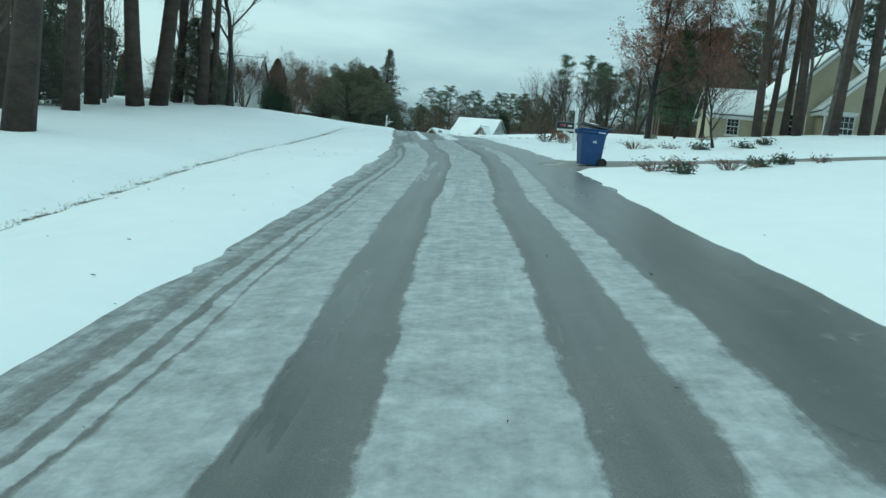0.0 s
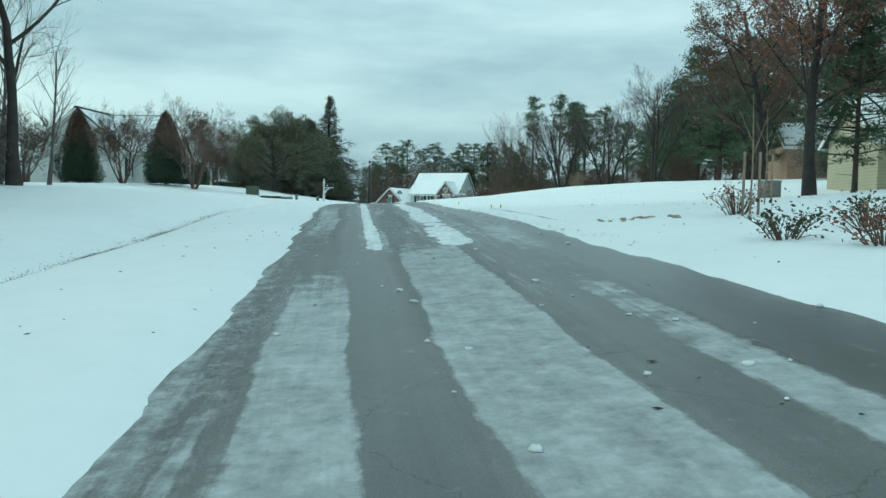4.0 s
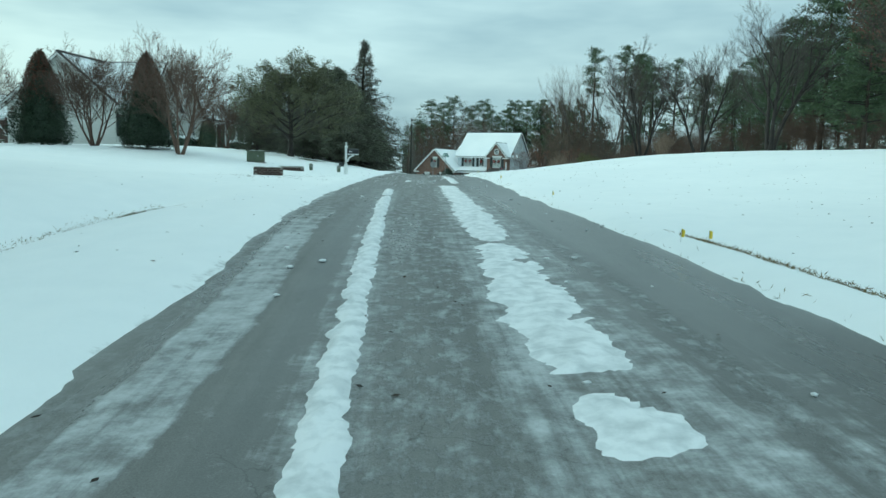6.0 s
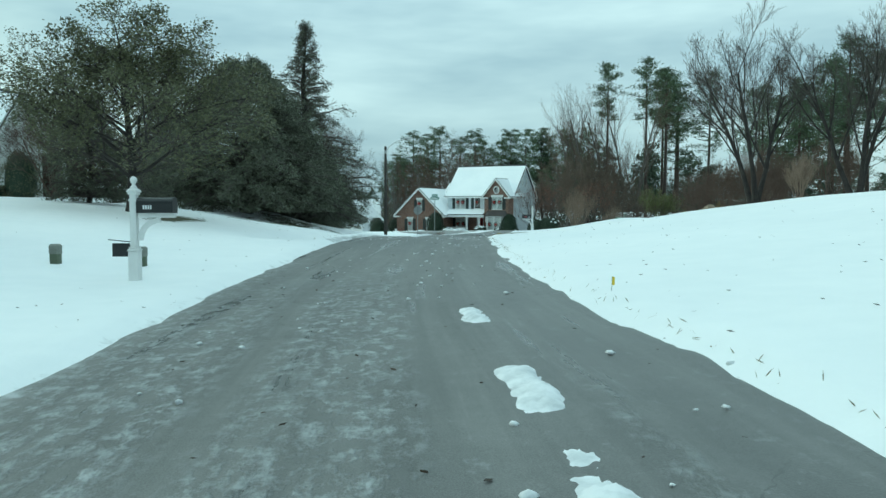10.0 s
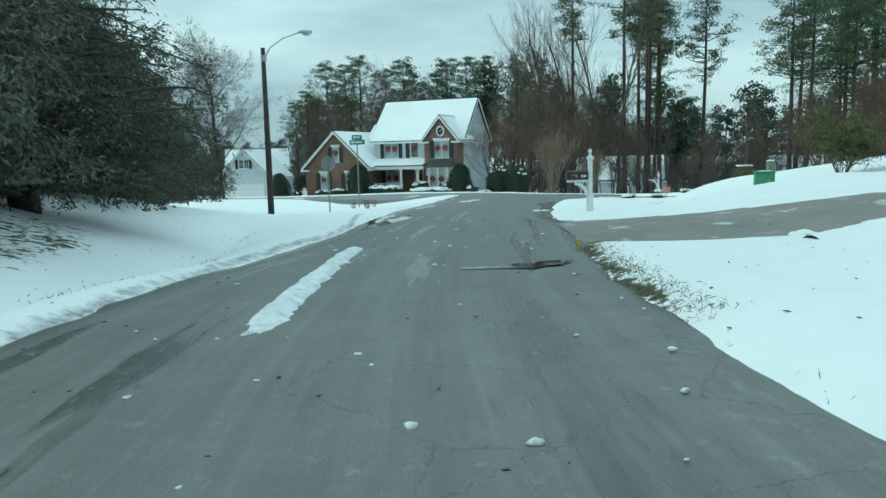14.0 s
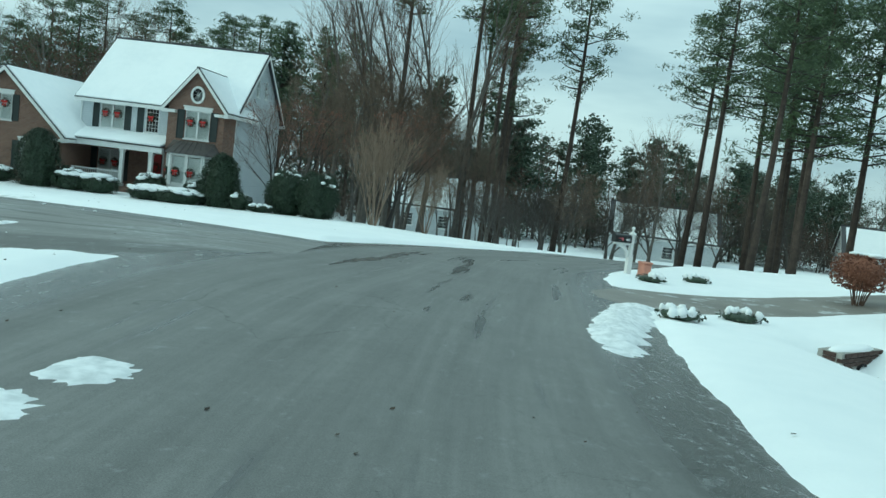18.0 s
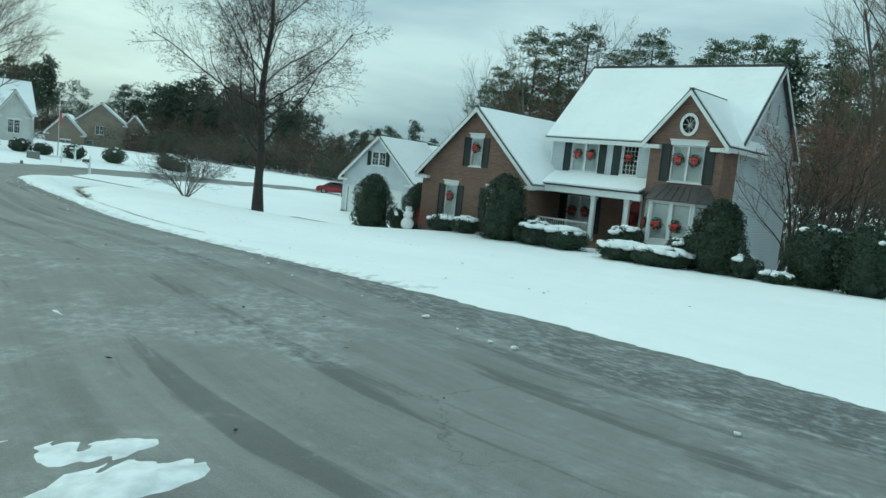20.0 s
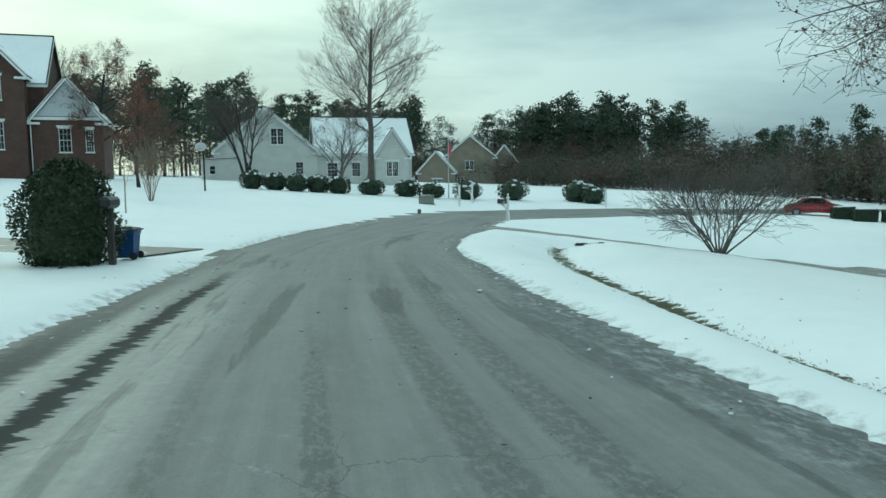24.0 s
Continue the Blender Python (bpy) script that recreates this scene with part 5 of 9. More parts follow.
def gable_roof(house, x0, x1, y0, y1, ze, zp, along_x=True, over=0.30, snow=0.07, bare=0.0, roof="roof_shingle", trim="white_paint"):
    """A gabled roof over a box; its ridge runs along x, or along y."""
    if along_x:
        k = (zp - ze) / ((y1 - y0) / 2)
        ym, o = (y0 + y1) / 2, over
        e = ze - k * o
        a, b = x0 - over, x1 + over
        slope(house, [(a, y0 - o, e), (b, y0 - o, e), (b, ym, zp), (a, ym, zp)], snow, bare=bare, roof=roof)
        slope(house, [(b, y1 + o, e), (a, y1 + o, e), (a, ym, zp), (b, ym, zp)], snow, bare=bare, roof=roof)
        g = Geo()
        for x in (a, b):
            board(g, (x, y0 - o, e), (x, ym, zp))
            board(g, (x, ym, zp), (x, y1 + o, e))
        board(g, (a, y0 - o, e + 0.02), (b, y0 - o, e + 0.02), 0.2, 0.06)
        board(g, (a, y1 + o, e + 0.02), (b, y1 + o, e + 0.02), 0.2, 0.06)
        g.box(a, y0 - o, e - 0.17, b, y0 + 0.02, e - 0.15)
    else:
        k = (zp - ze) / ((x1 - x0) / 2)
        xm, o = (x0 + x1) / 2, over
        e = ze - k * o
        a, b = y0 - over, y1
        slope(house, [(x0 - o, b, e), (x0 - o, a, e), (xm, a, zp), (xm, b, zp)], snow, bare=bare, roof=roof)
        slope(house, [(x1 + o, a, e), (x1 + o, b, e), (xm, b, zp), (xm, a, zp)], snow, bare=bare, roof=roof)
        g = Geo()
        board(g, (x0 - o, a, e + 0.03), (xm, a, zp + 0.03), 0.24)
        board(g, (xm, a, zp + 0.03), (x1 + o, a, e + 0.03), 0.24)
        board(g, (x0 - o, a, e + 0.02), (x0 - o, b, e + 0.02), 0.2, 0.06)
        board(g, (x1 + o, a, e + 0.02), (x1 + o, b, e + 0.02), 0.2, 0.06)
        for s, x in ((-1, x0), (1, x1)):
            g.box(min(x, x + s * o) - (0.0 if s > 0 else 0.0), a, e - 0.22, max(x, x + s * o), y0 + 0.02, e - 0.02)
            g.box(min(x - s * 0.55, x), a + 0.04, e - 0.20, max(x - s * 0.55, x), y0 + 0.01, e - 0.03)
    part("trim", g, trim, house)
    ridge = Geo()
    if along_x:
        ridge.box(x0 - over, (y0 + y1) / 2 - 0.17, zp + 0.02, x1 + over, (y0 + y1) / 2 + 0.14, zp + 0.17, 0.02)
    else:
        ridge.box((x0 + x1) / 2 - 0.09, y0 - over, zp + 0.02, (x0 + x1) / 2 + 0.09, y1, zp + 0.115)
    part("ridge_cap", ridge, roof, house)


def wreath(x, y, z, turn, r=0.26, bow=True, group="christmas wreaths"):
    """A green ring hung on a window, with a red bow."""
    m = Matrix.Translation((x, y, z)) @ Matrix.Rotation(turn, 4, "Z")
    root = thing("wreath", "round green wreath with a big red bow on a window", "wreath", m, group)
    rng = np.random.default_rng(int(abs(x * 31 + z * 17)) + 1)
    n = 260
    a, b = rng.uniform(0, 6.28, n), rng.uniform(0, 6.28, n)
    t = r * 0.28 * rng.uniform(0.6, 1.15, n)
    c = np.c_[(r * 0.78 + t * np.cos(b)) * np.cos(a), -0.05 + t * np.sin(b) * 0.7, (r * 0.78 + t * np.cos(b)) * np.sin(a)]
    v, q = leaf_quads(c, 0.085, rng, 0.5)
    part("ring", fast_mesh("ring", v, q, ["leaf_boxwood"]), None, root)
    if bow:
        g = Geo()
        for s in (-1, 1):
            g.blob(r * 0.36, r * 0.16, r * 0.25, s * r * 0.34, -0.12, r * 0.18, 5, 9, 0.2, s)
            g.put([(s * 0.02, -0.13, 0), (s * r * 0.28, -0.13, 0.02), (s * r * 0.46, -0.11, -r * 0.75), (s * r * 0.18, -0.11, -r * 0.78)], [(0, 1, 2, 3)])
        g.blob(r * 0.17, r * 0.14, r * 0.16, 0, -0.14, r * 0.12, 5, 8, 0.1, 3)
        part("bow", g, "red_ribbon", root, "large red ribbon bow")
    return root


def place_house(x, y, z, turn):
    return Matrix.Translation((x, y, z)) @ Matrix.Rotation(radians(turn), 4, "Z")


def downpipe(house, x, y, z0, z1):
    g = Geo().box(x - 0.04, y - 0.075, z0, x + 0.04, y - 0.01, z1, 0.012)
    g.box(x - 0.04, y - 0.20, z0 - 0.02, x + 0.04, y - 0.01, z0 + 0.06)
    part("downpipe", g, "white_paint", house)


def main_house():
    """Two storeys of grey siding with a brick gable bay, a brick wing and a columned porch, hung with wreaths."""
    G = -0.75
    turn = -27.0
    H = place_house(-1.35, 163.6, 0, turn) @ Matrix.Diagonal((0.97, 1.0, 0.98, 1.0))
    house = thing("house", "two-storey house of red brick and pale grey siding with snowy roofs", "house", H)
    # x along the front, y to the back; main body x 0.25..10.45, front wall y 0.35
    x0, x1, yf, yb, ze, zp = 0.25, 10.45, 0.35, 8.05, 5.0, 9.0
    wins = [(1.55, 3.05, 3.15, 4.55), (4.55, 3.05, 5.45, 4.55)]
    g = Geo(face(0, yf))
    porch_holes = [(1.6, -0.1, 3.2, 1.75), (4.9, -0.25, 6.0, 2.0)]
    wall(g, x0, x1, 2.35, ze, wins)
    for a, b, c in ((yf, yb, x1), (yb, yf, x0)):
        g.m = face(c, a, 90 if a == yf else -90)
        wall(g, 0, yb - yf, G - 0.9, ze, [(4.3, 6.2, 4.85, 7.35), (2.85, 6.2, 3.4, 7.35)] if a == yf else [], gable=((yb - yf) / 2, ze, zp))
    g.m = face(x1, yb, 180)
    wall(g, 0, x1 - x0, G - 0.9, ze)
    part("siding_wall", g, "siding_grey", house, uv=True)
    for w in wins[:1]:
        window(house, face(0, yf), *w, 2, 0.42, 0.28)
    window(house, face(0, yf), *wins[1], 1, 0.0, 0.28, (4, 3), blind=False)
    s = Geo(face(0, yf)).box(4.02, -0.05, 3.0, 4.46, -0.004, 4.6)
    part("shutter", s, "green_black_paint", house)
    for w in ((4.3, 6.2, 4.85, 7.35), (2.85, 6.2, 3.4, 7.35)):
        window(house, face(x1, yf, 90), *w, 1)
    # lower front behind the porch: brick
    g = Geo(face(0, yf))
    wall(g, x0, x1, G - 0.9, 2.35, porch_holes)
    part("brick_wall", g, "brick_red", house, uv=True)
    window(house, face(0, yf), *porch_holes[0], 2, 0.42, 0.0)
    # front door with side lights
    d = Geo(face(0, yf)).box(5.12, 0.06, -0.25, 5.80, 0.12, 1.78, 0.01)
    door = part("door", d, "red_door", house, "red front door")
    part("door_frame", Geo(face(0, yf)).box(4.92, 0.02, -0.25, 5.0, 0.12, 1.98).box(5.9, 0.02, -0.25, 5.98, 0.12, 1.98).box(5.0, 0.02, 1.90, 5.9, 0.12, 1.98).box(5.0, 0.03, 1.78, 5.9, 0.10, 1.83), "white_paint", door)
    part("pane", Geo(face(0, yf)).box(5.0, 0.08, -0.1, 5.11, 0.09, 1.76).box(5.81, 0.08, -0.1, 5.9, 0.09, 1.76).box(5.0, 0.08, 1.83, 5.9, 0.09, 1.90), "glass", door)
    part("handle", Geo(face(0, yf)).blob(0.03, 0.04, 0.05, 5.7, 0.03, 0.72, 5, 8, 0), "steel_post", door)
    gable_roof(house, x0, x1, yf, yb, ze, zp, True, 0.30)
    downpipe(house, x1 + 0.03, yf - 0.02, G + 0.1, ze - 0.35)
    downpipe(house, x0 + 0.05, yf, 2.45, ze - 0.35)
    # brick gable bay
    bx0, bx1, by, be, bp = 6.95, 10.48, -1.45, 4.95, 7.05
    bw = (8.05, 2.95, 9.6, 4.60)
    rx, rz = (bx0 + bx1) / 2, 5.55
    g = Geo(face(0, by))
    wall(g, bx0, bx1, G - 0.9, be, [bw, (rx - 0.36, rz - 0.42, rx + 0.36, rz + 0.42)], gable=(rx, be, bp - 0.05))
    g.m = face(bx1, by, 90)
    wall(g, 0, yf - by, G - 0.9, be)
    g.m = face(bx0, yf, -90)
    wall(g, 0, yf - by, G - 0.9, be)
    part("brick_wall", g, "brick_red", house, uv=True)
    window(house, face(0, by), *bw, 2, 0.44, 0.28)
    ring = Geo(face(rx, by))
    for k in range(24):
        a, b = 2 * math.pi * k / 24, 2 * math.pi * (k + 1) / 24
        ring.put([(0.30 * math.cos(a), -0.05, rz + 0.38 * math.sin(a)), (0.30 * math.cos(b), -0.05, rz + 0.38 * math.sin(b)), (0.44 * math.cos(b), -0.05, rz + 0.52 * math.sin(b)), (0.44 * math.cos(a), -0.05, rz + 0.52 * math.sin(a)),
                  (0.44 * math.cos(a), 0.0, rz + 0.52 * math.sin(a)), (0.44 * math.cos(b), 0.0, rz + 0.52 * math.sin(b))], [(0, 1, 2, 3), (3, 2, 5, 4)])
    for k in range(4):
        a = math.pi * k / 4
        ring.tube([(-0.32 * math.cos(a), 0.04, rz - 0.40 * math.sin(a)), (0.32 * math.cos(a), 0.04, rz + 0.40 * math.sin(a))], [0.016, 0.016], 4)
    ow = part("oval_window", ring, "white_paint", house, "white oval window with spokes")
    part("pane", Geo(face(rx, by)).box(-0.36, 0.07, rz - 0.42, 0.36, 0.08, rz + 0.42), "glass", ow)
    gable_roof(house, bx0, bx1, by, 3.2, be, bp, False, 0.30, 0.06)
    # bay window below, with its metal roof
    zb0, zb1, zb2 = -0.55, 2.05, 2.95
    out = [(bx0 + 0.15, by), (bx0 + 0.75, by - 0.75), (bx1 - 0.75, by - 0.75), (bx1 - 0.15, by)]
    g = Geo()
    g.plan(out, zb0 - 0.4, zb0 + 0.75)
    bay = part("bay_window", g, "white_paint", house, "white three-sided bay window")
    part("bay_head", Geo().plan(out, zb1 - 0.16, zb1), "white_paint", bay)
    lights = Geo()
    glass = Geo()
    for p, q in zip(out[:-1], out[1:]):
        dx, dy = q[0] - p[0], q[1] - p[1]
        L = math.hypot(dx, dy)
        fm = face(p[0], p[1], math.degrees(math.atan2(dy, dx)))
        lights.m = glass.m = fm
        n = 2 if L > 1.3 else 1
        for k in range(n + 1):
            xk = L * k / n
            lights.box(xk - 0.09, -0.02, zb0 + 0.7, xk + 0.09, 0.10, zb1 - 0.1)
        lights.box(0, 0.0, zb0 + 0.74, L, 0.10, zb0 + 0.86)
        lights.box(0, 0.01, (zb0 + zb1) / 2 + 0.25, L, 0.09, (zb0 + zb1) / 2 + 0.31)
        glass.box(0.05, 0.05, zb0 + 0.8, L - 0.05, 0.06, zb1 - 0.12)
    part("window_frame", lights, "white_paint", bay)
    part("pane", glass, "glass", bay)
    part("curtain", Geo().plan([(bx0 + 0.4, by - 0.1), (bx0 + 0.85, by - 0.62), (bx1 - 0.85, by - 0.62), (bx1 - 0.4, by - 0.1)], zb0 + 0.8, zb1 - 0.2), "curtain", bay)
    mr = Geo()
    e = [(bx0 - 0.05, by), (bx0 + 0.6, by - 0.95), (bx1 - 0.6, by - 0.95), (bx1 + 0.05, by)]
    t = [(bx0 + 0.45, by), (bx0 + 0.95, by - 0.12), (bx1 - 0.95, by - 0.12), (bx1 - 0.45, by)]
    for i in range(3):
        mr.put([(*e[i], zb1 + 0.02), (*e[i + 1], zb1 + 0.02), (*t[i + 1], zb2 - 0.15), (*t[i], zb2 - 0.15)], [(0, 1, 2, 3)])
    mr.put([(*q, zb1 + 0.02) for q in e] + [(*q, zb1 - 0.02) for q in e], [(0, 3, 2, 1), (4, 5, 6, 7), (0, 1, 5, 4), (1, 2, 6, 5), (2, 3, 7, 6)])
    for k in range(1, 6):
        xa, xb = e[1][0] + (e[2][0] - e[1][0]) * k / 6, t[1][0] + (t[2][0] - t[1][0]) * k / 6
        mr.tube([(xa, e[1][1], zb1 + 0.035), (xb, t[1][1], zb2 - 0.135)], [0.02, 0.02], 4)
    part("bay_roof", mr, "metal_roof", bay, "dark standing-seam metal roof")
    # porch
    px0, px1, py = 0.3, 6.95, -1.6
    slope(house, [(px0 - 0.3, py - 0.3, 2.2), (px1, py - 0.3, 2.2), (px1, yf, 2.85), (px0 - 0.3, yf, 2.85)], 0.08, name="porch_roof")
    part("porch_beam", Geo().box(px0 - 0.25, py - 0.25, 1.88, px1, py + 0.02, 2.19).box(px0 - 0.25, py - 0.25, 1.88, px0 - 0.02, yf, 2.19), "white_paint", house)
    part("porch_floor", Geo().box(px0 - 0.2, py - 0.15, G - 0.2, px1, yf, G + 0.42), "brick_red", house, uv=True)
    for x in (px0 - 0.08, 4.35, px1 - 0.75):
        part("column", Geo().box(x - 0.16, py - 0.12, G + 0.42, x + 0.16, py + 0.16, G + 0.60, 0.02).box(x - 0.12, py - 0.08, G + 0.60, x + 0.12, py + 0.12, 1.70, 0.02).box(x - 0.16, py - 0.12, 1.70, x + 0.16, py + 0.16, 1.88, 0.02), "white_paint", house)
    rail = Geo().box(px0 + 0.1, py - 0.02, G + 1.20, 4.2, py + 0.06, G + 1.28, 0.01).box(px0 + 0.1, py, G + 0.55, 4.2, py + 0.04, G + 0.60)
    rl = part("railing", rail, "white_paint", house)
    for k in range(28):
        x = px0 + 0.22 + k * 0.135
        part("baluster", Geo().box(x - 0.016, py + 0.004, G + 0.6, x + 0.016, py + 0.036, G + 1.2), "white_paint", rl)
    part("step", Geo().box(4.6, py - 0.55, G - 0.2, 6.1, py - 0.15, G + 0.25).box(4.6, py - 0.9, G - 0.2, 6.1, py - 0.55, G + 0.08), "brick_red", house, uv=True)
    # brick wing with its own gable
    wx0, wx1, wy, wb, we, wp = -6.35, 1.15, -2.6, 6.8, 2.35, 5.85
    wm = (wx0 + wx1) / 2
    holes = [(wm - 0.40, 2.75, wm + 0.40, 4.25), (wm - 1.95, -0.1, wm - 1.1, 1.6), (wm + 1.05, -0.1, wm + 1.9, 1.6)]
    g = Geo(face(0, wy))
    wall(g, wx0, wx1, G - 0.9, we, holes, gable=(wm, we, wp - 0.05))
    g.m = face(wx1, wy, 90)
    wall(g, 0, wb - wy, G - 0.9, we)
    g.m = face(wx0, wb, -90)
    wall(g, 0, wb - wy, G - 0.9, we)
    g.m = face(wx1, wb, 180)
    wall(g, 0, wx1 - wx0, G - 0.9, we, gable=(wm - wx0, we, wp - 0.05))
    part("brick_wall", g, "brick_red", house, uv=True)
    for h in holes:
        window(house, face(0, wy), *h, 1, 0.42, 0.28)
    gable_roof(house, wx0, wx1, wy, wb, we, wp, False, 0.34)
    gable_roof(house, -1.9, 0.2, 1.4, 9.0, 3.5, 6.75, True, 0.1)
    part("siding_wall", Geo(Matrix.Rotation(radians(90), 4, "Z")).prism([(1.5, 1.2), (8.9, 1.2), (8.9, 3.45), (5.2, 6.6), (1.5, 3.45)], 1.6, 1.8), "siding_grey", house, uv=True)
    # snow on the porch and ground line
    rot = radians(turn)

    def spot(x, y, z):
        return H @ Vector((x, y, z))

    for x, y, z in ((wm, wy, 3.75), (wm - 1.52, wy, 1.0), (1.95, yf, 3.95), (2.75, yf, 3.95), (4.98, yf, 3.95), (8.42, by, 3.95), (9.22, by, 3.95),
                    (2.0, yf, 0.95), (2.8, yf, 0.95), (8.12, by - 0.76, 0.95), (9.05, by - 0.76, 0.95)):
        p = spot(x, y - 0.03, z)
        wreath(p.x, p.y, p.z, rot, 0.27)
    for x, y, tt in ((bx1 - 0.45, by - 0.42, 51), (bx0 + 0.45, by - 0.42, -51)):
        p = spot(x, y, 0.95)
        wreath(p.x, p.y, p.z, rot + radians(tt), 0.24)
    p = spot(5.46, yf - 0.02, 0.95)
    wreath(p.x, p.y, p.z, rot, 0.30)
    return house, H


HOUSE, HOUSE_M = main_house()


def garage():
    """The white side garage behind the house."""
    G = -2.45
    H = place_house(-21.2, 185.2, 0, -13)
    ob = thing("garage", "white clapboard garage with a gabled snowy roof", "garage", H)
    w, d, e, p = 6.9, 8.0, 1.05, 4.5
    door = (0.55, G, 5.9, 0.0)
    win = (2.75, 2.05, 4.15, 3.2)
    g = Geo(face(0, 0))
    wall(g, 0, w, G, e, [door, win], gable=(w / 2, e, p - 0.05))
    g.m = face(w, 0, 90)
    wall(g, 0, d, G, e)
    g.m = face(0, d, -90)
    wall(g, 0, d, G, e)
    g.m = face(w, d, 180)
    wall(g, 0, w, G, e, gable=(w / 2, e, p - 0.05))
    part("wall", g, "siding_grey", ob, uv=True)
    part("brick_footing", Geo().box(-0.03, -0.03, G - 0.3, 0.55, 0.1, G + 0.35).box(5.9, -0.03, G - 0.3, w + 0.03, 0.1, G + 0.35), "brick_red", ob, uv=True)
    dg = Geo()
    for k in range(4):
        z = G + (0.0 - G) * k / 4
        dg.box(0.58, 0.08, z + 0.01, 5.87, 0.13, z + (0.0 - G) / 4 - 0.012, 0.008)
    gd = part("garage_door", dg, "white_paint", ob, "wide white panelled garage door")
    part("door_frame", Geo().box(0.43, -0.03, G, 0.55, 0.02, 0.12).box(5.9, -0.03, G, 6.02, 0.02, 0.12).box(0.55, -0.03, 0.0, 5.9, 0.02, 0.12), "white_paint", gd)
    window(ob, face(0, 0), *win, 2, 0.36, 0.0, (2, 2), blind=False)
    gable_roof(ob, 0, w, 0, d, e, p, False, 0.32)
    return ob


garage()


def plain_house(name, label, x, y, z, turn, w, d, storey, roof_h, wallmat, along_x=True, wins=(), side_wins=(), bare=0.0, snow=0.07, extra=None, trim="white_paint", shut=0.0, over=0.3):
    """A further house: four walls with their windows, gabled roof, trim; extra(house) adds its own forms."""
    H = place_house(x, y, z, turn)
    ob = thing(name, label, "house", H)
    g = Geo(face(0, 0))
    wall(g, 0, w, -0.6, storey, wins, gable=None if along_x else (w / 2, storey, storey + roof_h - 0.05))
    g.m = face(w, 0, 90)
    wall(g, 0, d, -0.6, storey, side_wins, gable=(d / 2, storey, storey + roof_h - 0.05) if along_x else None)
    g.m = face(0, d, -90)
    wall(g, 0, d, -0.6, storey, [], gable=(d / 2, storey, storey + roof_h - 0.05) if along_x else None)
    g.m = face(w, d, 180)
    wall(g, 0, w, -0.6, storey, gable=None if along_x else (w / 2, storey, storey + roof_h - 0.05))
    part("wall", g, wallmat, ob, uv=True)
    for v in wins:
        window(ob, face(0, 0), *v, 1 if v[2] - v[0] < 1.3 else 2, shut, 0.0, (2, 2), blind=False, trim=trim)
    for v in side_wins:
        window(ob, face(w, 0, 90), *v, 1 if v[2] - v[0] < 1.3 else 2, shut, 0.0, (2, 2), blind=False, trim=trim)
    gable_roof(ob, 0, w, 0, d, storey, storey + roof_h, along_x, over, snow, bare, trim=trim)
    if extra:
        extra(ob)
    return ob


def side_block(ob, x0, x1, y0, y1, storey, roof_h, mat, wins=(), along_x=False, base=-0.6, over=0.3, gablemat=None, snow=0.07, left_wins=()):
    """A lower wing of a house, in the house's own measure."""
    g = Geo(face(0, y0))
    wall(g, x0, x1, base, storey, wins, gable=None if along_x else ((x0 + x1) / 2, storey, storey + roof_h - 0.05))
    g.m = face(x1, y0, 90)
    wall(g, 0, y1 - y0, base, storey, gable=((y1 - y0) / 2, storey, storey + roof_h - 0.05) if along_x else None)
    g.m = face(x0, y1, -90)
    wall(g, 0, y1 - y0, base, storey, left_wins, gable=((y1 - y0) / 2, storey, storey + roof_h - 0.05) if along_x else None)
    part("wing_wall", g, mat, ob, uv=True)
    for v in wins:
        window(ob, face(0, y0), *v, 1 if v[2] - v[0] < 1.3 else 2, 0.0, 0.2, (3, 2), blind=False)
    gable_roof(ob, x0, x1, y0, y1, storey, storey + roof_h, along_x, over, snow)

# ---- the other houses ----
def left_house_extra(ob):
    side_block(ob, 1.5, 6.9, -1.6, 4, 3.1, 3.3, "siding_white", [(3.2, 0.6, 5.2, 2.4)])
    side_block(ob, 7.6, 11.5, -1.2, 4, 3.0, 2.4, "siding_white", [(9.0, 0.6, 10.4, 2.3)])
    # columned porch at the brick end
    slope(ob, [(11.4, -2.6, 2.45), (18.6, -2.6, 2.45), (18.6, 0.2, 3.0), (11.4, 0.2, 3.0)], 0.06, name="porch_roof")
    part("porch_beam", Geo().box(11.5, -2.5, 2.2, 18.5, -2.3, 2.44), "white_paint", ob)
    for k in range(4):
        x = 11.7 + 2.2 * k
        part("column", Geo().box(x - 0.1, -2.5, -0.5, x + 0.1, -2.3, 2.2, 0.015), "white_paint", ob)
    part("porch_floor", Geo().box(11.5, -2.6, -0.8, 18.5, 0, -0.1), "brick_red", ob, uv=True)
    part("brick_wall", Geo(face(0, -0.05)).box(11.5, 0, -0.5, 17.9, 0.03, 2.9), "brick_dark", ob, uv=True)


plain_house("house", "white-sided single-storey house with grey shingle gables behind conical evergreens", -24.9, 89.6, gz(-23, 97) + 0.1, 84, 18, 9, 3.0, 3.6, "siding_white",
            wins=[(0.4, 0.5, 1.3, 2.2), (7.0, 0.5, 7.8, 2.2)], extra=left_house_extra, snow=0.02, bare=0.25, shut=0.3)


def right_brick_extra(ob):
    side_block(ob, 5.6, 15, 1.2, 8, 3.0, 3.8, "brick_dark", along_x=True)
    downpipe(ob, 5.4, -0.02, -0.3, 2.7)
    side_block(ob, -2.4, 0.0, 0.6, 6, 2.6, 1.6, "brick_tan", along_x=True)


plain_house("house", "tan brick house with white trim and dark shutters on a rise", 28.2, 68.6, gz(29, 69) - 0.3, -12, 5.6, 8, 3.0, 3.7, "brick_tan", along_x=False,
            wins=[(3.2, 0.6, 4.5, 2.35), (1.0, 3.5, 1.7, 4.7)], extra=right_brick_extra, shut=0.35)


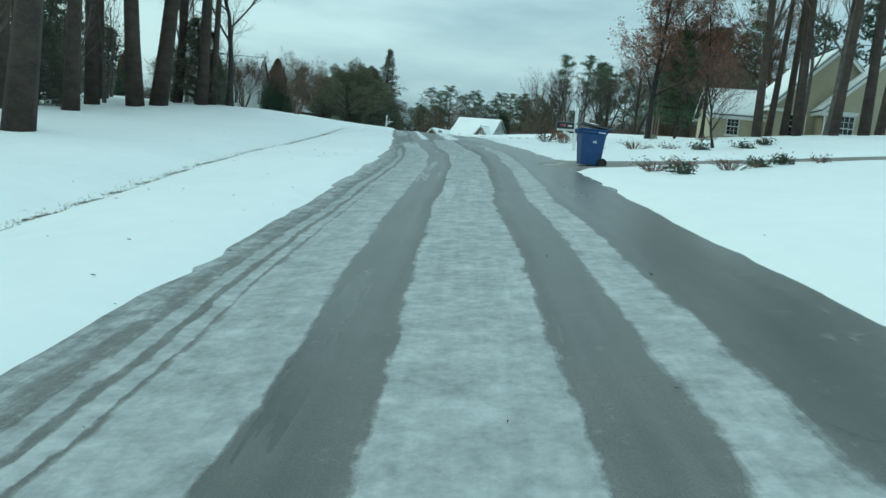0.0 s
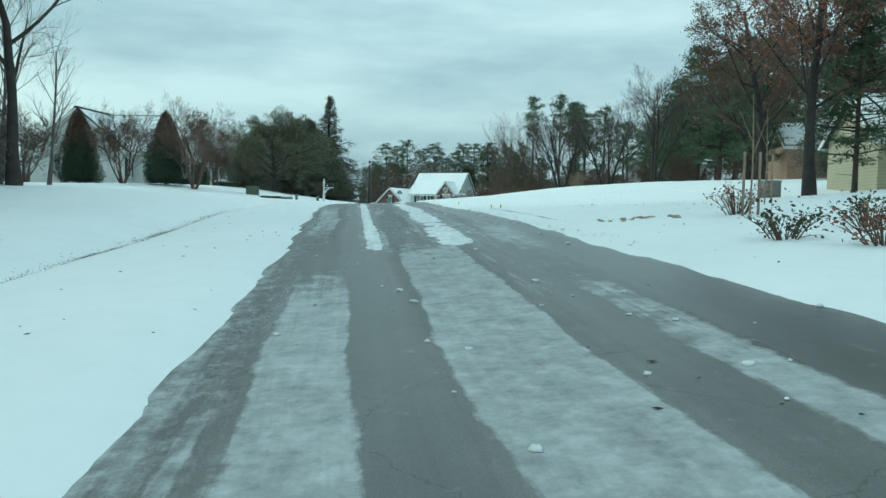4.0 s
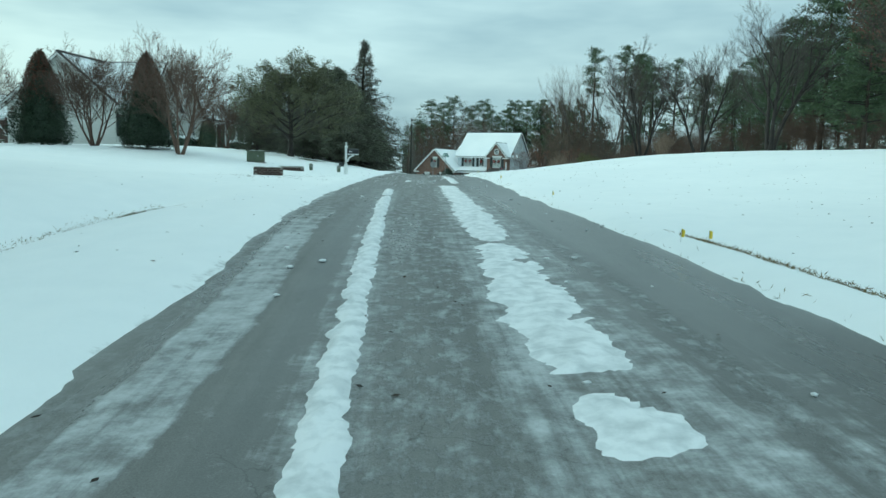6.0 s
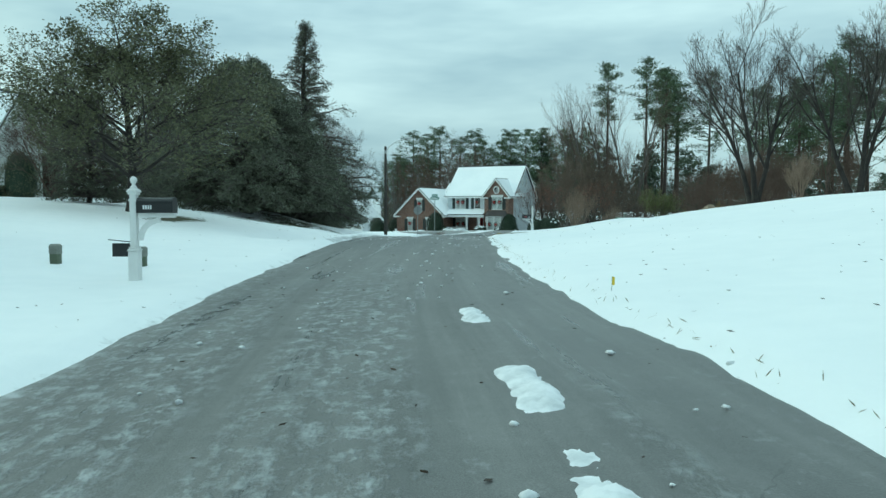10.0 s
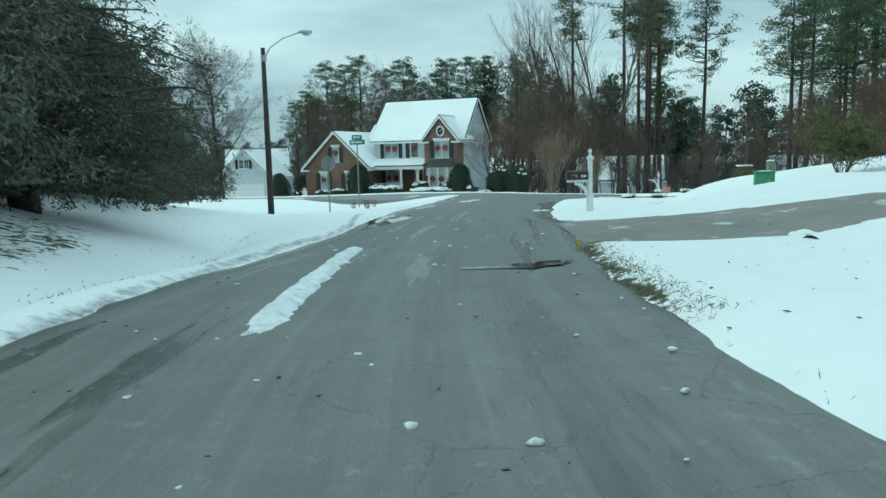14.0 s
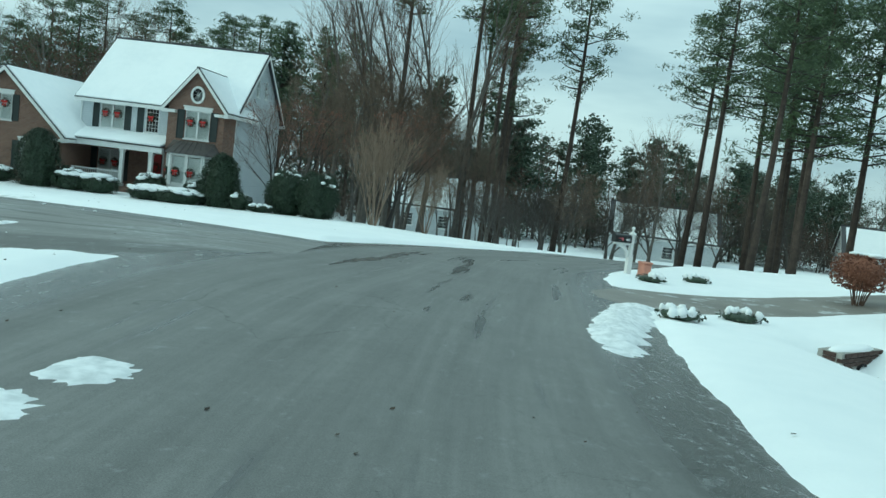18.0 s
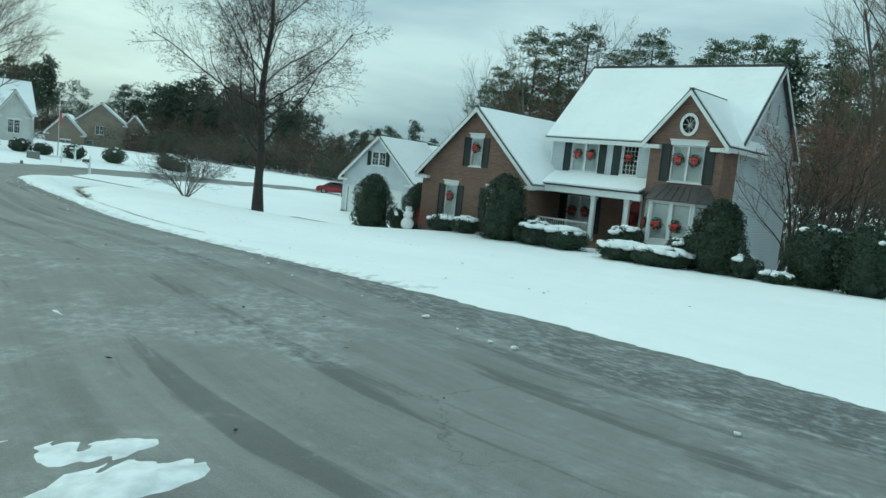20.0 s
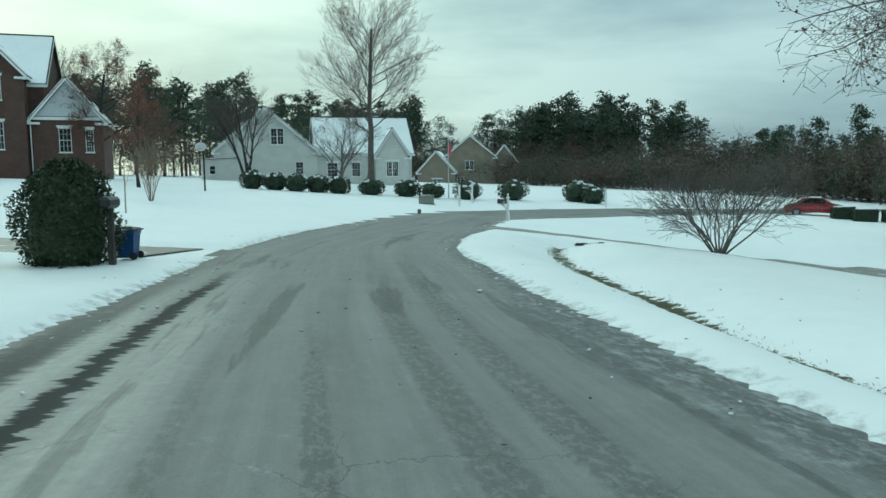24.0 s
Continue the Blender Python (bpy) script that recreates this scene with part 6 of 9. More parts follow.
def yellow_extra(ob):
    side_block(ob, -3.3, 0.0, 1.6, 6, 1.9, 1.7, "siding_yellow", [(-2.3, 0.5, -1.5, 1.6)], along_x=True)
    side_block(ob, 2.5, 9.5, -1.7, 1, 2.4, 3.4, "siding_yellow", [(3.3, 0.5, 4.2, 2.0)])
    downpipe(ob, 2.45, -1.75, -0.4, 2.2)


plain_house("house", "pale yellow house with steep snowy gables among bare trees", 22.3, 46.4, 2.75, -6, 6.9, 9, 2.6, 3.5, "siding_yellow", along_x=False,
            wins=[(1.0, 0.5, 2.0, 2.0)], extra=yellow_extra)


def brick_estate_extra(ob):
    # two-storey bay with its own gable, a wing with a grey gable, and the low gabled porch
    side_block(ob, 8.5, 12.9, -1.7, 4.5, 7.7, 2.4, "brick_dark", [(10.0, 5.6, 11.4, 7.4), (10.0, 1.9, 11.4, 4.0)])
    side_block(ob, 13.2, 18.2, -0.9, 7.0, 4.4, 3.0, "brick_dark", [(15.0, 1.7, 15.9, 3.6), (16.9, 1.7, 17.5, 3.5)])
    side_block(ob, 4.2, 8.0, -1.2, 4, 4.6, 2.4, "brick_dark", [(4.9, 1.5, 6.0, 3.6)])
    part("gable_panel", Geo().prism([(13.45, 4.5), (17.95, 4.5), (15.7, 7.15)], -0.96, -0.91), "siding_grey", ob, uv=True)
    part("cornice", Geo().box(13.0, -1.06, 4.2, 18.4, -0.86, 4.44, 0.02), "white_paint", ob)
    part("step", Geo().box(6.6, -3.0, -0.8, 8.3, -1.2, 0.5).box(6.6, -3.5, -0.8, 8.3, -3.0, 0.3).box(6.6, -4.0, -0.8, 8.3, -3.5, 0.1), "brick_red", ob, uv=True)
    part("door", Geo().box(6.75, -1.34, 0.5, 7.95, -1.22, 3.4, 0.02), "white_paint", ob, "white door surround")
    downpipe(ob, 13.1, -1.0, 0.0, 4.2)


plain_house("house", "large dark red brick house with several snowy gables", -84.5, 155.3, gz(-77, 160) + 0.2, 58, 14, 10, 7.2, 4.2, "brick_dark", along_x=True,
            wins=[(1.6, 5.4, 2.9, 7.0)], extra=brick_estate_extra)


def white_house_extra(ob):
    side_block(ob, 11.0, 22.0, 1.5, 11, 3.4, 4.2, "siding_white", [(12.2, 0.6, 13.4, 2.2), (15.0, 0.6, 16.0, 2.2), (17.0, 0.6, 18.0, 2.2)], along_x=True, snow=0.02)
    side_block(ob, 17.6, 21.4, 0.2, 4, 3.2, 2.8, "siding_white", [(18.8, 0.6, 20.2, 2.3)])
    slope(ob, [(-1.6, -0.1, 2.55), (2.4, -0.1, 2.75), (2.4, 7, 2.9), (-1.6, 7, 2.7)], 0.05, name="lean_to_roof")
    g = Geo(face(0, 0.1))
    wall(g, -1.4, 2.6, -0.6, 2.6, [(-0.6, 1.0, 0.9, 1.95)])
    g.m = face(-1.4, 7, -90)
    wall(g, 0, 6.9, -0.6, 2.6)
    part("lean_to_wall", g, "siding_white", ob, uv=True)
    window(ob, face(0, 0.1), -0.6, 1.0, 0.9, 1.95, 2, blind=False)


plain_house("house", "white clapboard house with a steep gable and dark green foundation shrubs", -86.0, 188.5, gz(-80, 192) - 0.1, 52, 11, 12, 3.6, 4.6, "siding_white", along_x=False,
            wins=[(6.0, 4.2, 7.4, 6.0), (3.2, 0.2, 3.9, 2.3), (8.6, 0.9, 9.5, 2.3)], extra=white_house_extra)


def tan_extra(ob):
    side_block(ob, -4.2, 1.8, -2.0, 6, 3.2, 3.2, "siding_tan", [(-1.9, 0.4, -0.3, 1.9)])
    side_block(ob, 7.6, 12, 0.5, 7, 4.6, 2.8, "siding_tan", [(9.2, 2.6, 10.4, 4.0)])


plain_house("house", "tan-sided house with snow-streaked gables far down the street", -93.5, 237.5, gz(-92, 240) - 1.2, 34, 8.4, 9, 5.6, 3.4, "siding_tan", along_x=False,
            wins=[(3.4, 3.4, 4.8, 4.9), (2.0, 0.6, 3.2, 2.2)], extra=tan_extra, snow=0.05, bare=0.3)
for x, y, tn, w, lab in ((-86, 268, 20, 10, "white house half hidden by far trees"), (27.3, 192.5, -19, 13, "grey house with a snowy roof seen through bare trees"),
                         (52.0, 185.5, -33, 12, "house with a snowy roof deep among the trees"), (84, 182, -40, 13, "snow-roofed house behind a row of pines")):
    plain_house("house", lab, x, y, float(base_z(x, y)) - 0.2, tn, w, 8, 3.2, 3.4, "siding_white" if x < 0 else "siding_grey", wins=[(2, 0.8, 3.2, 2.2), (6, 0.8, 7.2, 2.2)],
                side_wins=[(3.2, 0.8, 4.4, 2.2)], snow=0.03, bare=0.55)


def far_porch_extra(ob):
    slope(ob, [(-0.5, -3.0, 2.5), (9.5, -3.0, 2.5), (9.0, 0.2, 3.3), (0, 0.2, 3.3)], 0.07, name="porch_roof")
    for k in range(9):
        part("column", Geo().box(-0.2 + 1.15 * k, -2.8, -0.5, -0.05 + 1.15 * k, -2.65, 2.45), "white_paint", ob)


plain_house("house", "white house with a long columned porch beyond the drive", -25.5, 212.0, gz(-22, 214), 8, 10, 8, 4.2, 3.0, "siding_white", wins=[(2, 0.5, 3.2, 2.2), (6, 0.5, 7.2, 2.2)], extra=far_porch_extra)

# ---- near trees ----
# the large tree on the corner lawn, with last dead leaves
bare_tree("bare_tree", "large bare tree with a straight dark trunk and few leaves", 11, 14.5, 0.23, [(27, 0.20, 0.46, 0.98), (12, 0.15, 0.42, 0.85), (8, 0.15, 0.48, 0.75), (5, 0.15, 0.6, 0.7)], 0.022, 0.115,
          "bark_dark", "twig_grey", trunk=0.94, slim=0.60, leaves=(12000, 0.085, "leaf_brown", 0.22), m=here(-15.6, 159.4), sag=-0.9)
bare_tree("bare_tree", "tall rounded bare tree with a dense crown of fine upright twigs", 21, 17.0, 0.30, [(34, 0.34, 0.46, 1.05), (10, 0.22, 0.46, 0.6), (7, 0.2, 0.52, 0.55), (4, 0.15, 0.6, 0.5)], 0.06, 0.06,
          "bark_grey", "twig_brown", trunk=0.84, slim=0.5, m=here(-63.5, 189.5))
small_bare = bare_tree("bare_tree", "small spreading bare tree in front of a white house", 31, 8.0, 0.16, [(10, 0.18, 0.85, 0.8), (8, 0.2, 0.55, 0.6), (7, 0.2, 0.55, 0.6), (4, 0.2, 0.6, 0.6)], 0.04, 0.09, "bark_grey", "twig_grey", trunk=0.55, m=here(-61.0, 183.5))
again(small_bare, 23.5, 155.7, 70, 0.62, label="small bare tree on the snowy slope by the street")
for x, y, tn, sc in ((33.0, 166.0, 20, 0.8), (37.5, 163.5, 110, 0.85), (41.0, 168.0, 200, 1.0), (44.0, 163.0, 290, 0.95), (46.5, 170.0, 45, 1.05), (36.0, 172.0, 150, 0.9), (50.5, 166.0, 250, 1.0), (29.0, 163.0, 330, 0.6), (26.5, 161.0, 80, 0.55), (55.0, 162.0, 15, 1.0), (40.5, 176.0, 60, 1.1)):
    again(small_bare, x, y, tn, sc, label="grey bare tree on the slope before far houses")
# two multi-limbed bare trees on the rise
twin = bare_tree("bare_tree", "bare tree with several rising limbs on the snowy rise", 41, 10.2, 0.15, [(9, 0.30, 0.62, 0.52), (8, 0.25, 0.52, 0.5), (6, 0.2, 0.55, 0.52), (4, 0.2, 0.6, 0.55)], 0.06, 0.07, "bark_dark", "twig_grey", stems=3, lean=0.34, trunk=0.66, m=here(16.57, 100.45))
again(twin, 21.16, 98.95, 130, 0.98, label="bare tree with several dark limbs beside tall pines")
again(twin, 22.6, 87.4, 220, 1.05, label="bare tree with several dark limbs before green pines")
again(twin, 27.0, 76.0, 40, 0.95, label="bare tree beside green pines on the rise")
# brown-leaved oaks
oak = bare_tree("oak_tree", "oak tree still full of dead brown leaves", 51, 11.5, 0.24, [(16, 0.22, 0.46, 0.98), (8, 0.25, 0.52, 0.7), (6, 0.2, 0.55, 0.6), (3, 0.2, 0.6, 0.6)], 0.03, 0.07, "bark_dark", "twig_brown", trunk=0.9, leaves=(20000, 0.10, "leaf_brown", 0.22), m=here(21.8, 64.5))
rusty = bare_tree("rust_leaved_tree", "tall airy tree with thin rust-coloured leaves", 53, 10.5, 0.15, [(22, 0.18, 0.38, 0.8), (8, 0.2, 0.52, 0.65), (6, 0.2, 0.58, 0.6)], 0.04, 0.07, "bark_dark", "twig_brown", trunk=0.92, leaves=(15000, 0.095, "leaf_rust", 0.20), m=here(14.3, 43.6, 0, 1.05), slim=0.75)
again(rusty, 17.6, 44.6, 200, 0.78, label="thin tree with rust-coloured leaves beside the yellow house")
again(rusty, -60.5, 165.5, 60, 0.62, label="tree with dead brown leaves beside a brick house")
again(oak, -75.0, 170.0, 10, 0.85, label="tree with dead brown leaves behind a brick house")
again(twin, -86.0, 172.0, 200, 1.15, label="bare grey tree behind a brick house")
again(twin, -77.0, 186.0, 80, 1.0, label="pale bare tree behind a white house")
again(oak, 29.0, 66.0, 330, 1.0, label="oak tree with dead brown leaves beside a brick house")
rust = bare_tree("small_tree", "small tree with thin rust-red leaves beside the house wall", 61, 5.4, 0.07, [(9, 0.15, 0.62, 0.6), (6, 0.2, 0.6, 0.6), (4, 0.2, 0.6, 0.6)], 0.06, 0.08, "bark_dark", "twig_brown", stems=2, lean=0.15, trunk=0.8, leaves=(2600, 0.065, "leaf_rust", 0.2), m=here(9.6, 156.2))
again(rust, 12.4, 161.0, 90, 1.15)
again(rust, 17.6, 158.6, 10, 1.25, label="thin tree with brownish-red leaves beyond the house")
again(rust, 11.95, 23.85, 200, 0.52, label="young thin tree with pinkish-red leaves in a snowy bed")
# evergreens on the west bank
bare_tree("evergreen_tree", "broad evergreen tree with fine olive-green leaves and a dark trunk", 71, 5.8, 0.16, [(26, 0.22, 0.84, 1.12), (10, 0.25, 0.42, 0.8), (7, 0.2, 0.5, 0.7), (4, 0.15, 0.6, 0.6)], 0.02, 0.09, "bark_dark", "twig_grey", trunk=0.84, leaves=(52000, 0.085, "leaf_evergreen_light", 0.20), m=here(-10.5, 84.9, 0, 1.12, 0.0, 0.83), sag=-0.2)
mass = spray_tree("evergreen_tree", "dense dark evergreen tree leafy down to the bank", 72, 8.0, 0.28, 5.0, 0.10, "leaf_evergreen", 260, 22, 24, 0.12, droop=0.42, m=here(-10.2, 97.6))
spray_tree("evergreen_tree", "dark evergreen tree drawn up to a thin spire", 73, 11.7, 0.28, 4.5, 0.07, "leaf_evergreen", 250, 19, 20, 0.115, spire=0.48, airy=0.78, droop=0.35, m=here(-8.3, 103.2))
again(mass, -11.6, 110.5, 130, 0.98)
again(mass, -12.0, 118.2, 250, 0.95)
bare_tree("evergreen_tree", "evergreen tree with small olive leaves beside the side street", 74, 11.0, 0.26, [(18, 0.32, 0.50, 0.95), (9, 0.2, 0.5, 0.7), (6, 0.2, 0.55, 0.65), (4, 0.15, 0.6, 0.6)], 0.03, 0.08, "bark_dark", "twig_grey", trunk=0.85, leaves=(30000, 0.10, "leaf_evergreen_light", 0.28), m=here(-31.5, 140.5))
under = spray_tree("evergreen_tree", "dark evergreen undergrowth tree among tall trunks", 75, 5.6, 0.12, 2.3, 0.08, "leaf_evergreen", 120, 14, 15, 0.11, droop=0.45, m=here(-14.0, 47.6))
again(under, -18.5, 37.5, 60, 0.8)
again(under, -17.0, 104.0, 160, 1.1, label="dark evergreen shrub tree on the bank")
again(under, 24.5, 60.0, 100, 1.0, label="green shrub tree beside the brick house")
again(under, -14.0, 89.0, 30, 0.75, label="dark evergreen shrub beside the house")
# conical evergreens with browned tops
c = cone_tree("conical_evergreen", "tall conical evergreen with a browned top", 81, 5.1, 1.68, 20000, 0.10, "leaf_boxwood", here(-16.1, 75.0), power=0.62, brown=0.42, group="conical evergreens")
again(c, -22.9, 76.4, 90, 1.04)
again(c, -30.0, 72.0, 200, 0.9)
# crape myrtles: pale bare vase shapes
myrtle = bare_tree("crape_myrtle", "bare crape myrtle with many pale upright stems", 91, 5.0, 0.045, [(7, 0.35, 0.62, 0.38), (6, 0.25, 0.6, 0.42), (5, 0.2, 0.6, 0.45)], 0.07, 0.05, "bark_myrtle", "bark_myrtle", stems=9, lean=0.30, trunk=0.78, m=here(15.4, 153.8), group="crape myrtles")
spread_myrtle = bare_tree("crape_myrtle", "spreading bare crape myrtle with reddish stems and fine twigs", 92, 5.9, 0.065, [(7, 0.26, 0.70, 0.62), (7, 0.2, 0.6, 0.6), (6, 0.2, 0.6, 0.6), (4, 0.2, 0.6, 0.6)], 0.03, 0.08, "twig_brown", "twig_brown", stems=6, lean=0.52, trunk=0.62, leaves=(700, 0.05, "leaf_brown", 0.4), m=here(-13.4, 72.9), group="crape myrtles")
again(spread_myrtle, -19.4, 75.6, 140, 0.95)
again(spread_myrtle, -25.6, 74.0, 260, 0.9)
again(spread_myrtle, -17.8, 93.5, 300, 0.72)
again(spread_myrtle, -16.8, 97.5, 10, 0.65)
again(myrtle, 17.67, 97.6, 10, 0.42)
again(myrtle, 21.0, 160.5, 30, 0.8)
again(myrtle, 27.5, 127.0, 70, 0.55)
again(myrtle, -49.5, 160.0, 70, 0.5)
# loose growth on the rise beyond the drive
bare_tree("shrub_tree", "loose arching yellow-green shrub on the snowy rise", 103, 3.2, 0.03, [(7, 0.22, 0.60, 0.55), (6, 0.2, 0.62, 0.6), (5, 0.2, 0.6, 0.6)], 0.03, 0.09, "bark_grey", "twig_brown", stems=12, lean=0.6, trunk=0.66, leaves=(9000, 0.10, "leaf_yellow_green", 0.1), m=here(12.94, 106.2, 0, 0.62))
brush = bare_tree("brush", "tall brown winter brush at the edge of the wood", 104, 4.0, 0.03, [(7, 0.22, 0.60, 0.55), (7, 0.2, 0.62, 0.6), (6, 0.2, 0.6, 0.6)], 0.03, 0.09, "twig_brown", "twig_brown", stems=10, lean=0.5, trunk=0.7, m=here(19.4, 113.5), group="brown brush")
for x, y, tn, sc in ((21.8, 112.4, 40, 1.1), (23.5, 115.5, 120, 1.2), (18.6, 116.5, 200, 0.95), (25.5, 110.5, 300, 1.15), (24.5, 119.0, 70, 1.1), (24.8, 97.5, 10, 0.8), (27.2, 94.0, 150, 0.9), (30.0, 96.0, 250, 0.9), (26.0, 90.0, 330, 0.75), (29.0, 87.0, 60, 0.8)):
    again(brush, x, y, tn, sc)
# the bare shrub on the corner lawn
bare_tree("bare_shrub", "wide bare shrub of fine arching twigs on the snowy lawn", 101, 4.3, 0.032, [(6, 0.22, 0.60, 0.55), (6, 0.2, 0.62, 0.6), (5, 0.2, 0.6, 0.6)], 0.02, 0.09, "bark_grey", "bark_grey", stems=13, lean=0.75, trunk=0.62, m=here(-23.5, 164.9))

# ---- pines ----
P1 = pine("pine_tree", "tall loblolly pine with a bare trunk and a high open crown", 201, 21.0, 0.55, 4.0, tufts=120, per=40, m=here(36.6, 170.6, tall=1.22), group="tall pines")
P2 = pine("pine_tree", "tall loblolly pine with a bare trunk and a high open crown", 202, 20.0, 0.50, 4.3, tufts=136, per=40, m=here(34.6, 180.2, tall=1.25), group="tall pines")
P3 = pine("pine_tree", "tall loblolly pine with a bare trunk and a high open crown", 203, 18.0, 0.40, 4.8, tufts=168, per=40, m=here(39.5, 146.6), group="tall pines")
sparse = pine("pine_tree", "very tall thin pine with a sparse crown far above the ground", 206, 21.0, 0.68, 2.7, tufts=84, per=40, m=here(30.9, 171.8, tall=1.22), group="tall pines")
P4 = pine("pine_tree", "full green pine with branches low on the trunk", 204, 13.0, 0.16, 3.6, tufts=230, per=44, m=here(28.0, 92.0), group="green pines on the rise")
ring = random.Random(5)
for x, y, s in ((35.4, 180.0, 1.2), (41.0, 150.0, 1.0), (45.3, 147.9, 1.05), (47.0, 146.0, 0.98), (43.5, 143.0, 1.0), (50.0, 143.0, 1.05), (37.0, 152.0, 0.92), (52.0, 150.0, 1.08), (47.5, 139.0, 1.0), (56.0, 145.0, 1.1),
                (33.8, 144.0, 0.88), (42.0, 160.0, 1.0), (48.5, 157.0, 1.05), (55.0, 136.0, 1.0), (39.0, 139.5, 0.85), (46.0, 153.0, 0.95), (53.5, 141.0, 1.0), (58.0, 150.0, 1.0), (44.5, 156.0, 0.9), (51.0, 147.0, 1.05), (60.0, 140.0, 1.05), (49.0, 134.0, 0.9), (62.0, 147.0, 1.0)):
    again(sparse if x < 37 and y > 165 else (P1, P2, P3)[ring.randrange(3)], x, y, ring.uniform(0, 360), s * ring.uniform(0.92, 1.08))
for x, y, s, tall in ((-9.94, 21.8, 1.75, 0.66), (-15.7, 35.5, 1.5, 0.74), (-17.4, 40.9, 1.5, 0.72), (-15.3, 41.7, 1.75, 0.64), (-14.5, 43.0, 1.8, 0.62), (-15.0, 47.1, 1.15, 0.9), (-12.9, 45.6, 1.45, 0.72), (-12.6, 46.7, 0.85, 1.1),
                       (-20.0, 47.0, 1.0, 1.0), (-22.5, 40.0, 1.15, 1.0), (-25.0, 46.0, 1.0, 1.0), (-17.5, 33.0, 1.2, 0.9), (-27.0, 36.0, 1.0, 1.0), (-21.0, 34.5, 1.1, 1.0), (-19.0, 44.0, 0.9, 1.1)):
    again((P1, P2)[ring.randrange(2)], x, y, ring.uniform(0, 360), s, tall, label="tall pine trunk at the edge of the wood")
for x, y, s in ((17.4, 35.2, 0.8), (19.4, 35.5, 0.75), (19.9, 36.8, 0.85), (20.5, 34.2, 0.8), (22.0, 34.5, 0.9), (24.0, 37.0, 0.8), (20.5, 42.0, 0.75), (21.6, 42.6, 0.85), (32.0, 44.0, 0.9), (24.2, 42.8, 0.9)):
    again((P1, P2)[ring.randrange(2)], x, y, ring.uniform(0, 360), s, label="tall pine trunk beside the yellow house")
again(P4, 15.9, 44.0, 40, 0.48, label="young soft green pine beside a rust-leaved tree")
for x, y, s in ((31.0, 88.0, 1.0), (33.5, 97.0, 1.05), (29.0, 100.0, 0.9), (36.0, 90.0, 1.1), (26.5, 82.5, 0.75), (25.0, 71.0, 0.7), (38.0, 104.0, 1.0), (31.0, 109.0, 0.85)):
    again(P4, x, y, ring.uniform(0, 360), s)
for x, y, s, a in ((32.4, 176.9, 1.1, 20), (29.0, 174.4, 1.12, 140), (33.6, 183.0, 1.15, 75), (24.2, 181.0, 1.15, 310)):
    again(sparse, x, y, a, s, 1.2)
for x, y, s in ((-8.5, 203.0, 1.0), (-5.0, 200.0, 0.97), (-3.2, 206.0, 1.02), (3.2, 202.0, 1.03), (5.6, 206.0, 1.05), (8.6, 203.0, 1.05), (11.0, 207.0, 1.08), (13.5, 201.0, 1.05), (17.0, 206.0, 1.1), (0.5, 209.0, 0.95), (21.0, 201.0, 1.15), (25.5, 205.0, 1.2),
                (-13.5, 206.0, 0.72), (-11.0, 200.0, 0.78)):
    again((P1, P2, P3)[ring.randrange(3)], x, y, ring.uniform(0, 360), s, label="tall dark pine in the wood behind the house")
forked = bare_tree("bare_tree", "dark leafless tree with a forked trunk at the wood's edge", 111, 12.5, 0.20, [(8, 0.35, 0.62, 0.6), (6, 0.25, 0.6, 0.6), (5, 0.2, 0.6, 0.55), (4, 0.2, 0.6, 0.5)], 0.02, 0.08, "bark_dark", "twig_grey", trunk=0.75, m=here(-11.7, 47.4))
tall_bare = bare_tree("bare_tree", "tall slender bare tree behind the house", 121, 16.0, 0.17, [(15, 0.32, 0.36, 0.55), (7, 0.25, 0.55, 0.5), (6, 0.2, 0.6, 0.5)], 0.07, 0.06, "bark_grey", "twig_brown", trunk=0.92, m=here(22.0, 170.0), group="slender bare trees")
for x, y, s in ((18.5, 168.0, 1.15), (19.8, 174.0, 1.3), (26.5, 169.0, 1.3), (23.0, 178.0, 1.35), (25.2, 174.0, 1.35), (17.0, 175.0, 1.2), (-21.0, 44.0, 0.8), (-16.5, 50.0, 0.75), (-24, 52, 0.85), (-19.5, 60.2, 0.7),
                (18.5, 38.0, 0.7), (21.0, 36.0, 0.75), (23.5, 45.0, 0.8), (-6.0, 184.0, 0.9), (-2.0, 187.0, 1.0), (4.0, 185.0, 0.9), (-11.0, 190.0, 0.85), (40.5, 164.0, 0.6), (44.0, 163.0, 0.55), (32.0, 150.5, 0.5), (34.5, 156.0, 0.5)):
    again(tall_bare, x, y, ring.uniform(0, 360), s)
haze = bare_tree("bare_tree", "rounded bare tree with a dense haze of fine tan-brown twigs", 131, 10.0, 0.11, [(20, 0.22, 0.44, 0.85), (9, 0.2, 0.5, 0.62), (8, 0.2, 0.55, 0.6), (4, 0.2, 0.6, 0.6)], 0.05, 0.07, "bark_grey", "twig_tan", trunk=0.88, slim=0.6, m=here(16.6, 164.0), group="hazy bare trees")
for x, y, s in ((19.4, 163.4, 0.85), (21.4, 167.4, 1.05), (24.2, 163.8, 0.8), (17.8, 169.6, 1.2), (13.4, 167.8, 1.1), (27.4, 165.4, 0.7), (23.0, 171.6, 1.15), (32.0, 160.5, 0.6), (38.5, 161.0, 0.65), (47.5, 164.5, 0.75), (53.0, 164.0, 0.8)):
    again(haze, x, y, ring.uniform(0, 360), s)


# ---- far woods, one mass of stuff ----
def quads_of(g):
    f = np.array([q for q in g.f if len(q) == 4])
    return np.array(g.v), f


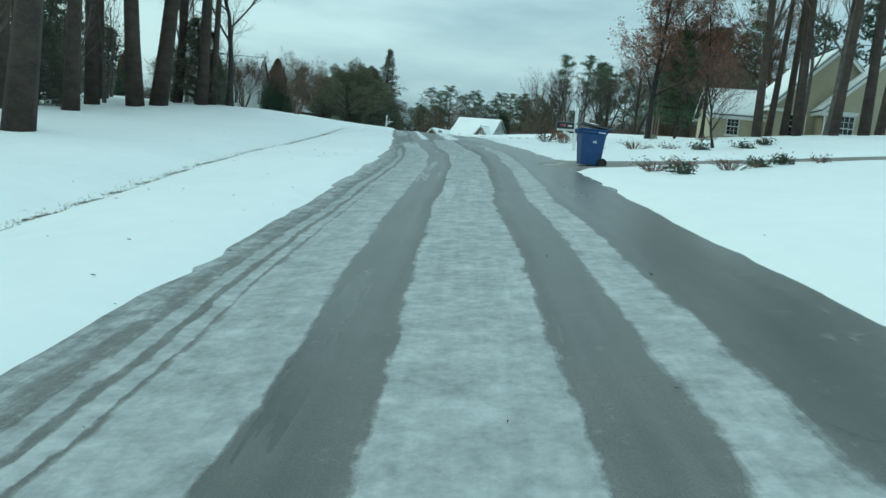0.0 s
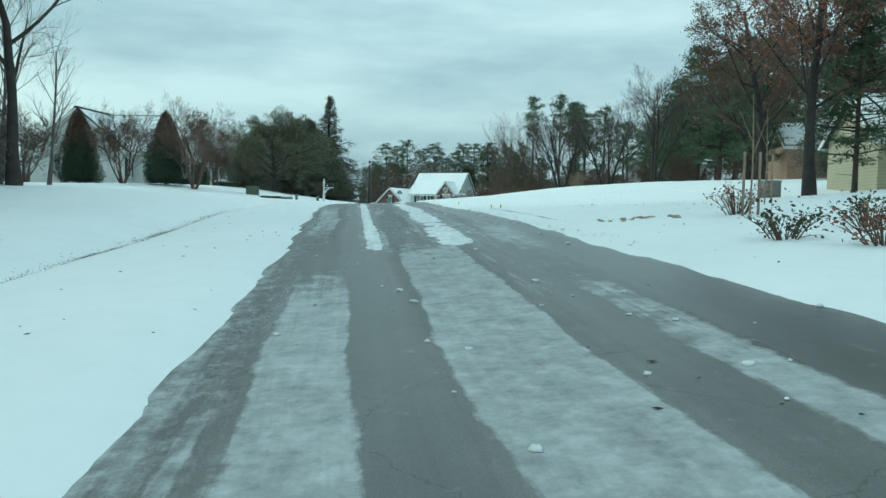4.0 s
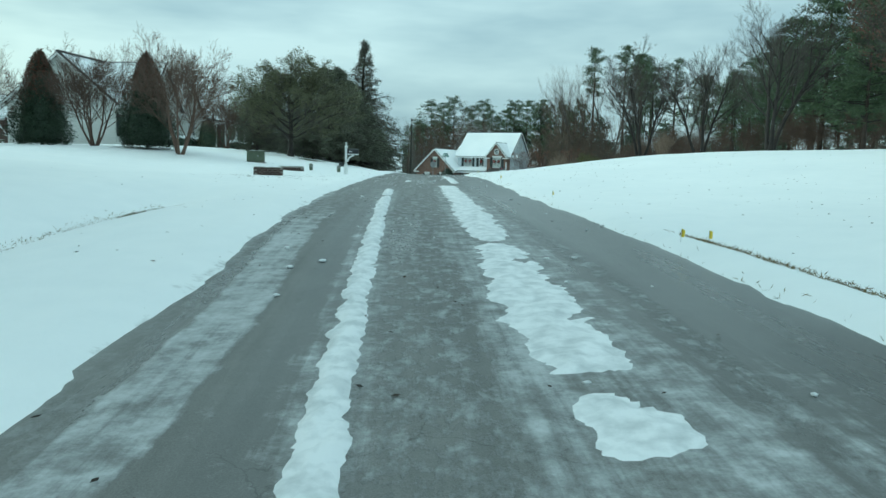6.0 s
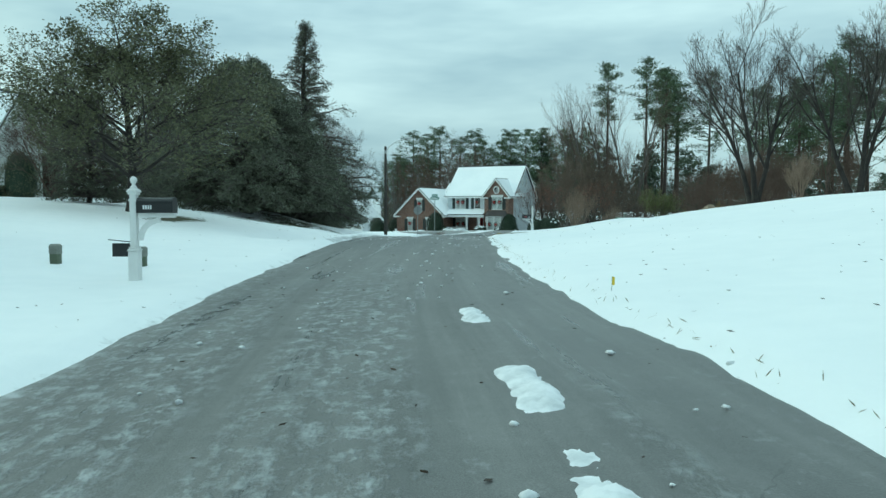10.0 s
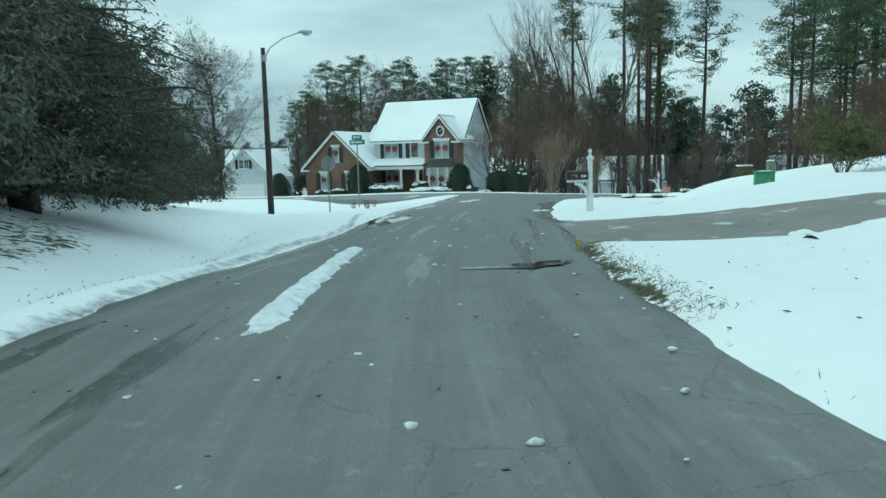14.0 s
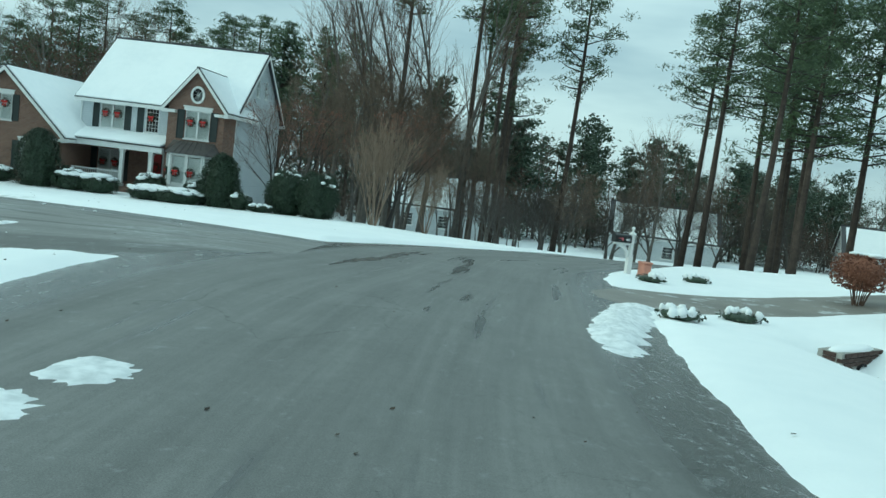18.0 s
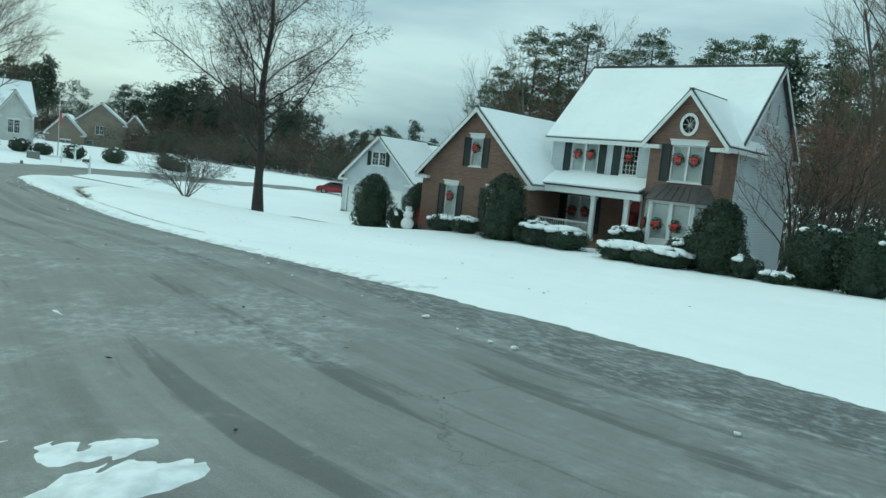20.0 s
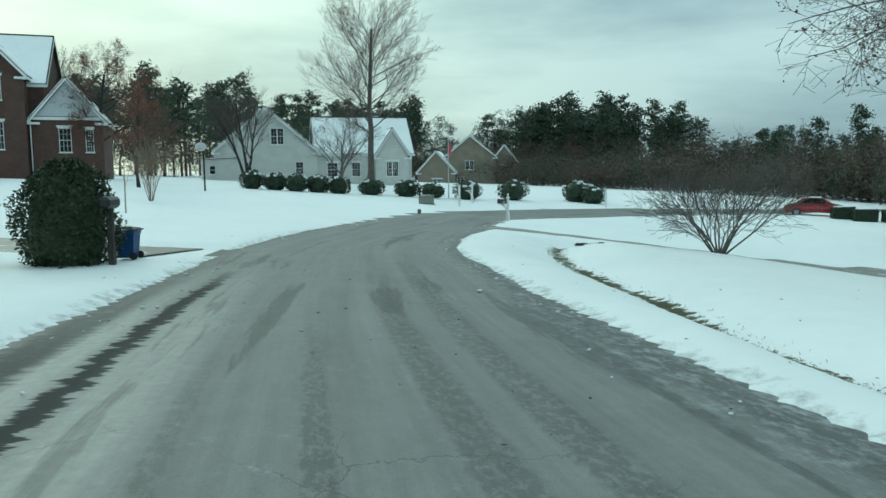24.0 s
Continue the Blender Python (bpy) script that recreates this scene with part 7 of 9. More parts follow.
def far_woods():
    rng = np.random.default_rng(77)
    kits = []
    for s in range(4):
        g, fine, v, q = pine_arrays(300 + s, 18, 0.40, 3.6, 84, 15, 1.25, 0, 0.42)
        gv, gf = quads_of(g)
        fv, ff = quads_of(fine)
        kits.append([(gv, gf, 0), (fv, ff, 0), (v, q, 1)])
    for s in range(4):
        w = Wood(400 + s)
        w.grow((0, 0, -0.2), (0, 0, 1), 13.5, 0.20, [(11, 0.3, 0.40, 0.55), (6, 0.25, 0.55, 0.6), (3, 0.2, 0.7, 0.6)], 0.07, 0.06)
        (t0, r0_), (t1, r1_), (t2, r2_), (t3, r3_) = w.levels
        kit = [(*heap([bars(t0[:, ::2], r0_[:, ::2], 5), bars(t1[:, (0, 3, 7)], r1_[:, (0, 3, 7)], 3)]), 2), (*heap([bars(t2[:, (0, 4)], r2_[:, (0, 4)], 3), bars(t3[:, (0, 2)], r3_[:, (0, 2)], 3)]), 3)]
        if s % 2:
            tips = w.tips()
            c = tips[rng.integers(0, len(tips), 260)] + rng.normal(0, 0.35, (260, 3))
            lv, lq = leaf_quads(c, 0.30, rng, 0.5)
            kit.append((lv, lq, 4))
        kits.append(kit)
    spots = []

    def belt(n, x0, y0, x1, y1, deep, pines, lo=0.8, hi=1.15):
        for _ in range(n):
            t, o = rng.uniform(), rng.uniform(0, 1)
            nx, ny = -(y1 - y0), (x1 - x0)
            L = math.hypot(nx, ny)
            spots.append((x0 + (x1 - x0) * t + nx / L * deep * o, y0 + (y1 - y0) * t + ny / L * deep * o, rng.uniform(lo, hi), rng.uniform() < pines))

    belt(34, -12, 208, 16, 205, 20, 0.4, 0.75, 0.95)
    belt(44, 14, 206, 46, 199, 36, 0.35, 0.85, 1.2)
    belt(26, -11, 194, 4, 190, 6, 0.0, 0.72, 0.92)
    belt(30, 24, 160, 44, 178, 10, 0.0, 0.22, 0.42)
    belt(60, 40, 200, 112, 178, 14, 0.1, 0.4, 0.65)
    belt(50, -100, 250, -22, 238, 12, 0.0, 0.35, 0.6)
    belt(26, 33, 54, 40, 12, 10, 0.0, 0.3, 0.5)
    belt(26, -25, 60, -24, 0, 10, 0.0, 0.3, 0.5)
    belt(30, 60, 150, 62, 90, 10, 0.1, 0.35, 0.6)
    belt(70, 40, 200, 112, 178, 50, 0.45, 0.7, 0.95)
    belt(60, 60, 150, 90, 95, 40, 0.6)
    belt(44, 45, 118, 50, 60, 30, 0.6, 0.7, 1.0)
    belt(26, 40, 60, 42, 0, 30, 0.5, 0.7, 0.95)
    belt(60, -30, 62, -28, -10, -40, 0.6)
    belt(46, -45, 118, -45, 66, -30, 0.6, 0.6, 0.9)
    belt(74, -70, 262, -20, 246, 45, 0.35, 0.42, 0.62)
    belt(46, -104, 262, -72, 256, 30, 0.85, 0.68, 0.86)
    belt(60, -118, 190, -104, 262, 40, 0.85, 0.70, 0.90)
    belt(56, -112, 150, -114, 195, 30, 0.4, 0.6, 0.8)
    belt(36, -34, 236, 4, 212, 25, 0.15, 0.35, 0.55)
    belt(36, -60, 100, -104, 150, 40, 0.5, 0.6, 0.9)
    V, Q, MI, n = [], [], [], 0
    zz = base_z(np.array([s[0] for s in spots]), np.array([s[1] for s in spots]))
    for (x, y, s, is_pine), z in zip(spots, zz):
        kit = kits[rng.integers(0, 4) + (0 if is_pine else 4)]
        a = rng.uniform(0, 6.28)
        ca, sa = math.cos(a) * s, math.sin(a) * s
        R = np.array([[ca, -sa, 0], [sa, ca, 0], [0, 0, s * rng.uniform(0.9, 1.1)]])
        for v, q, m in kit:
            V.append(v @ R.T + (x, y, z))
            Q.append(q + n)
            MI.append(np.full(len(q), m))
            n += len(v)
    ob = new("far_woods", fast_mesh("far_woods", np.vstack(V), np.vstack(Q), ["bark_pine", "needles_far", "bark_grey", "twig_brown", "leaf_brown"], np.concatenate(MI)))
    tagged(ob, "distant winter woods of dark pines and bare brown trees", "woods", kind="stuff")
    # a thick wall of undergrowth and young trees closes the woods below the crowns
    th = []
    for x0, y0, x1, y1, n, h, deep in ((-10, 199, 22, 196, 80, 6, 6), (26, 212, 112, 186, 320, 8, 7), (64, 152, 68, 90, 110, 7, 6), (46, 118, 50, 60, 100, 6, 6), (-104, 262, -20, 248, 330, 9.0, 7), (-100, 246, -20, 236, 260, 5.5, 4), (-116, 150, -110, 260, 170, 8, 6), (-36, 238, 6, 212, 120, 8, 6),
                                       (-33, 62, -32, 0, 100, 5, 6), (42, 58, 44, 5, 50, 2.6, 6), (-49, 120, -48, 66, 80, 6, 5), (-20, 248, 10, 214, 60, 7, 5), (-106, 268, -74, 260, 90, 14.5, 5), (-10, 212, 46, 207, 70, 13.0, 5), (-118, 160, -108, 262, 110, 12.5, 6), (30, 216, 112, 192, 110, 13, 6), (-62, 96, -108, 150, 90, 6, 5)):
        t = rng.uniform(0, 1, n)
        cx, cy = x0 + (x1 - x0) * t + rng.normal(0, deep * 0.5, n), y0 + (y1 - y0) * t + rng.normal(0, deep * 0.5, n)
        cz = base_z(cx, cy)
        green = rng.uniform(size=n) < (0.7 if h > 12 else 0.33)
        for X, Y, Z, gr in zip(cx, cy, cz, green):
            hh, rr = h * rng.uniform(0.6, 1.0), rng.uniform(1.6, 3.2)
            if gr and h > 12:
                # a young pine: rounded tufts of needles up a tapering crown
                n_t = 15
                up = rng.uniform(0.25, 1.0, n_t)
                wide = 2.6 * (1.12 - up) ** 0.6
                a = rng.uniform(0, 6.28, n_t)
                tuft = np.c_[X + wide * np.cos(a) * rng.uniform(0.2, 1, n_t), Y + wide * np.sin(a) * rng.uniform(0.2, 1, n_t), Z + hh * up]
                d = rng.normal(0, 1, (n_t * 48, 3))
                d *= (rng.uniform(0, 1, n_t * 48) ** 0.4 / np.linalg.norm(d, axis=1))[:, None]
                p = np.repeat(tuft, 48, axis=0) + d * np.repeat(rng.uniform(0.8, 1.5, n_t), 48)[:, None] * (1, 1, 0.62)
            else:
                hh = min(hh, 9.0)
                d = rng.normal(0, 1, (300, 3))
                d *= (rng.uniform(0, 1, 300) ** 0.45 / np.linalg.norm(d, axis=1))[:, None]
                p = d * (rr, rr, hh * 0.5) + (X, Y, Z + hh * 0.48)
            p[:, 2] = np.maximum(p[:, 2], Z + 0.1)
            th.append((p, gr))
    for gr, nm, mt, lab in ((False, "thicket", "thicket_brown", "dense brown winter thicket below the woods"), (True, "evergreen_thicket", "needles_far", "dark green young evergreens crowding the woods")):
        pts = np.vstack([p for p, g_ in th if g_ == gr])
        v, q = leaf_quads(pts, 0.46 if gr else 0.60, rng, 0.24 if gr else 0.12, -0.5)
        tagged(new(nm, fast_mesh(nm, v, q, [mt])), lab, "thicket", kind="stuff")


far_woods()



# ---- things along the street ----
def rail_bars(root, x0, z0, y, widths, h, mat="mark_white", name="number_bar", gap=0.012):
    """A row of plain bars standing for lettering, on a face that looks to -y."""
    x = x0
    for w in widths:
        part(name, Geo().box(x, y - 0.004, z0, x + w, y, z0 + h), mat, root)
        x += w + gap


def mailbox(x, y, d, h=1.6, label="white mailbox post with a black mailbox and small red flag", fancy=True, turn=0.0, lean=0.0, side_sign=False, seat=0.0):
    """A mailbox on a square post with sleeve, cap and ball; the box reaches to +x or -x by d."""
    m = Matrix.Translation((x, y, gz(x, y) - (0.0 if fancy else 0.2))) @ Matrix.Rotation(radians(turn), 4, "Z") @ Matrix.Rotation(radians(lean), 4, "Y")
    root = thing("mailbox", label, "mailbox", m, "mailboxes")
    top = h - (0.26 if fancy else 0.0)
    post = part("post", Geo().box(-0.05, -0.05, -0.25, 0.05, 0.05, top, 0.006), "white_paint", root)
    if fancy:
        part("sleeve", Geo().box(-0.075, -0.075, -0.2, 0.075, 0.075, 0.44, 0.008).box(-0.085, -0.085, 0.44, 0.085, 0.085, 0.47, 0.01).box(-0.068, -0.068, 0.47, 0.068, 0.068, 0.50, 0.006), "white_paint", post)
        part("collar", Geo().box(-0.062, -0.062, top - 0.16, 0.062, 0.062, top - 0.13, 0.006), "white_paint", post)
        part("cap", Geo().box(-0.07, -0.07, top - 0.06, 0.07, 0.07, top - 0.03, 0.008).box(-0.085, -0.085, top - 0.03, 0.085, 0.085, top, 0.012).put(
            [(-0.08, -0.08, top), (0.08, -0.08, top), (0.08, 0.08, top), (-0.08, 0.08, top), (0, 0, top + 0.07)], [(0, 1, 4), (1, 2, 4), (2, 3, 4), (3, 0, 4)]), "white_paint", post)
        part("finial", Geo().lathe([(0.05, top + 0.03), (0.05, top + 0.06), (0.028, top + 0.075), (0.026, top + 0.10), (0.036, top + 0.115), (0.047, top + 0.135), (0.051, top + 0.158), (0.045, top + 0.185), (0.027, top + 0.204), (0.006, top + 0.212)], 12), "white_paint", post, smooth=True)
    else:
        part("cap", Geo().put([(-0.05, -0.05, top), (0.05, -0.05, top), (0.05, 0.05, top), (-0.05, 0.05, top), (0, 0, top + 0.05)], [(0, 1, 4), (1, 2, 4), (2, 3, 4), (3, 0, 4)]), "white_paint", post)
    z0 = seat or h * (0.63 if fancy else 0.58)
    a, b = (0.055, 0.62) if d > 0 else (-0.62, -0.055)
    arm = part("arm", Geo().box(min(a, b) + 0.02, -0.045, z0 - 0.07, max(a, b), 0.045, z0 - 0.012, 0.004), "white_paint", root)
    n = 10
    arc = [(d * (0.05 + 0.34 * (1 - math.sin(math.pi / 2 * k / n))), z0 - 0.07 - 0.34 * (1 - math.cos(math.pi / 2 * k / n))) for k in range(n + 1)]
    poly = arc + [(d * (0.40 - 0.27 * math.sin(math.pi / 2 * k / n)), z0 - 0.41 + 0.27 * math.cos(math.pi / 2 * k / n)) for k in range(n, -1, -1)]
    curve = Geo().prism(poly if d > 0 else poly[::-1], -0.02, 0.02)
    part("brace", curve, "white_paint", arm)
    # box: arched section drawn out along x
    w, hs = 0.095, 0.145
    prof = [(-w, 0), (w, 0), (w, hs)] + [(w * math.cos(math.pi * k / 10), hs + 0.085 * math.sin(math.pi * k / 10)) for k in range(1, 10)] + [(-w, hs)]
    xa, xb = (0.07, 0.60) if d > 0 else (-0.60, -0.07)
    def arch(x0, x1, grow=0.0):
        p = [(px * (1 + grow), pz * (1 + grow) - grow * 0.06) for px, pz in prof]
        k = len(p)
        v = [(x0, py, z0 + pz) for py, pz in p] + [(x1, py, z0 + pz) for py, pz in p]
        return Geo().put(v, [tuple(range(k - 1, -1, -1)), tuple(range(k, 2 * k))] + [(i, (i + 1) % k, k + (i + 1) % k, k + i) for i in range(k)])
    box = part("box", arch(xa, xb), "black_paint", root, "black metal mailbox body")
    part("door", arch(xb - 0.004 if d > 0 else xa - 0.016, xb + 0.016 if d > 0 else xa + 0.004, 0.05), "black_paint", box)
    num = xa + 0.10 if d > 0 else xb - 0.19
    if fancy or d < 0:
        rail_bars(box, num, z0 + 0.055, -w - 0.001, (0.024, 0.026, 0.024, 0.022), 0.06)
    if d < 0:
        part("flag", Geo().box(xa + 0.09, -w - 0.014, z0 + 0.10, xa + 0.25, -w - 0.004, z0 + 0.125).box(xa + 0.20, -w - 0.015, z0 + 0.05, xa + 0.25, -w - 0.005, z0 + 0.13), "flag_red", box, "faded red metal flag")
        part("flag_pivot", Geo().lathe([(0.014, 0), (0.014, 0.012)], 8).put([], []), "steel_post", box, m=Matrix.Translation((xa + 0.11, -w - 0.002, z0 + 0.04)) @ Matrix.Rotation(radians(90), 4, "X"))
    if side_sign:
        part("sign_arm", Geo().tube([(-0.05, 0, h * 0.36), (-0.40, 0, h * 0.38)], [0.008, 0.008], 6), "black_paint", root)
        part("hanging_sign", Geo().box(-0.34, -0.006, h * 0.36 - 0.22, -0.06, 0.006, h * 0.36 - 0.02, 0.002), "black_paint", root, "small dark hanging garden sign")
    return root


mailbox(7.42, 23.65, -1, 1.52, "plain white mailbox post leaning slightly with a black mailbox", False, lean=-1.5)
mailbox(-4.22, 70.58, 1, 1.6, "white turned mailbox post with black box beside the street", side_sign=True)
mailbox(4.98, 104.25, -1, 1.66, seat=0.85)
mailbox(16.55, 130.26, -1, 1.4)
mailbox(-37.6, 173.5, -1, 1.55)
mailbox(-47.6, 183.7, -1, 1.5)


def wheeled_bin(x, y, turn, blue=True, scale=1.0):
    m = here(x, y, turn, scale)
    root = thing("wheeled_bin", "blue plastic wheeled bin with a black lid standing ajar" if blue else "small dark blue wheeled bin beside a hedge", "bin", m)
    def taper(z0, z1, a, b, c, d):
        return [(-a, -b, z0), (a, -b, z0), (a, b, z0), (-a, b, z0), (-c, -d, z1), (c, -d, z1), (c, d, z1), (-c, d, z1)], [(3, 2, 1, 0), (4, 5, 6, 7), (0, 1, 5, 4), (1, 2, 6, 5), (2, 3, 7, 6), (3, 0, 4, 7)]
    body = part("body", Geo().put(*taper(0.06, 0.80, 0.24, 0.22, 0.30, 0.28)), "bin_blue", root)
    part("rim", Geo().box(-0.33, -0.31, 0.80, 0.33, 0.31, 0.90, 0.02).box(-0.35, -0.33, 0.885, 0.35, 0.33, 0.925, 0.012), "bin_blue", body)
    for k in range(5):
        part("grip_rib", Geo().box(-0.375, -0.24 + 0.11 * k, 0.80, -0.325, -0.20 + 0.11 * k, 0.90, 0.008), "bin_blue", body)
    part("handle", Geo().tube([(0.33, -0.25, 0.90), (0.42, -0.25, 0.95), (0.42, 0.25, 0.95), (0.33, 0.25, 0.90)], [0.018] * 4, 7), "bin_blue", body)
    lid = part("lid", Geo().put([(-0.37, -0.33, 1.02), (0.35, -0.33, 0.935), (0.35, 0.33, 0.935), (-0.37, 0.33, 1.02), (-0.32, -0.27, 1.07), (0.31, -0.27, 0.985), (0.31, 0.27, 0.985), (-0.32, 0.27, 1.07)],
                               [(3, 2, 1, 0), (4, 5, 6, 7), (0, 1, 5, 4), (1, 2, 6, 5), (2, 3, 7, 6), (3, 0, 4, 7)]), "bin_black", root)
    part("snow_cap", Geo().blob(0.22, 0.2, 0.03, -0.06, 0, 1.04, 5, 10, 0.3, 2), "snow", lid, smooth=True)
    for s in (-1, 1):
        w = Geo(Matrix.Translation((0.27, s * 0.27, 0.12)) @ Matrix.Rotation(radians(90), 4, "X"))
        wheel = part("wheel", w.lathe([(0.10, -0.03), (0.12, -0.02), (0.12, 0.02), (0.10, 0.03)], 16), "rubber", root)
        w = Geo(Matrix.Translation((0.27, s * 0.27, 0.12)) @ Matrix.Rotation(radians(90), 4, "X"))
        part("hub", w.lathe([(0.05, -0.035), (0.05, 0.035)], 10), "bin_black", wheel)
    if blue:
        # plain emblem and lettering bars on the side
        for k in range(6):
            a = k * math.pi / 3
            part("emblem_petal", Geo().box(0.04 + 0.035 * math.cos(a) - 0.014, -0.268, 0.66 + 0.035 * math.sin(a) - 0.014, 0.04 + 0.035 * math.cos(a) + 0.014, -0.258, 0.66 + 0.035 * math.sin(a) + 0.014, 0.004), "mark_white", body)
        rail_bars(body, 0.10, 0.83, -0.3105, (0.05, 0.03, 0.07), 0.022)
        rail_bars(body, 0.0, 0.59, -0.262, (0.035, 0.045), 0.02)
    return root


wheeled_bin(7.16, 18.6, 4, True, 1.06)
wheeled_bin(-28.75, 147.6, 40, False, 0.6)


def street_lamp(x, y):
    root = thing("street_lamp", "dark wooden street lamp pole with a grey arm and lantern head", "street lamp", here(x, y))
    part("pole", Geo().tube([(0, 0, -0.4), (0.01, 0, 3.0), (0, 0, 7.3)], [0.14, 0.125, 0.09], 12), "pole_wood", root, smooth=True)
    part("arm", Geo().tube([(0.05, 0, 6.85), (0.30, 0, 7.30), (0.85, 0, 7.68), (1.55, 0, 7.92)], [0.032, 0.03, 0.028, 0.026], 8), "lamp_metal", root, smooth=True)
    part("bracket", Geo().box(-0.10, -0.10, 6.72, 0.13, 0.10, 6.98, 0.02), "lamp_metal", root)
    head = part("lamp_head", Geo().blob(0.34, 0.15, 0.10, 1.84, 0, 7.95, 6, 12, 0.03, 1), "lamp_metal", root, smooth=True)
    part("lens", Geo().blob(0.20, 0.12, 0.09, 1.90, 0, 7.87, 6, 10, 0.0, 1), "lamp_glass", head, smooth=True)


street_lamp(-5.2, 119.16)


def street_signs():
    root = thing("street_sign", "two crossed green street name blades on a thin steel post", "street sign", here(-1.43, 123.05))
    part("post", Geo().tube([(0, 0, -0.3), (0, 0, 3.05)], [0.032, 0.032], 8), "steel_post", root)
    for z, turn, w in ((3.08, -38, 0.95), (3.32, 52, 0.75)):
        m = Matrix.Rotation(radians(turn), 4, "Z")
        b = part("name_blade", Geo(m).box(-w / 2, -0.006, z, w / 2, 0.006, z + 0.22, 0.003), "sign_green", root)
        x = -w / 2 + 0.08
        for k, l in enumerate((0.22, 0.30, 0.12) if w > 0.9 else (0.28, 0.16)):
            part("lettering_bar", Geo(m).box(x, -0.0095, z + 0.07, x + l, -0.0065, z + 0.16), "mark_white", b)
            x += l + 0.05
    part("bracket", Geo().box(-0.03, -0.03, 3.03, 0.03, 0.03, 3.34, 0.005), "steel_post", root)
    stop = thing("stop_sign", "back of a grey metal eight-sided stop sign on a steel post", "stop sign", here(-2.8, 121.8, -15))
    part("post", Geo().box(-0.03, -0.018, -0.3, 0.03, 0.018, 2.65, 0.004), "steel_post", stop)
    r = 0.38
    plate = part("plate", Geo().prism([(r * math.cos(math.pi / 8 + k * math.pi / 4), 2.28 + r * math.sin(math.pi / 8 + k * math.pi / 4)) for k in range(8)], 0.02, 0.024), "sign_back", stop)
    for z in (2.08, 2.48):
        part("bolt", Geo().box(-0.012, -0.026, z - 0.012, 0.012, -0.018, z + 0.012, 0.003), "steel_post", plate)


street_signs()


def cabinet(name, label, x, y, turn, w, d, h, mat, pad=True, ridge=True, cat="utility box"):
    root = thing(name, label, cat, here(x, y, turn, sink=0.06))
    if pad:
        part("pad", Geo().box(-w / 2 - 0.08, -d / 2 - 0.08, -0.15, w / 2 + 0.08, d / 2 + 0.08, 0.07, 0.012), "concrete", root)
    part("body", Geo().box(-w / 2, -d / 2, 0.07, w / 2, d / 2, h - 0.05, 0.015), mat, root)
    part("lid", Geo().box(-w / 2 - 0.02, -d / 2 - 0.02, h - 0.05, w / 2 + 0.02, d / 2 + 0.02, h, 0.014), mat, root)
    if ridge:
        part("door", Geo().box(-w / 2 + 0.05, -d / 2 - 0.012, 0.12, w / 2 - 0.05, -d / 2 - 0.001, h - 0.09, 0.005), mat, root)
        part("latch", Geo().box(w * 0.12, -d / 2 - 0.03, h * 0.5, w * 0.12 + 0.05, -d / 2 - 0.013, h * 0.5 + 0.10, 0.006), "steel_post", root)
    part("snow_cap", Geo().blob(w * 0.40, d * 0.38, 0.016, 0, 0, h, 5, 12, 0.35, w * 7), "snow", root, smooth=True)
    return root


cabinet("transformer", "bright green metal transformer box with a thin white marker post", 10.55, 106.1, -20, 0.50, 0.48, 0.66, "utility_bright_green", cat="transformer")
mk = thing("marker_post", "square pale olive post with a snowy cap beside a transformer", "post", here(10.95, 106.5))
part("post", Geo().box(-0.10, -0.10, -0.2, 0.10, 0.10, 0.86, 0.02), "utility_grey", mk)
part("snow_cap", Geo().blob(0.11, 0.11, 0.03, 0, 0, 0.86, 5, 10, 0.3, 2), "snow", mk, smooth=True)
cabinet("transformer", "large olive-green metal transformer box on the snowy bank", -9.7, 74.0, 12, 0.9, 0.7, 0.66, "utility_green", cat="transformer")
cabinet("pedestal", "square green utility pedestal standing in the snow", 15.7, 49.4, 10, 0.62, 0.55, 0.72, "utility_grey", ridge=False)
cabinet("utility_box", "low green-grey utility box beside the street", -47.5, 178.5, 40, 1.0, 0.7, 0.65, "utility_grey")
for x, y, h in ((-6.3, 72.2, 0.36), (-4.9, 72.4, 0.36), (-42.0, 171.4, 0.3)):
    p_ = thing("cable_pedestal", "small round-topped grey-green cable pedestal in the snow", "pedestal", here(x, y, sink=0.05), "cable pedestals")
    part("body", Geo().box(-0.08, -0.07, 0, 0.08, 0.07, h, 0.02), "utility_green", p_)
    part("hood", Geo().box(-0.09, -0.08, h * 0.55, 0.09, 0.08, h + 0.03, 0.03), "utility_grey", p_)


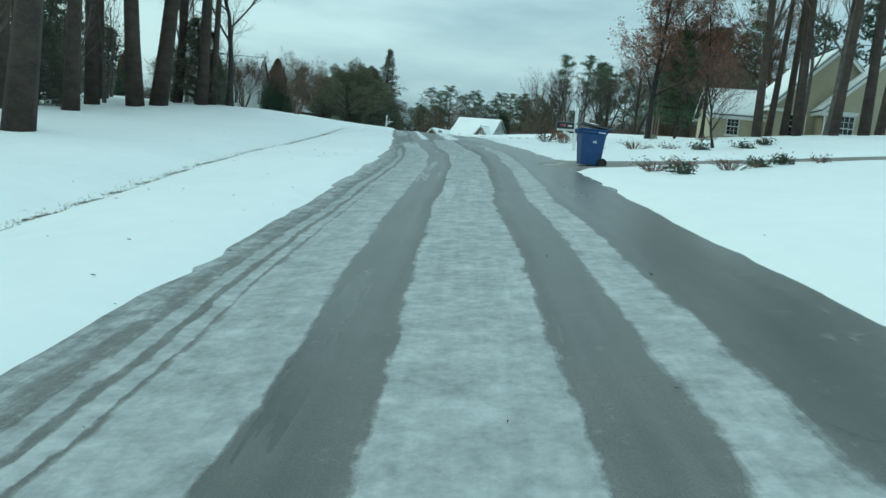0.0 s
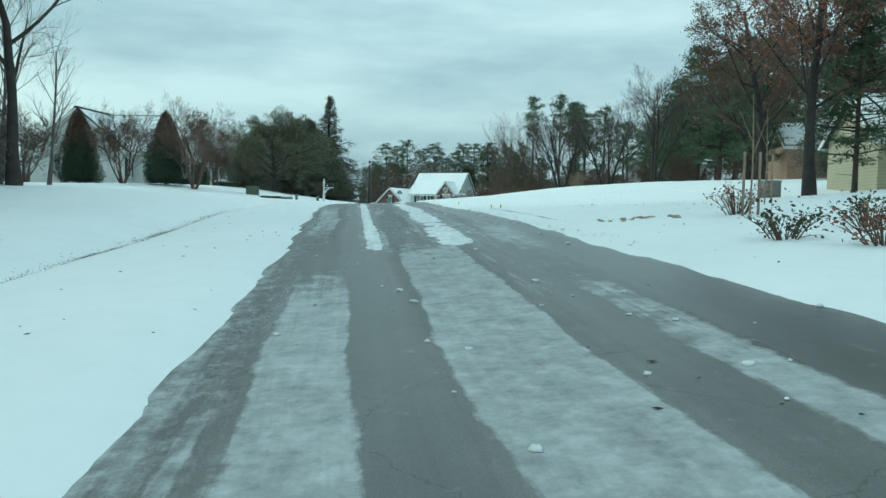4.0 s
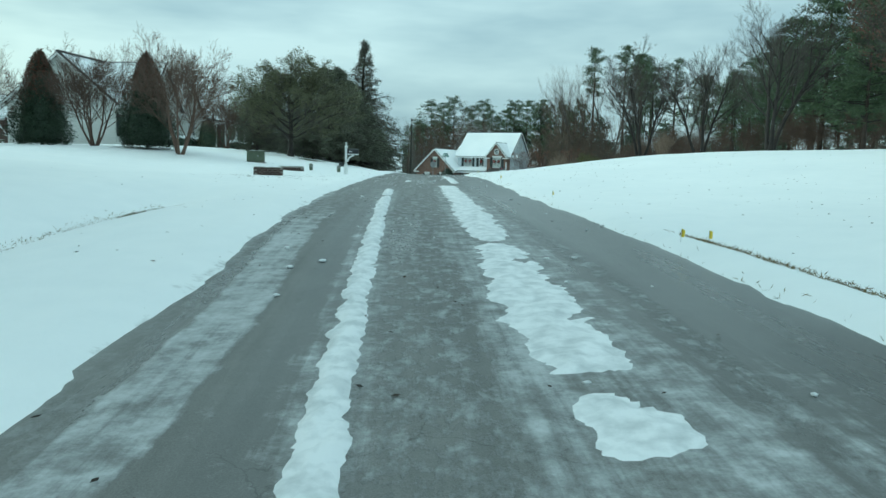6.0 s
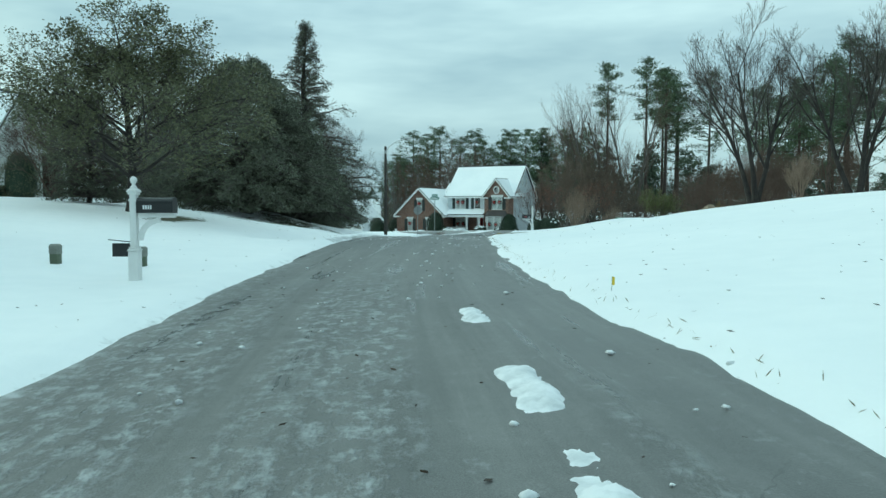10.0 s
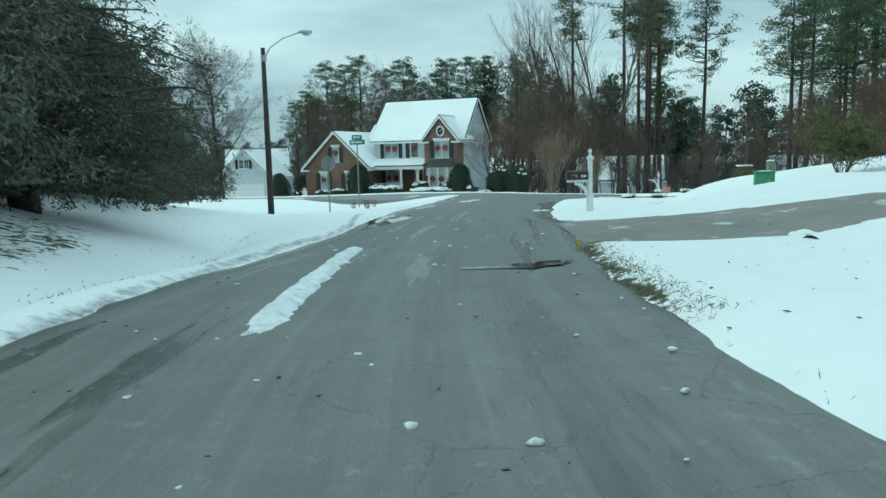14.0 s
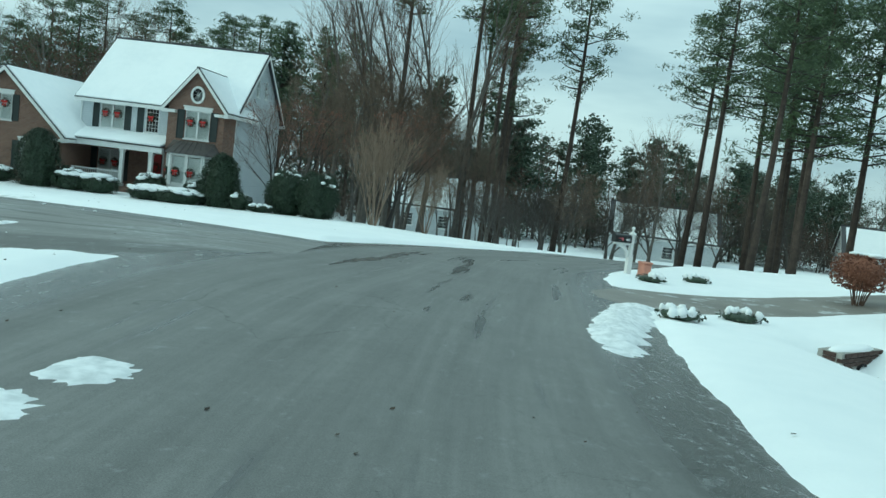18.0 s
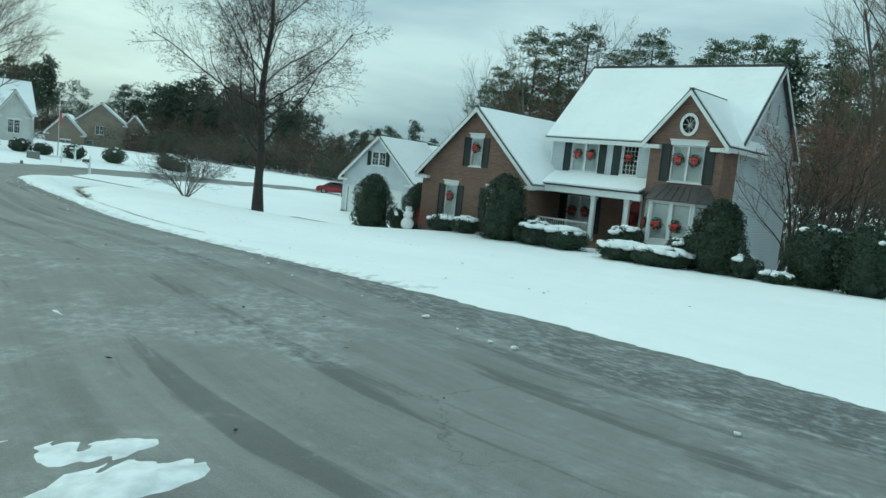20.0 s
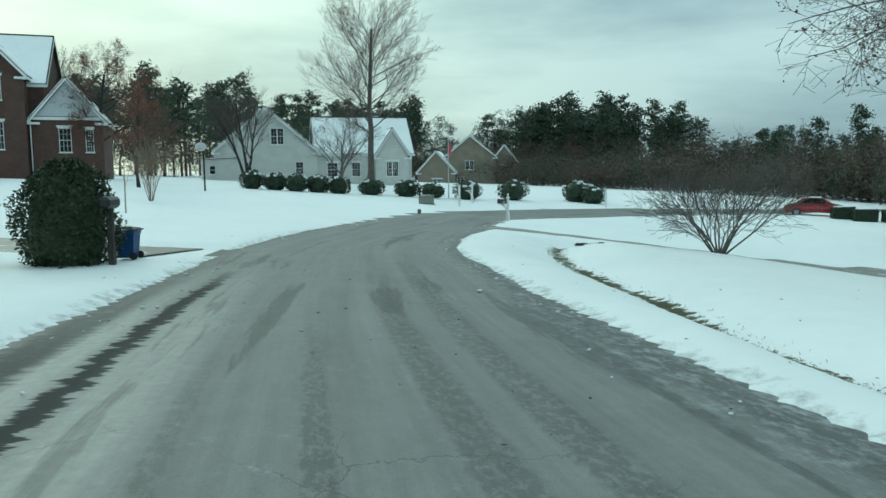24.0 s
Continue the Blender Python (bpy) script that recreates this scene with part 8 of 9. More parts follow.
def brick_block(name, label, x, y, turn, w, d, h, cap=True, hole=0.0, sink=0.15, cat="headwall"):
    """A small wall of single bricks in running bond round a core, with a pipe where there is one."""
    root = thing(name, label, cat, here(x, y, turn, sink=sink))
    part("core", Geo().box(-w / 2 + 0.012, -d / 2 + 0.012, 0, w / 2 - 0.012, d / 2 - 0.012, h - 0.004), "concrete", root)
    rows = int(h / 0.075)
    one = Geo().box(-0.097, -0.045, 0, 0.097, 0.045, 0.064, 0.004).mesh("brick", "brick_single")
    half = Geo().box(-0.045, -0.045, 0, 0.045, 0.045, 0.064, 0.004).mesh("brick", "brick_single")
    for r_ in range(rows):
        n = int(w / 0.21) + 1
        for k in range(n):
            xk = -w / 2 + 0.10 + k * 0.21 - (0.105 if r_ % 2 else 0)
            if xk < -w / 2 + 0.0 or xk > w / 2 - 0.0:
                continue
            if hole and abs(xk) < hole + 0.05 and r_ * 0.075 < hole * 1.6:
                continue
            full = abs(xk) < w / 2 - 0.09
            part("brick", one if full else half, None, root, m=Matrix.Translation((xk if full else math.copysign(w / 2 - 0.05, xk), -d / 2 + 0.035, r_ * 0.075)))
        for s in (-1, 1):
            for k in range(max(1, int(d / 0.21))):
                part("brick", one, None, root, m=Matrix.Translation((s * (w / 2 - 0.035), -d / 2 + 0.20 + k * 0.21, r_ * 0.075)) @ Matrix.Rotation(radians(90), 4, "Z"))
    if hole:
        g = Geo(Matrix.Translation((0, -d / 2 - 0.02, hole * 0.85)) @ Matrix.Rotation(radians(90), 4, "X"))
        part("pipe_mouth", g.lathe([(hole * 0.98, -0.03), (hole, 0.02), (hole * 0.9, 0.02), (hole * 0.86, -0.02)], 18), "pipe_black", root, "dark round pipe mouth")
    if cap:
        part("snow_cap", Geo().blob(w * 0.5, d * 0.5, 0.05, 0, 0, h, 5, 16, 0.15, w * 3), "snow", root, smooth=True)
    return root


brick_block("brick_box", "low square brick box with snow on its top", -6.45, 64.7, 18, 1.15, 0.9, 0.85, sink=0.40)
brick_block("headwall", "long low brick headwall topped with snow", -6.8, 69.9, 4, 1.25, 0.36, 0.36)
brick_block("headwall", "brick culvert headwall with a dark pipe below the drive", 14.55, 121.0, 18, 1.5, 0.4, 0.6, hole=0.22, sink=0.38)


def culvert(x, y, turn, r=0.24, sink=0.16):
    root = thing("culvert", "dark round culvert pipe opening in the snowy ditch", "culvert", here(x, y, turn, sink=sink))
    g = Geo(Matrix.Rotation(radians(90), 4, "X"))
    part("pipe", g.lathe([(r, -0.9), (r * 1.04, 0.30), (r * 0.92, 0.30), (r * 0.88, -0.6)], 18), "pipe_black", root)
    s = Geo()
    for k in range(5):
        a = math.pi * (0.5 + k) / 5
        s.blob(0.15, 0.45, 0.06, (r + 0.01) * math.cos(a), 0.34, (r - 0.03) * math.sin(a), 5, 8, 0.2, k + x)
    part("snow_cap", s, "snow", root, smooth=True)


culvert(6.3, 96.6, -25, 0.19, 0.20)
culvert(-29.3, 166.5, -30, 0.26)
culvert(-25.0, 141.7, 35, 0.26)


def flags():
    first = None
    for k, (x, y) in enumerate(((4.5, 42.2), (4.75, 42.0), (3.9, 50.7), (3.0, 59.2), (2.25, 67.5), (2.5, 96.2), (2.6, 96.6))):
        root = thing("marker_flag", "small yellow utility marker flag on a thin wire", "marker flag", here(x, y, 30 * k % 70 - 30), "yellow marker flags")
        part("wire", Geo().tube([(0, 0, -0.1), (0.008, 0, 0.15)], [0.003, 0.003], 4), "steel_post", root)
        part("flag", Geo().put([(0.008, -0.001, 0.06), (0.026, -0.010, 0.055), (0.045, 0.006, 0.06), (0.045, 0.008, 0.135), (0.026, -0.009, 0.145), (0.008, -0.001, 0.15)], [(0, 1, 4, 5), (1, 2, 3, 4)]), "flag_yellow", root)


flags()

# ---- planted beds and small shrubs ----
BED = ((8.15, 15.6, 0), (8.5, 14.6, 1), (9.9, 15.9, 0), (10.9, 16.8, 1), (11.7, 17.4, 1), (12.6, 17.4, 2), (8.1, 23.9, 2), (10.5, 23.7, 2), (11.2, 22.9, 1), (12.7, 23.3, 1),
       (9.4, 23.8, 0), (14.2, 31.7, 2), (9.0, 16.6, 0), (13.9, 24.8, 1), (13.2, 29.4, 2))
for n, (x, y, k) in enumerate(BED):
    mat = ("leaf_rust", "leaf_boxwood", "leaf_brown")[k % 3]
    stalks("bed_shrub", ("low reddish shrub poking through the snow", "low dark green shrub poking through the snow", "low brown shrub poking through the snow")[k % 3], 500 + n, (30, 16, 14)[k], (0.26, 0.16, 0.15)[k] + 0.02 * (n % 3), (0.62, 0.36, 0.40)[k], "twig_brown", here(x, y), ((110, 0.05, mat), (420, 0.06, mat), (110, 0.05, mat))[k], group="bed shrubs", lean=0.8)
for k, (x, y, h) in enumerate(((7.1, 29.9, 0.42), (7.7, 28.9, 0.42), (8.4, 30.4, 0.40), (8.0, 33.6, 0.55))):
    stalks("nandina", "loose reddish-green shrub with snow between its stems", 540 + k, 22, h, 0.5, "twig_brown", here(x, y), (260, 0.06, "leaf_rust" if k % 2 else "leaf_cedar"), group="loose shrubs")
for x, y in ((8.1, 33.3), (9.9, 36.8), (12.3, 33.8)):
    s_ = thing("staked_sapling", "thin young tree held by two wooden stakes", "sapling", here(x, y), "staked saplings")
    part("trunk", Geo().tube([(0, 0, -0.1), (0.03, 0.02, 0.9), (0.0, 0.03, 2.0)], [0.018, 0.014, 0.005], 5).tube([(0.03, 0.02, 1.0), (0.25, 0.05, 1.6)], [0.008, 0.003], 4).tube([(0.02, 0.02, 1.2), (-0.2, 0.1, 1.75)], [0.007, 0.003], 4), "bark_myrtle", s_)
    for dx in (-0.12, 0.14):
        part("stake", Geo().box(dx - 0.018, -0.018, -0.1, dx + 0.018, 0.018, 1.05, 0.003), "bark_myrtle", s_)
st = random.Random(8)
for k in range(26):
    x, y = 6.4 + st.uniform(-0.6, 0.8), 35.0 + st.uniform(-1.3, 1.3)
    rk = thing("stone", "tan stone beside the street edge", "stone", here(x, y), "stones by the ditch")
    part("rock", Geo().blob(st.uniform(0.03, 0.085), st.uniform(0.03, 0.08), st.uniform(0.02, 0.035), 0, 0, 0.0, 5, 8, 0.5, k), "stone", rk)
bd = thing("boulder", "grey-tan boulder on the snowy rise", "boulder", here(14.2, 100.6))
part("rock", Geo().blob(0.45, 0.35, 0.32, 0, 0, 0.15, 7, 12, 0.5, 4.4), "stone", bd)
for k, (x, y, h) in enumerate(((15.0, 101.5, 0.7), (16.6, 100.4, 0.6), (17.4, 102.4, 0.7), (18.6, 101.3, 0.55), (13.3, 102.0, 0.5))):
    stalks("dead_grass_clump", "clump of dead ornamental grass standing out of snow", 560 + k, 55, h, 0.32, "dead_grass", here(x, y), cat="grass clump", group="grass clumps", fork=False)
for k, (x, y) in enumerate(((-1.0, 122.2), (-0.7, 121.7), (-1.7, 122.6), (-1.0, 120.6))):
    stalks("dead_plant", "small dead plant at the foot of a street sign", 570 + k, 9, 0.5 - 0.08 * k, 0.2, "twig_brown", here(x, y), (40, 0.05, "leaf_brown"), cat="plant", group="dead plants")
sb = thing("snow_ball", "large rolled ball of snow on the lawn", "snowball", here(23.6, 124.7))
part("ball", Geo().blob(0.27, 0.27, 0.25, 0, 0, 0.18, 8, 14, 0.1, 3), "snow", sb, smooth=True)


def topiary(x, y, seed, mat, label, h=1.25):
    root = thing("clipped_shrub", label, "shrub", here(x, y), "clipped shrubs")
    r, g = random.Random(seed), Geo()
    for k in range(16):
        a, s = r.uniform(0, 6.28), r.uniform(0.25, 0.55)
        g.tube([(0.1 * math.cos(a), 0.1 * math.sin(a), -0.08), (s * 0.5 * math.cos(a), s * 0.5 * math.sin(a), 0.3), (s * math.cos(a), s * math.sin(a), 0.75)], [0.018, 0.014, 0.008], 4, cap=False)
    part("stem_clump", g, "twig_brown", root)
    part("inner_growth", Geo().blob(0.48, 0.48, 0.36, 0, 0, 0.85, 6, 12, 0.15, seed), mat, root, smooth=True)
    rng = np.random.default_rng(seed)
    n = 2600
    d = rng.normal(size=(n, 3))
    d /= np.abs(d).max(axis=1)[:, None] ** 0.55 * np.linalg.norm(d, axis=1)[:, None] ** 0.45
    c = d * np.array([0.56, 0.56, 0.42]) * rng.uniform(0.85, 1.06, (n, 1)) + (0, 0, 0.83)
    v, q = leaf_quads(c, 0.07, rng, 0.6)
    part("foliage", fast_mesh("foliage", v, q, [mat]), None, root)
    s = Geo()
    for k in range(7):
        a, f = r.uniform(0, 6.28), r.uniform(0, 0.36)
        s.blob(0.18, 0.15, 0.05, f * math.cos(a), f * math.sin(a), h, 5, 9, 0.3, k + seed)
    part("snow_cap", s, "snow", root, smooth=True)


topiary(19.4, 125.1, 21, "leaf_rust", "clipped reddish-brown shrub on bare stems with a snowy top")
topiary(17.8, 121.9, 22, "leaf_topiary", "clipped green-brown shrub on bare stems with a snowy top", 1.3)
for k, (x, y) in enumerate(((11.9, 122.0), (13.6, 122.5), (15.4, 127.6), (17.6, 128.6))):
    bush("low_plant", "low snow-covered plant beside the drive", 580 + k, 0.40, 0.32, 0.16, 150, 0.06, "leaf_boxwood", here(x, y), 0.9, group="low plants", cat="plant")
pb = thing("plastic_box", "faded orange plastic box at the foot of a mailbox", "box", here(17.0, 130.1, 10))
part("body", Geo().box(-0.15, -0.13, -0.03, 0.15, 0.13, 0.34, 0.02), "pink_plastic", pb)
part("lid", Geo().box(-0.17, -0.15, 0.34, 0.17, 0.15, 0.39, 0.015), "pink_plastic", pb)


# ---- before the brick house ----
def by_house(x, y):
    p = HOUSE_M @ Vector((x, y, 0))
    return p.x, p.y


for k, (x, y, h, w, lab) in enumerate(((-8.5, -4.3, 3.0, 1.08, "tall egg-shaped clipped holly beside the garage lawn"), (-7.5, -1.4, 2.8, 1.0, "tall egg-shaped clipped holly behind a snowman"),
                                       (1.0, -4.4, 3.1, 1.12, "tall egg-shaped clipped holly before a brick wing"), (12.0, -4.6, 2.8, 1.0, "tall egg-shaped clipped holly at the house corner"))):
    egg = cone_tree("clipped_holly", lab, 600 + k, h, w, 11000, 0.10, "leaf_boxwood", here(*by_house(x, y)), 0.0, "clipped hollies", 0.34, "clipped bush", egg=True)
for k, (x, y, rx, ry, h, sn, lab) in enumerate(((-6.2, -4.4, 0.6, 0.55, 1.1, 0.5, "round dark green bush behind a snowman"), (-3.3, -4.0, 0.8, 0.6, 0.8, 1.6, "low bush weighed down by thick snow"), (-1.6, -4.0, 0.75, 0.6, 0.85, 1.3, "low bush with a loose cap of snow"),
                                                (3.1, -4.3, 0.95, 0.8, 1.05, 1.7, "snow-laden hedge bush before the porch"), (4.7, -4.4, 1.0, 0.8, 1.0, 1.7, "snow-laden hedge bush before the porch rail"), (2.2, -3.4, 0.6, 0.5, 1.15, 0.4, "dark green bush at the porch corner"),
                                                (7.3, -3.4, 0.85, 0.8, 1.25, 1.2, "round boxwood with snow on top beside the steps"), (8.4, -5.5, 1.1, 0.7, 0.75, 2.0, "low hedge under a thick blanket of snow"), (10.2, -5.6, 1.2, 0.7, 0.75, 2.0, "low hedge under a thick blanket of snow"),
                                                (10.5, -4.1, 0.75, 0.7, 1.2, 0.4, "round clipped bush below the bay window"), (13.3, -5.0, 0.6, 0.55, 0.85, 0.7, "small round bush at the house corner"), (14.6, -5.2, 0.6, 0.5, 0.4, 1.0, "flat snowy ground shrub"),
                                                (15.6, -4.0, 1.1, 1.0, 2.3, 0.2, "big loose dark evergreen bush beside the house"), (17.4, -4.2, 1.15, 1.0, 2.4, 0.15, "big loose dark evergreen bush beside the house"))):
    bush("bush", lab, 620 + k, rx, ry, h, int(2600 * (rx + ry) * max(h, 0.7)), 0.08, "leaf_boxwood", here(*by_house(x, y)), sn)
sm = thing("snowman_figure", "white snowman yard figure with a dark hat before the house", "snowman figure", here(*by_house(-5.1, -4.8), -27))
part("base_ball", Geo().blob(0.36, 0.34, 0.34, 0, 0, 0.30, 8, 14, 0.02, 1), "snowman_white", sm, smooth=True)
part("middle_ball", Geo().blob(0.27, 0.26, 0.25, 0, 0, 0.76, 8, 14, 0.02, 2), "snowman_white", sm, smooth=True)
part("head", Geo().blob(0.19, 0.19, 0.18, 0, 0, 1.10, 8, 14, 0.02, 3), "snowman_white", sm, smooth=True)
part("hat", Geo().lathe([(0.24, 1.24), (0.24, 1.265), (0.15, 1.27), (0.145, 1.45), (0.0, 1.455)], 16), "black_paint", sm)
for z_ in (0.68, 0.80, 0.42):
    part("button", Geo().blob(0.022, 0.022, 0.022, 0.0, -0.27 if z_ > 0.6 else -0.33, z_, 5, 8, 0), "black_paint", sm)
for s in (-1, 1):
    part("arm", Geo().tube([(s * 0.2, -0.02, 0.82), (s * 0.46, -0.08, 1.0)], [0.03, 0.02], 6), "snowman_white", sm)
stalks("berry_shrub", "leafless shrub bright with red berries", 660, 16, 1.15, 0.35, "twig_brown", here(*by_house(-4.4, -4.4)), (240, 0.05, "berry_red"))

# ---- left house garden ----
for k, (x, y, rx, h, sn) in enumerate(((-20.9, 92.4, 0.9, 0.8, 1.6), (-20.8, 94.0, 0.85, 0.75, 1.7), (-20.7, 95.6, 0.8, 0.7, 1.7), (-18.3, 98.2, 0.9, 0.7, 1.6), (-18.0, 100.0, 0.9, 0.7, 1.6))):
    bush("bush", "low garden bush covered with fresh snow", 680 + k, rx, rx * 0.75, h, 1700, 0.085, "leaf_boxwood", here(x, y), sn)
cone_tree("boxwood", "upright olive-brown boxwood before the house porch", 690, 2.1, 0.85, 3000, 0.08, "leaf_evergreen_light", here(-19.2, 93.2), 0.0, "", 0.4, "bush", egg=True)

# ---- along the side street ----
cone_tree("cedar_bush", "dense dark cedar bush beside the side street", 700, 2.0, 0.88, 9000, 0.085, "leaf_cedar", here(-28.75, 146.5, 0, 0.92), 0.0, "", 0.36, "bush", egg=True)
mb = thing("mailbox", "dark mailbox on a wooden post half hidden by a cedar bush", "mailbox", here(-28.0, 146.9, 40))
part("post", Geo().box(-0.05, -0.05, -0.2, 0.05, 0.05, 1.0, 0.006), "pole_wood", mb)
part("box", Geo().box(-0.1, -0.26, 1.0, 0.1, 0.26, 1.2, 0.05), "black_paint", mb)


def hoop(x, y, turn):
    root = thing("basketball_hoop", "white basketball backboard on a dark pole in the snow", "basketball hoop", here(x, y, turn))
    part("pole", Geo().tube([(0, 0, -0.2), (0, 0, 2.3), (0, -0.5, 2.75)], [0.055, 0.055, 0.05], 8), "black_paint", root)
    b = part("backboard", Geo().prism([(0.36 * math.cos(a_), 2.75 + 0.27 * math.sin(a_)) for a_ in [math.pi * 2 * k / 16 for k in range(16)]], -0.58, -0.54), "lamp_metal", root)
    part("rim", Geo().tube([(0.22 * math.cos(k * math.pi / 6), -0.82 + 0.22 * math.sin(k * math.pi / 6), 2.6) for k in range(13)], [0.012] * 13, 5), "flag_red", b)


hoop(-56.85, 167.9, 40)
fp = thing("flagpole", "thin flagpole with a furled red and white flag", "flagpole", here(-52.0, 186.5))
part("pole", Geo().tube([(0, 0, -0.2), (0, 0, 6.2)], [0.05, 0.03], 8), "lamp_metal", fp)
part("flag", Geo().put([(0.03, 0, 3.3), (0.22, 0.05, 3.2), (0.34, -0.02, 3.25), (0.30, 0.0, 4.2), (0.16, 0.06, 4.25), (0.03, 0, 4.3)], [(0, 1, 4, 5), (1, 2, 3, 4)]), "flag_red", fp)
for k, (x, y) in enumerate(((-45.9, 180.0), (-41.8, 193.0))):
    p_ = thing("white_post", "short white roadside post in the snow", "post", here(x, y), "white posts")
    part("shaft", Geo().box(-0.06, -0.06, -0.1, 0.06, 0.06, 1.35, 0.01), "white_paint", p_)
    part("cap", Geo().box(-0.08, -0.08, 1.35, 0.08, 0.08, 1.42, 0.02), "white_paint", p_)
for k, (x, y, r_, h) in enumerate(((-60.4, 174.2, 0.8, 1.3), (-59.3, 175.4, 0.75, 1.2), (-58.0, 176.3, 0.8, 1.25), (-57.0, 177.5, 0.8, 1.2), (-55.9, 178.5, 0.8, 1.2), (-53.4, 183.2, 0.9, 1.2), (-52.0, 184.5, 0.9, 1.1), (-50.5, 187.0, 1.0, 1.4), (-49.0, 191.0, 1.1, 1.6), (-46.0, 196.0, 1.1, 1.7), (-44.2, 195.5, 1.0, 1.5), (-55.0, 181.0, 0.9, 1.1))):
    bush("foundation_shrub", "dark green foundation shrub before a white house", 710 + k, r_, r_, h, 1500, 0.14, "leaf_boxwood", here(x, y), 0.15, group="foundation shrubs")
for k, (x, y) in enumerate(((-27.2, 202.2), (-25.6, 201.4), (-23.8, 202.0))):
    h_ = thing("clipped_hedge", "square clipped dark hedge with a snowy top", "hedge", here(x, y, 20), "clipped hedges")
    rng_ = np.random.default_rng(720 + k)
    c_ = rng_.uniform(-1, 1, (1600, 3))
    c_ /= np.abs(c_).max(axis=1)[:, None]
    v_, q_ = leaf_quads(c_ * (0.75, 0.55, 0.42) + (0, 0, 0.45), 0.12, rng_, 0.6)
    part("inner_growth", Geo().box(-0.7, -0.5, 0, 0.7, 0.5, 0.84, 0.05), "leaf_boxwood", h_)
    part("foliage", fast_mesh("foliage", v_, q_, ["leaf_boxwood"]), None, h_)
    part("snow_cap", Geo().blob(0.68, 0.5, 0.07, 0, 0, 0.9, 5, 12, 0.2, k), "snow", h_, smooth=True)
sp = thing("sapling", "thin young tree with a wrapped stem in the snow", "sapling", here(-43.0, 155.2))
part("trunk", Geo().tube([(0, 0, -0.1), (0.02, 0, 1.2), (0, 0.02, 2.2)], [0.03, 0.022, 0.006], 6).tube([(0.02, 0, 1.0), (0.3, 0.1, 1.7)], [0.01, 0.004], 4).tube([(0.02, 0, 1.2), (-0.3, 0, 1.9)], [0.01, 0.004], 4), "bark_myrtle", sp)


def parked_car(x, y, turn):
    root = thing("parked_car", "dark red saloon car parked beyond the snowy lawn", "car", here(x, y, turn, sink=0.04))
    side = [(-2.2, 0.35), (-2.25, 0.62), (-2.05, 0.88), (-1.55, 0.95), (-0.95, 1.33), (-0.2, 1.44), (0.5, 1.38), (1.2, 0.98), (1.95, 0.82), (2.22, 0.60), (2.2, 0.34)]
    n, g = len(side), Geo()
    rows = []
    for yy, s in ((-0.88, 0.0), (-0.80, 1.0), (0.80, 1.0), (0.88, 0.0)):
        rows.append([(px * (0.985 if s else 1), yy * (0.78 if pz > 1.0 else 1.0), min(pz, 1.46) if s else min(pz, 0.9) - 0.04) for px, pz in side])
    v = [p for r_ in rows for p in r_]
    f = [(a * n + i, a * n + i + 1, (a + 1) * n + i + 1, (a + 1) * n + i) for a in range(3) for i in range(n - 1)]
    f += [tuple(range(n)), tuple(range(4 * n - 1, 3 * n - 1, -1)), (0, n, 2 * n, 3 * n), (n - 1, 4 * n - 1, 3 * n - 1, 2 * n - 1)]
    body = part("body", g.put(v, f), "car_red", root)
    for s in (-1, 1):
        part("side_window", Geo().put([(-1.3, s * 0.70, 1.0), (1.0, s * 0.70, 1.0), (0.45, s * 0.66, 1.33), (-0.2, s * 0.66, 1.38), (-0.9, s * 0.66, 1.28)], [(0, 1, 2, 3, 4)]), "car_glass", body)
        for wx in (-1.35, 1.35):
            w = part("wheel", Geo(Matrix.Translation((wx, s * 0.80, 0.32)) @ Matrix.Rotation(radians(90), 4, "X")).lathe([(0.26, -0.1), (0.32, -0.07), (0.32, 0.07), (0.26, 0.1)], 18), "rubber", root)
            part("rim", Geo(Matrix.Translation((wx, s * 0.80, 0.32)) @ Matrix.Rotation(radians(90), 4, "X")).lathe([(0.19, -0.105), (0.2, 0.0), (0.19, 0.105)], 14), "steel_post", w)
        part("headlight", Geo().blob(0.10, 0.16, 0.07, 2.12, s * 0.62, 0.66, 5, 8, 0), "lamp_glass", body)
        part("tail_light", Geo().blob(0.06, 0.16, 0.07, -2.2, s * 0.62, 0.72, 5, 8, 0), "flag_red", body)
    part("snow_cap", Geo().blob(0.75, 0.5, 0.06, -0.2, 0, 1.44, 5, 12, 0.2, 3), "snow", root, smooth=True)


parked_car(-29.6, 204.5, 15)


# ---- snow and wet on the street ----
def on_street(line, y, u):
    """The place u metres to the right of a street's middle, at the given y (or, past y, at the given row)."""
    c = MAIN_C if line == "main" else SIDE_C
    if line == "main":
        i = int(np.argmin(np.abs(c[:, 1] - y)))
    else:
        i = int(np.argmin(np.abs(c[:, 0] - y)))
    i = min(max(i, 1), len(c) - 2)
    d = c[i + 1, :2] - c[i - 1, :2]
    d = d / np.linalg.norm(d)
    return c[i, 0] + d[1] * u, c[i, 1] - d[0] * u


MAIN_C, SIDE_C = along(MAIN, 0.3), along(SIDE, 0.3)


def street_z(x, y):
    return float(base_z(np.array([x]), np.array([y]))[0])


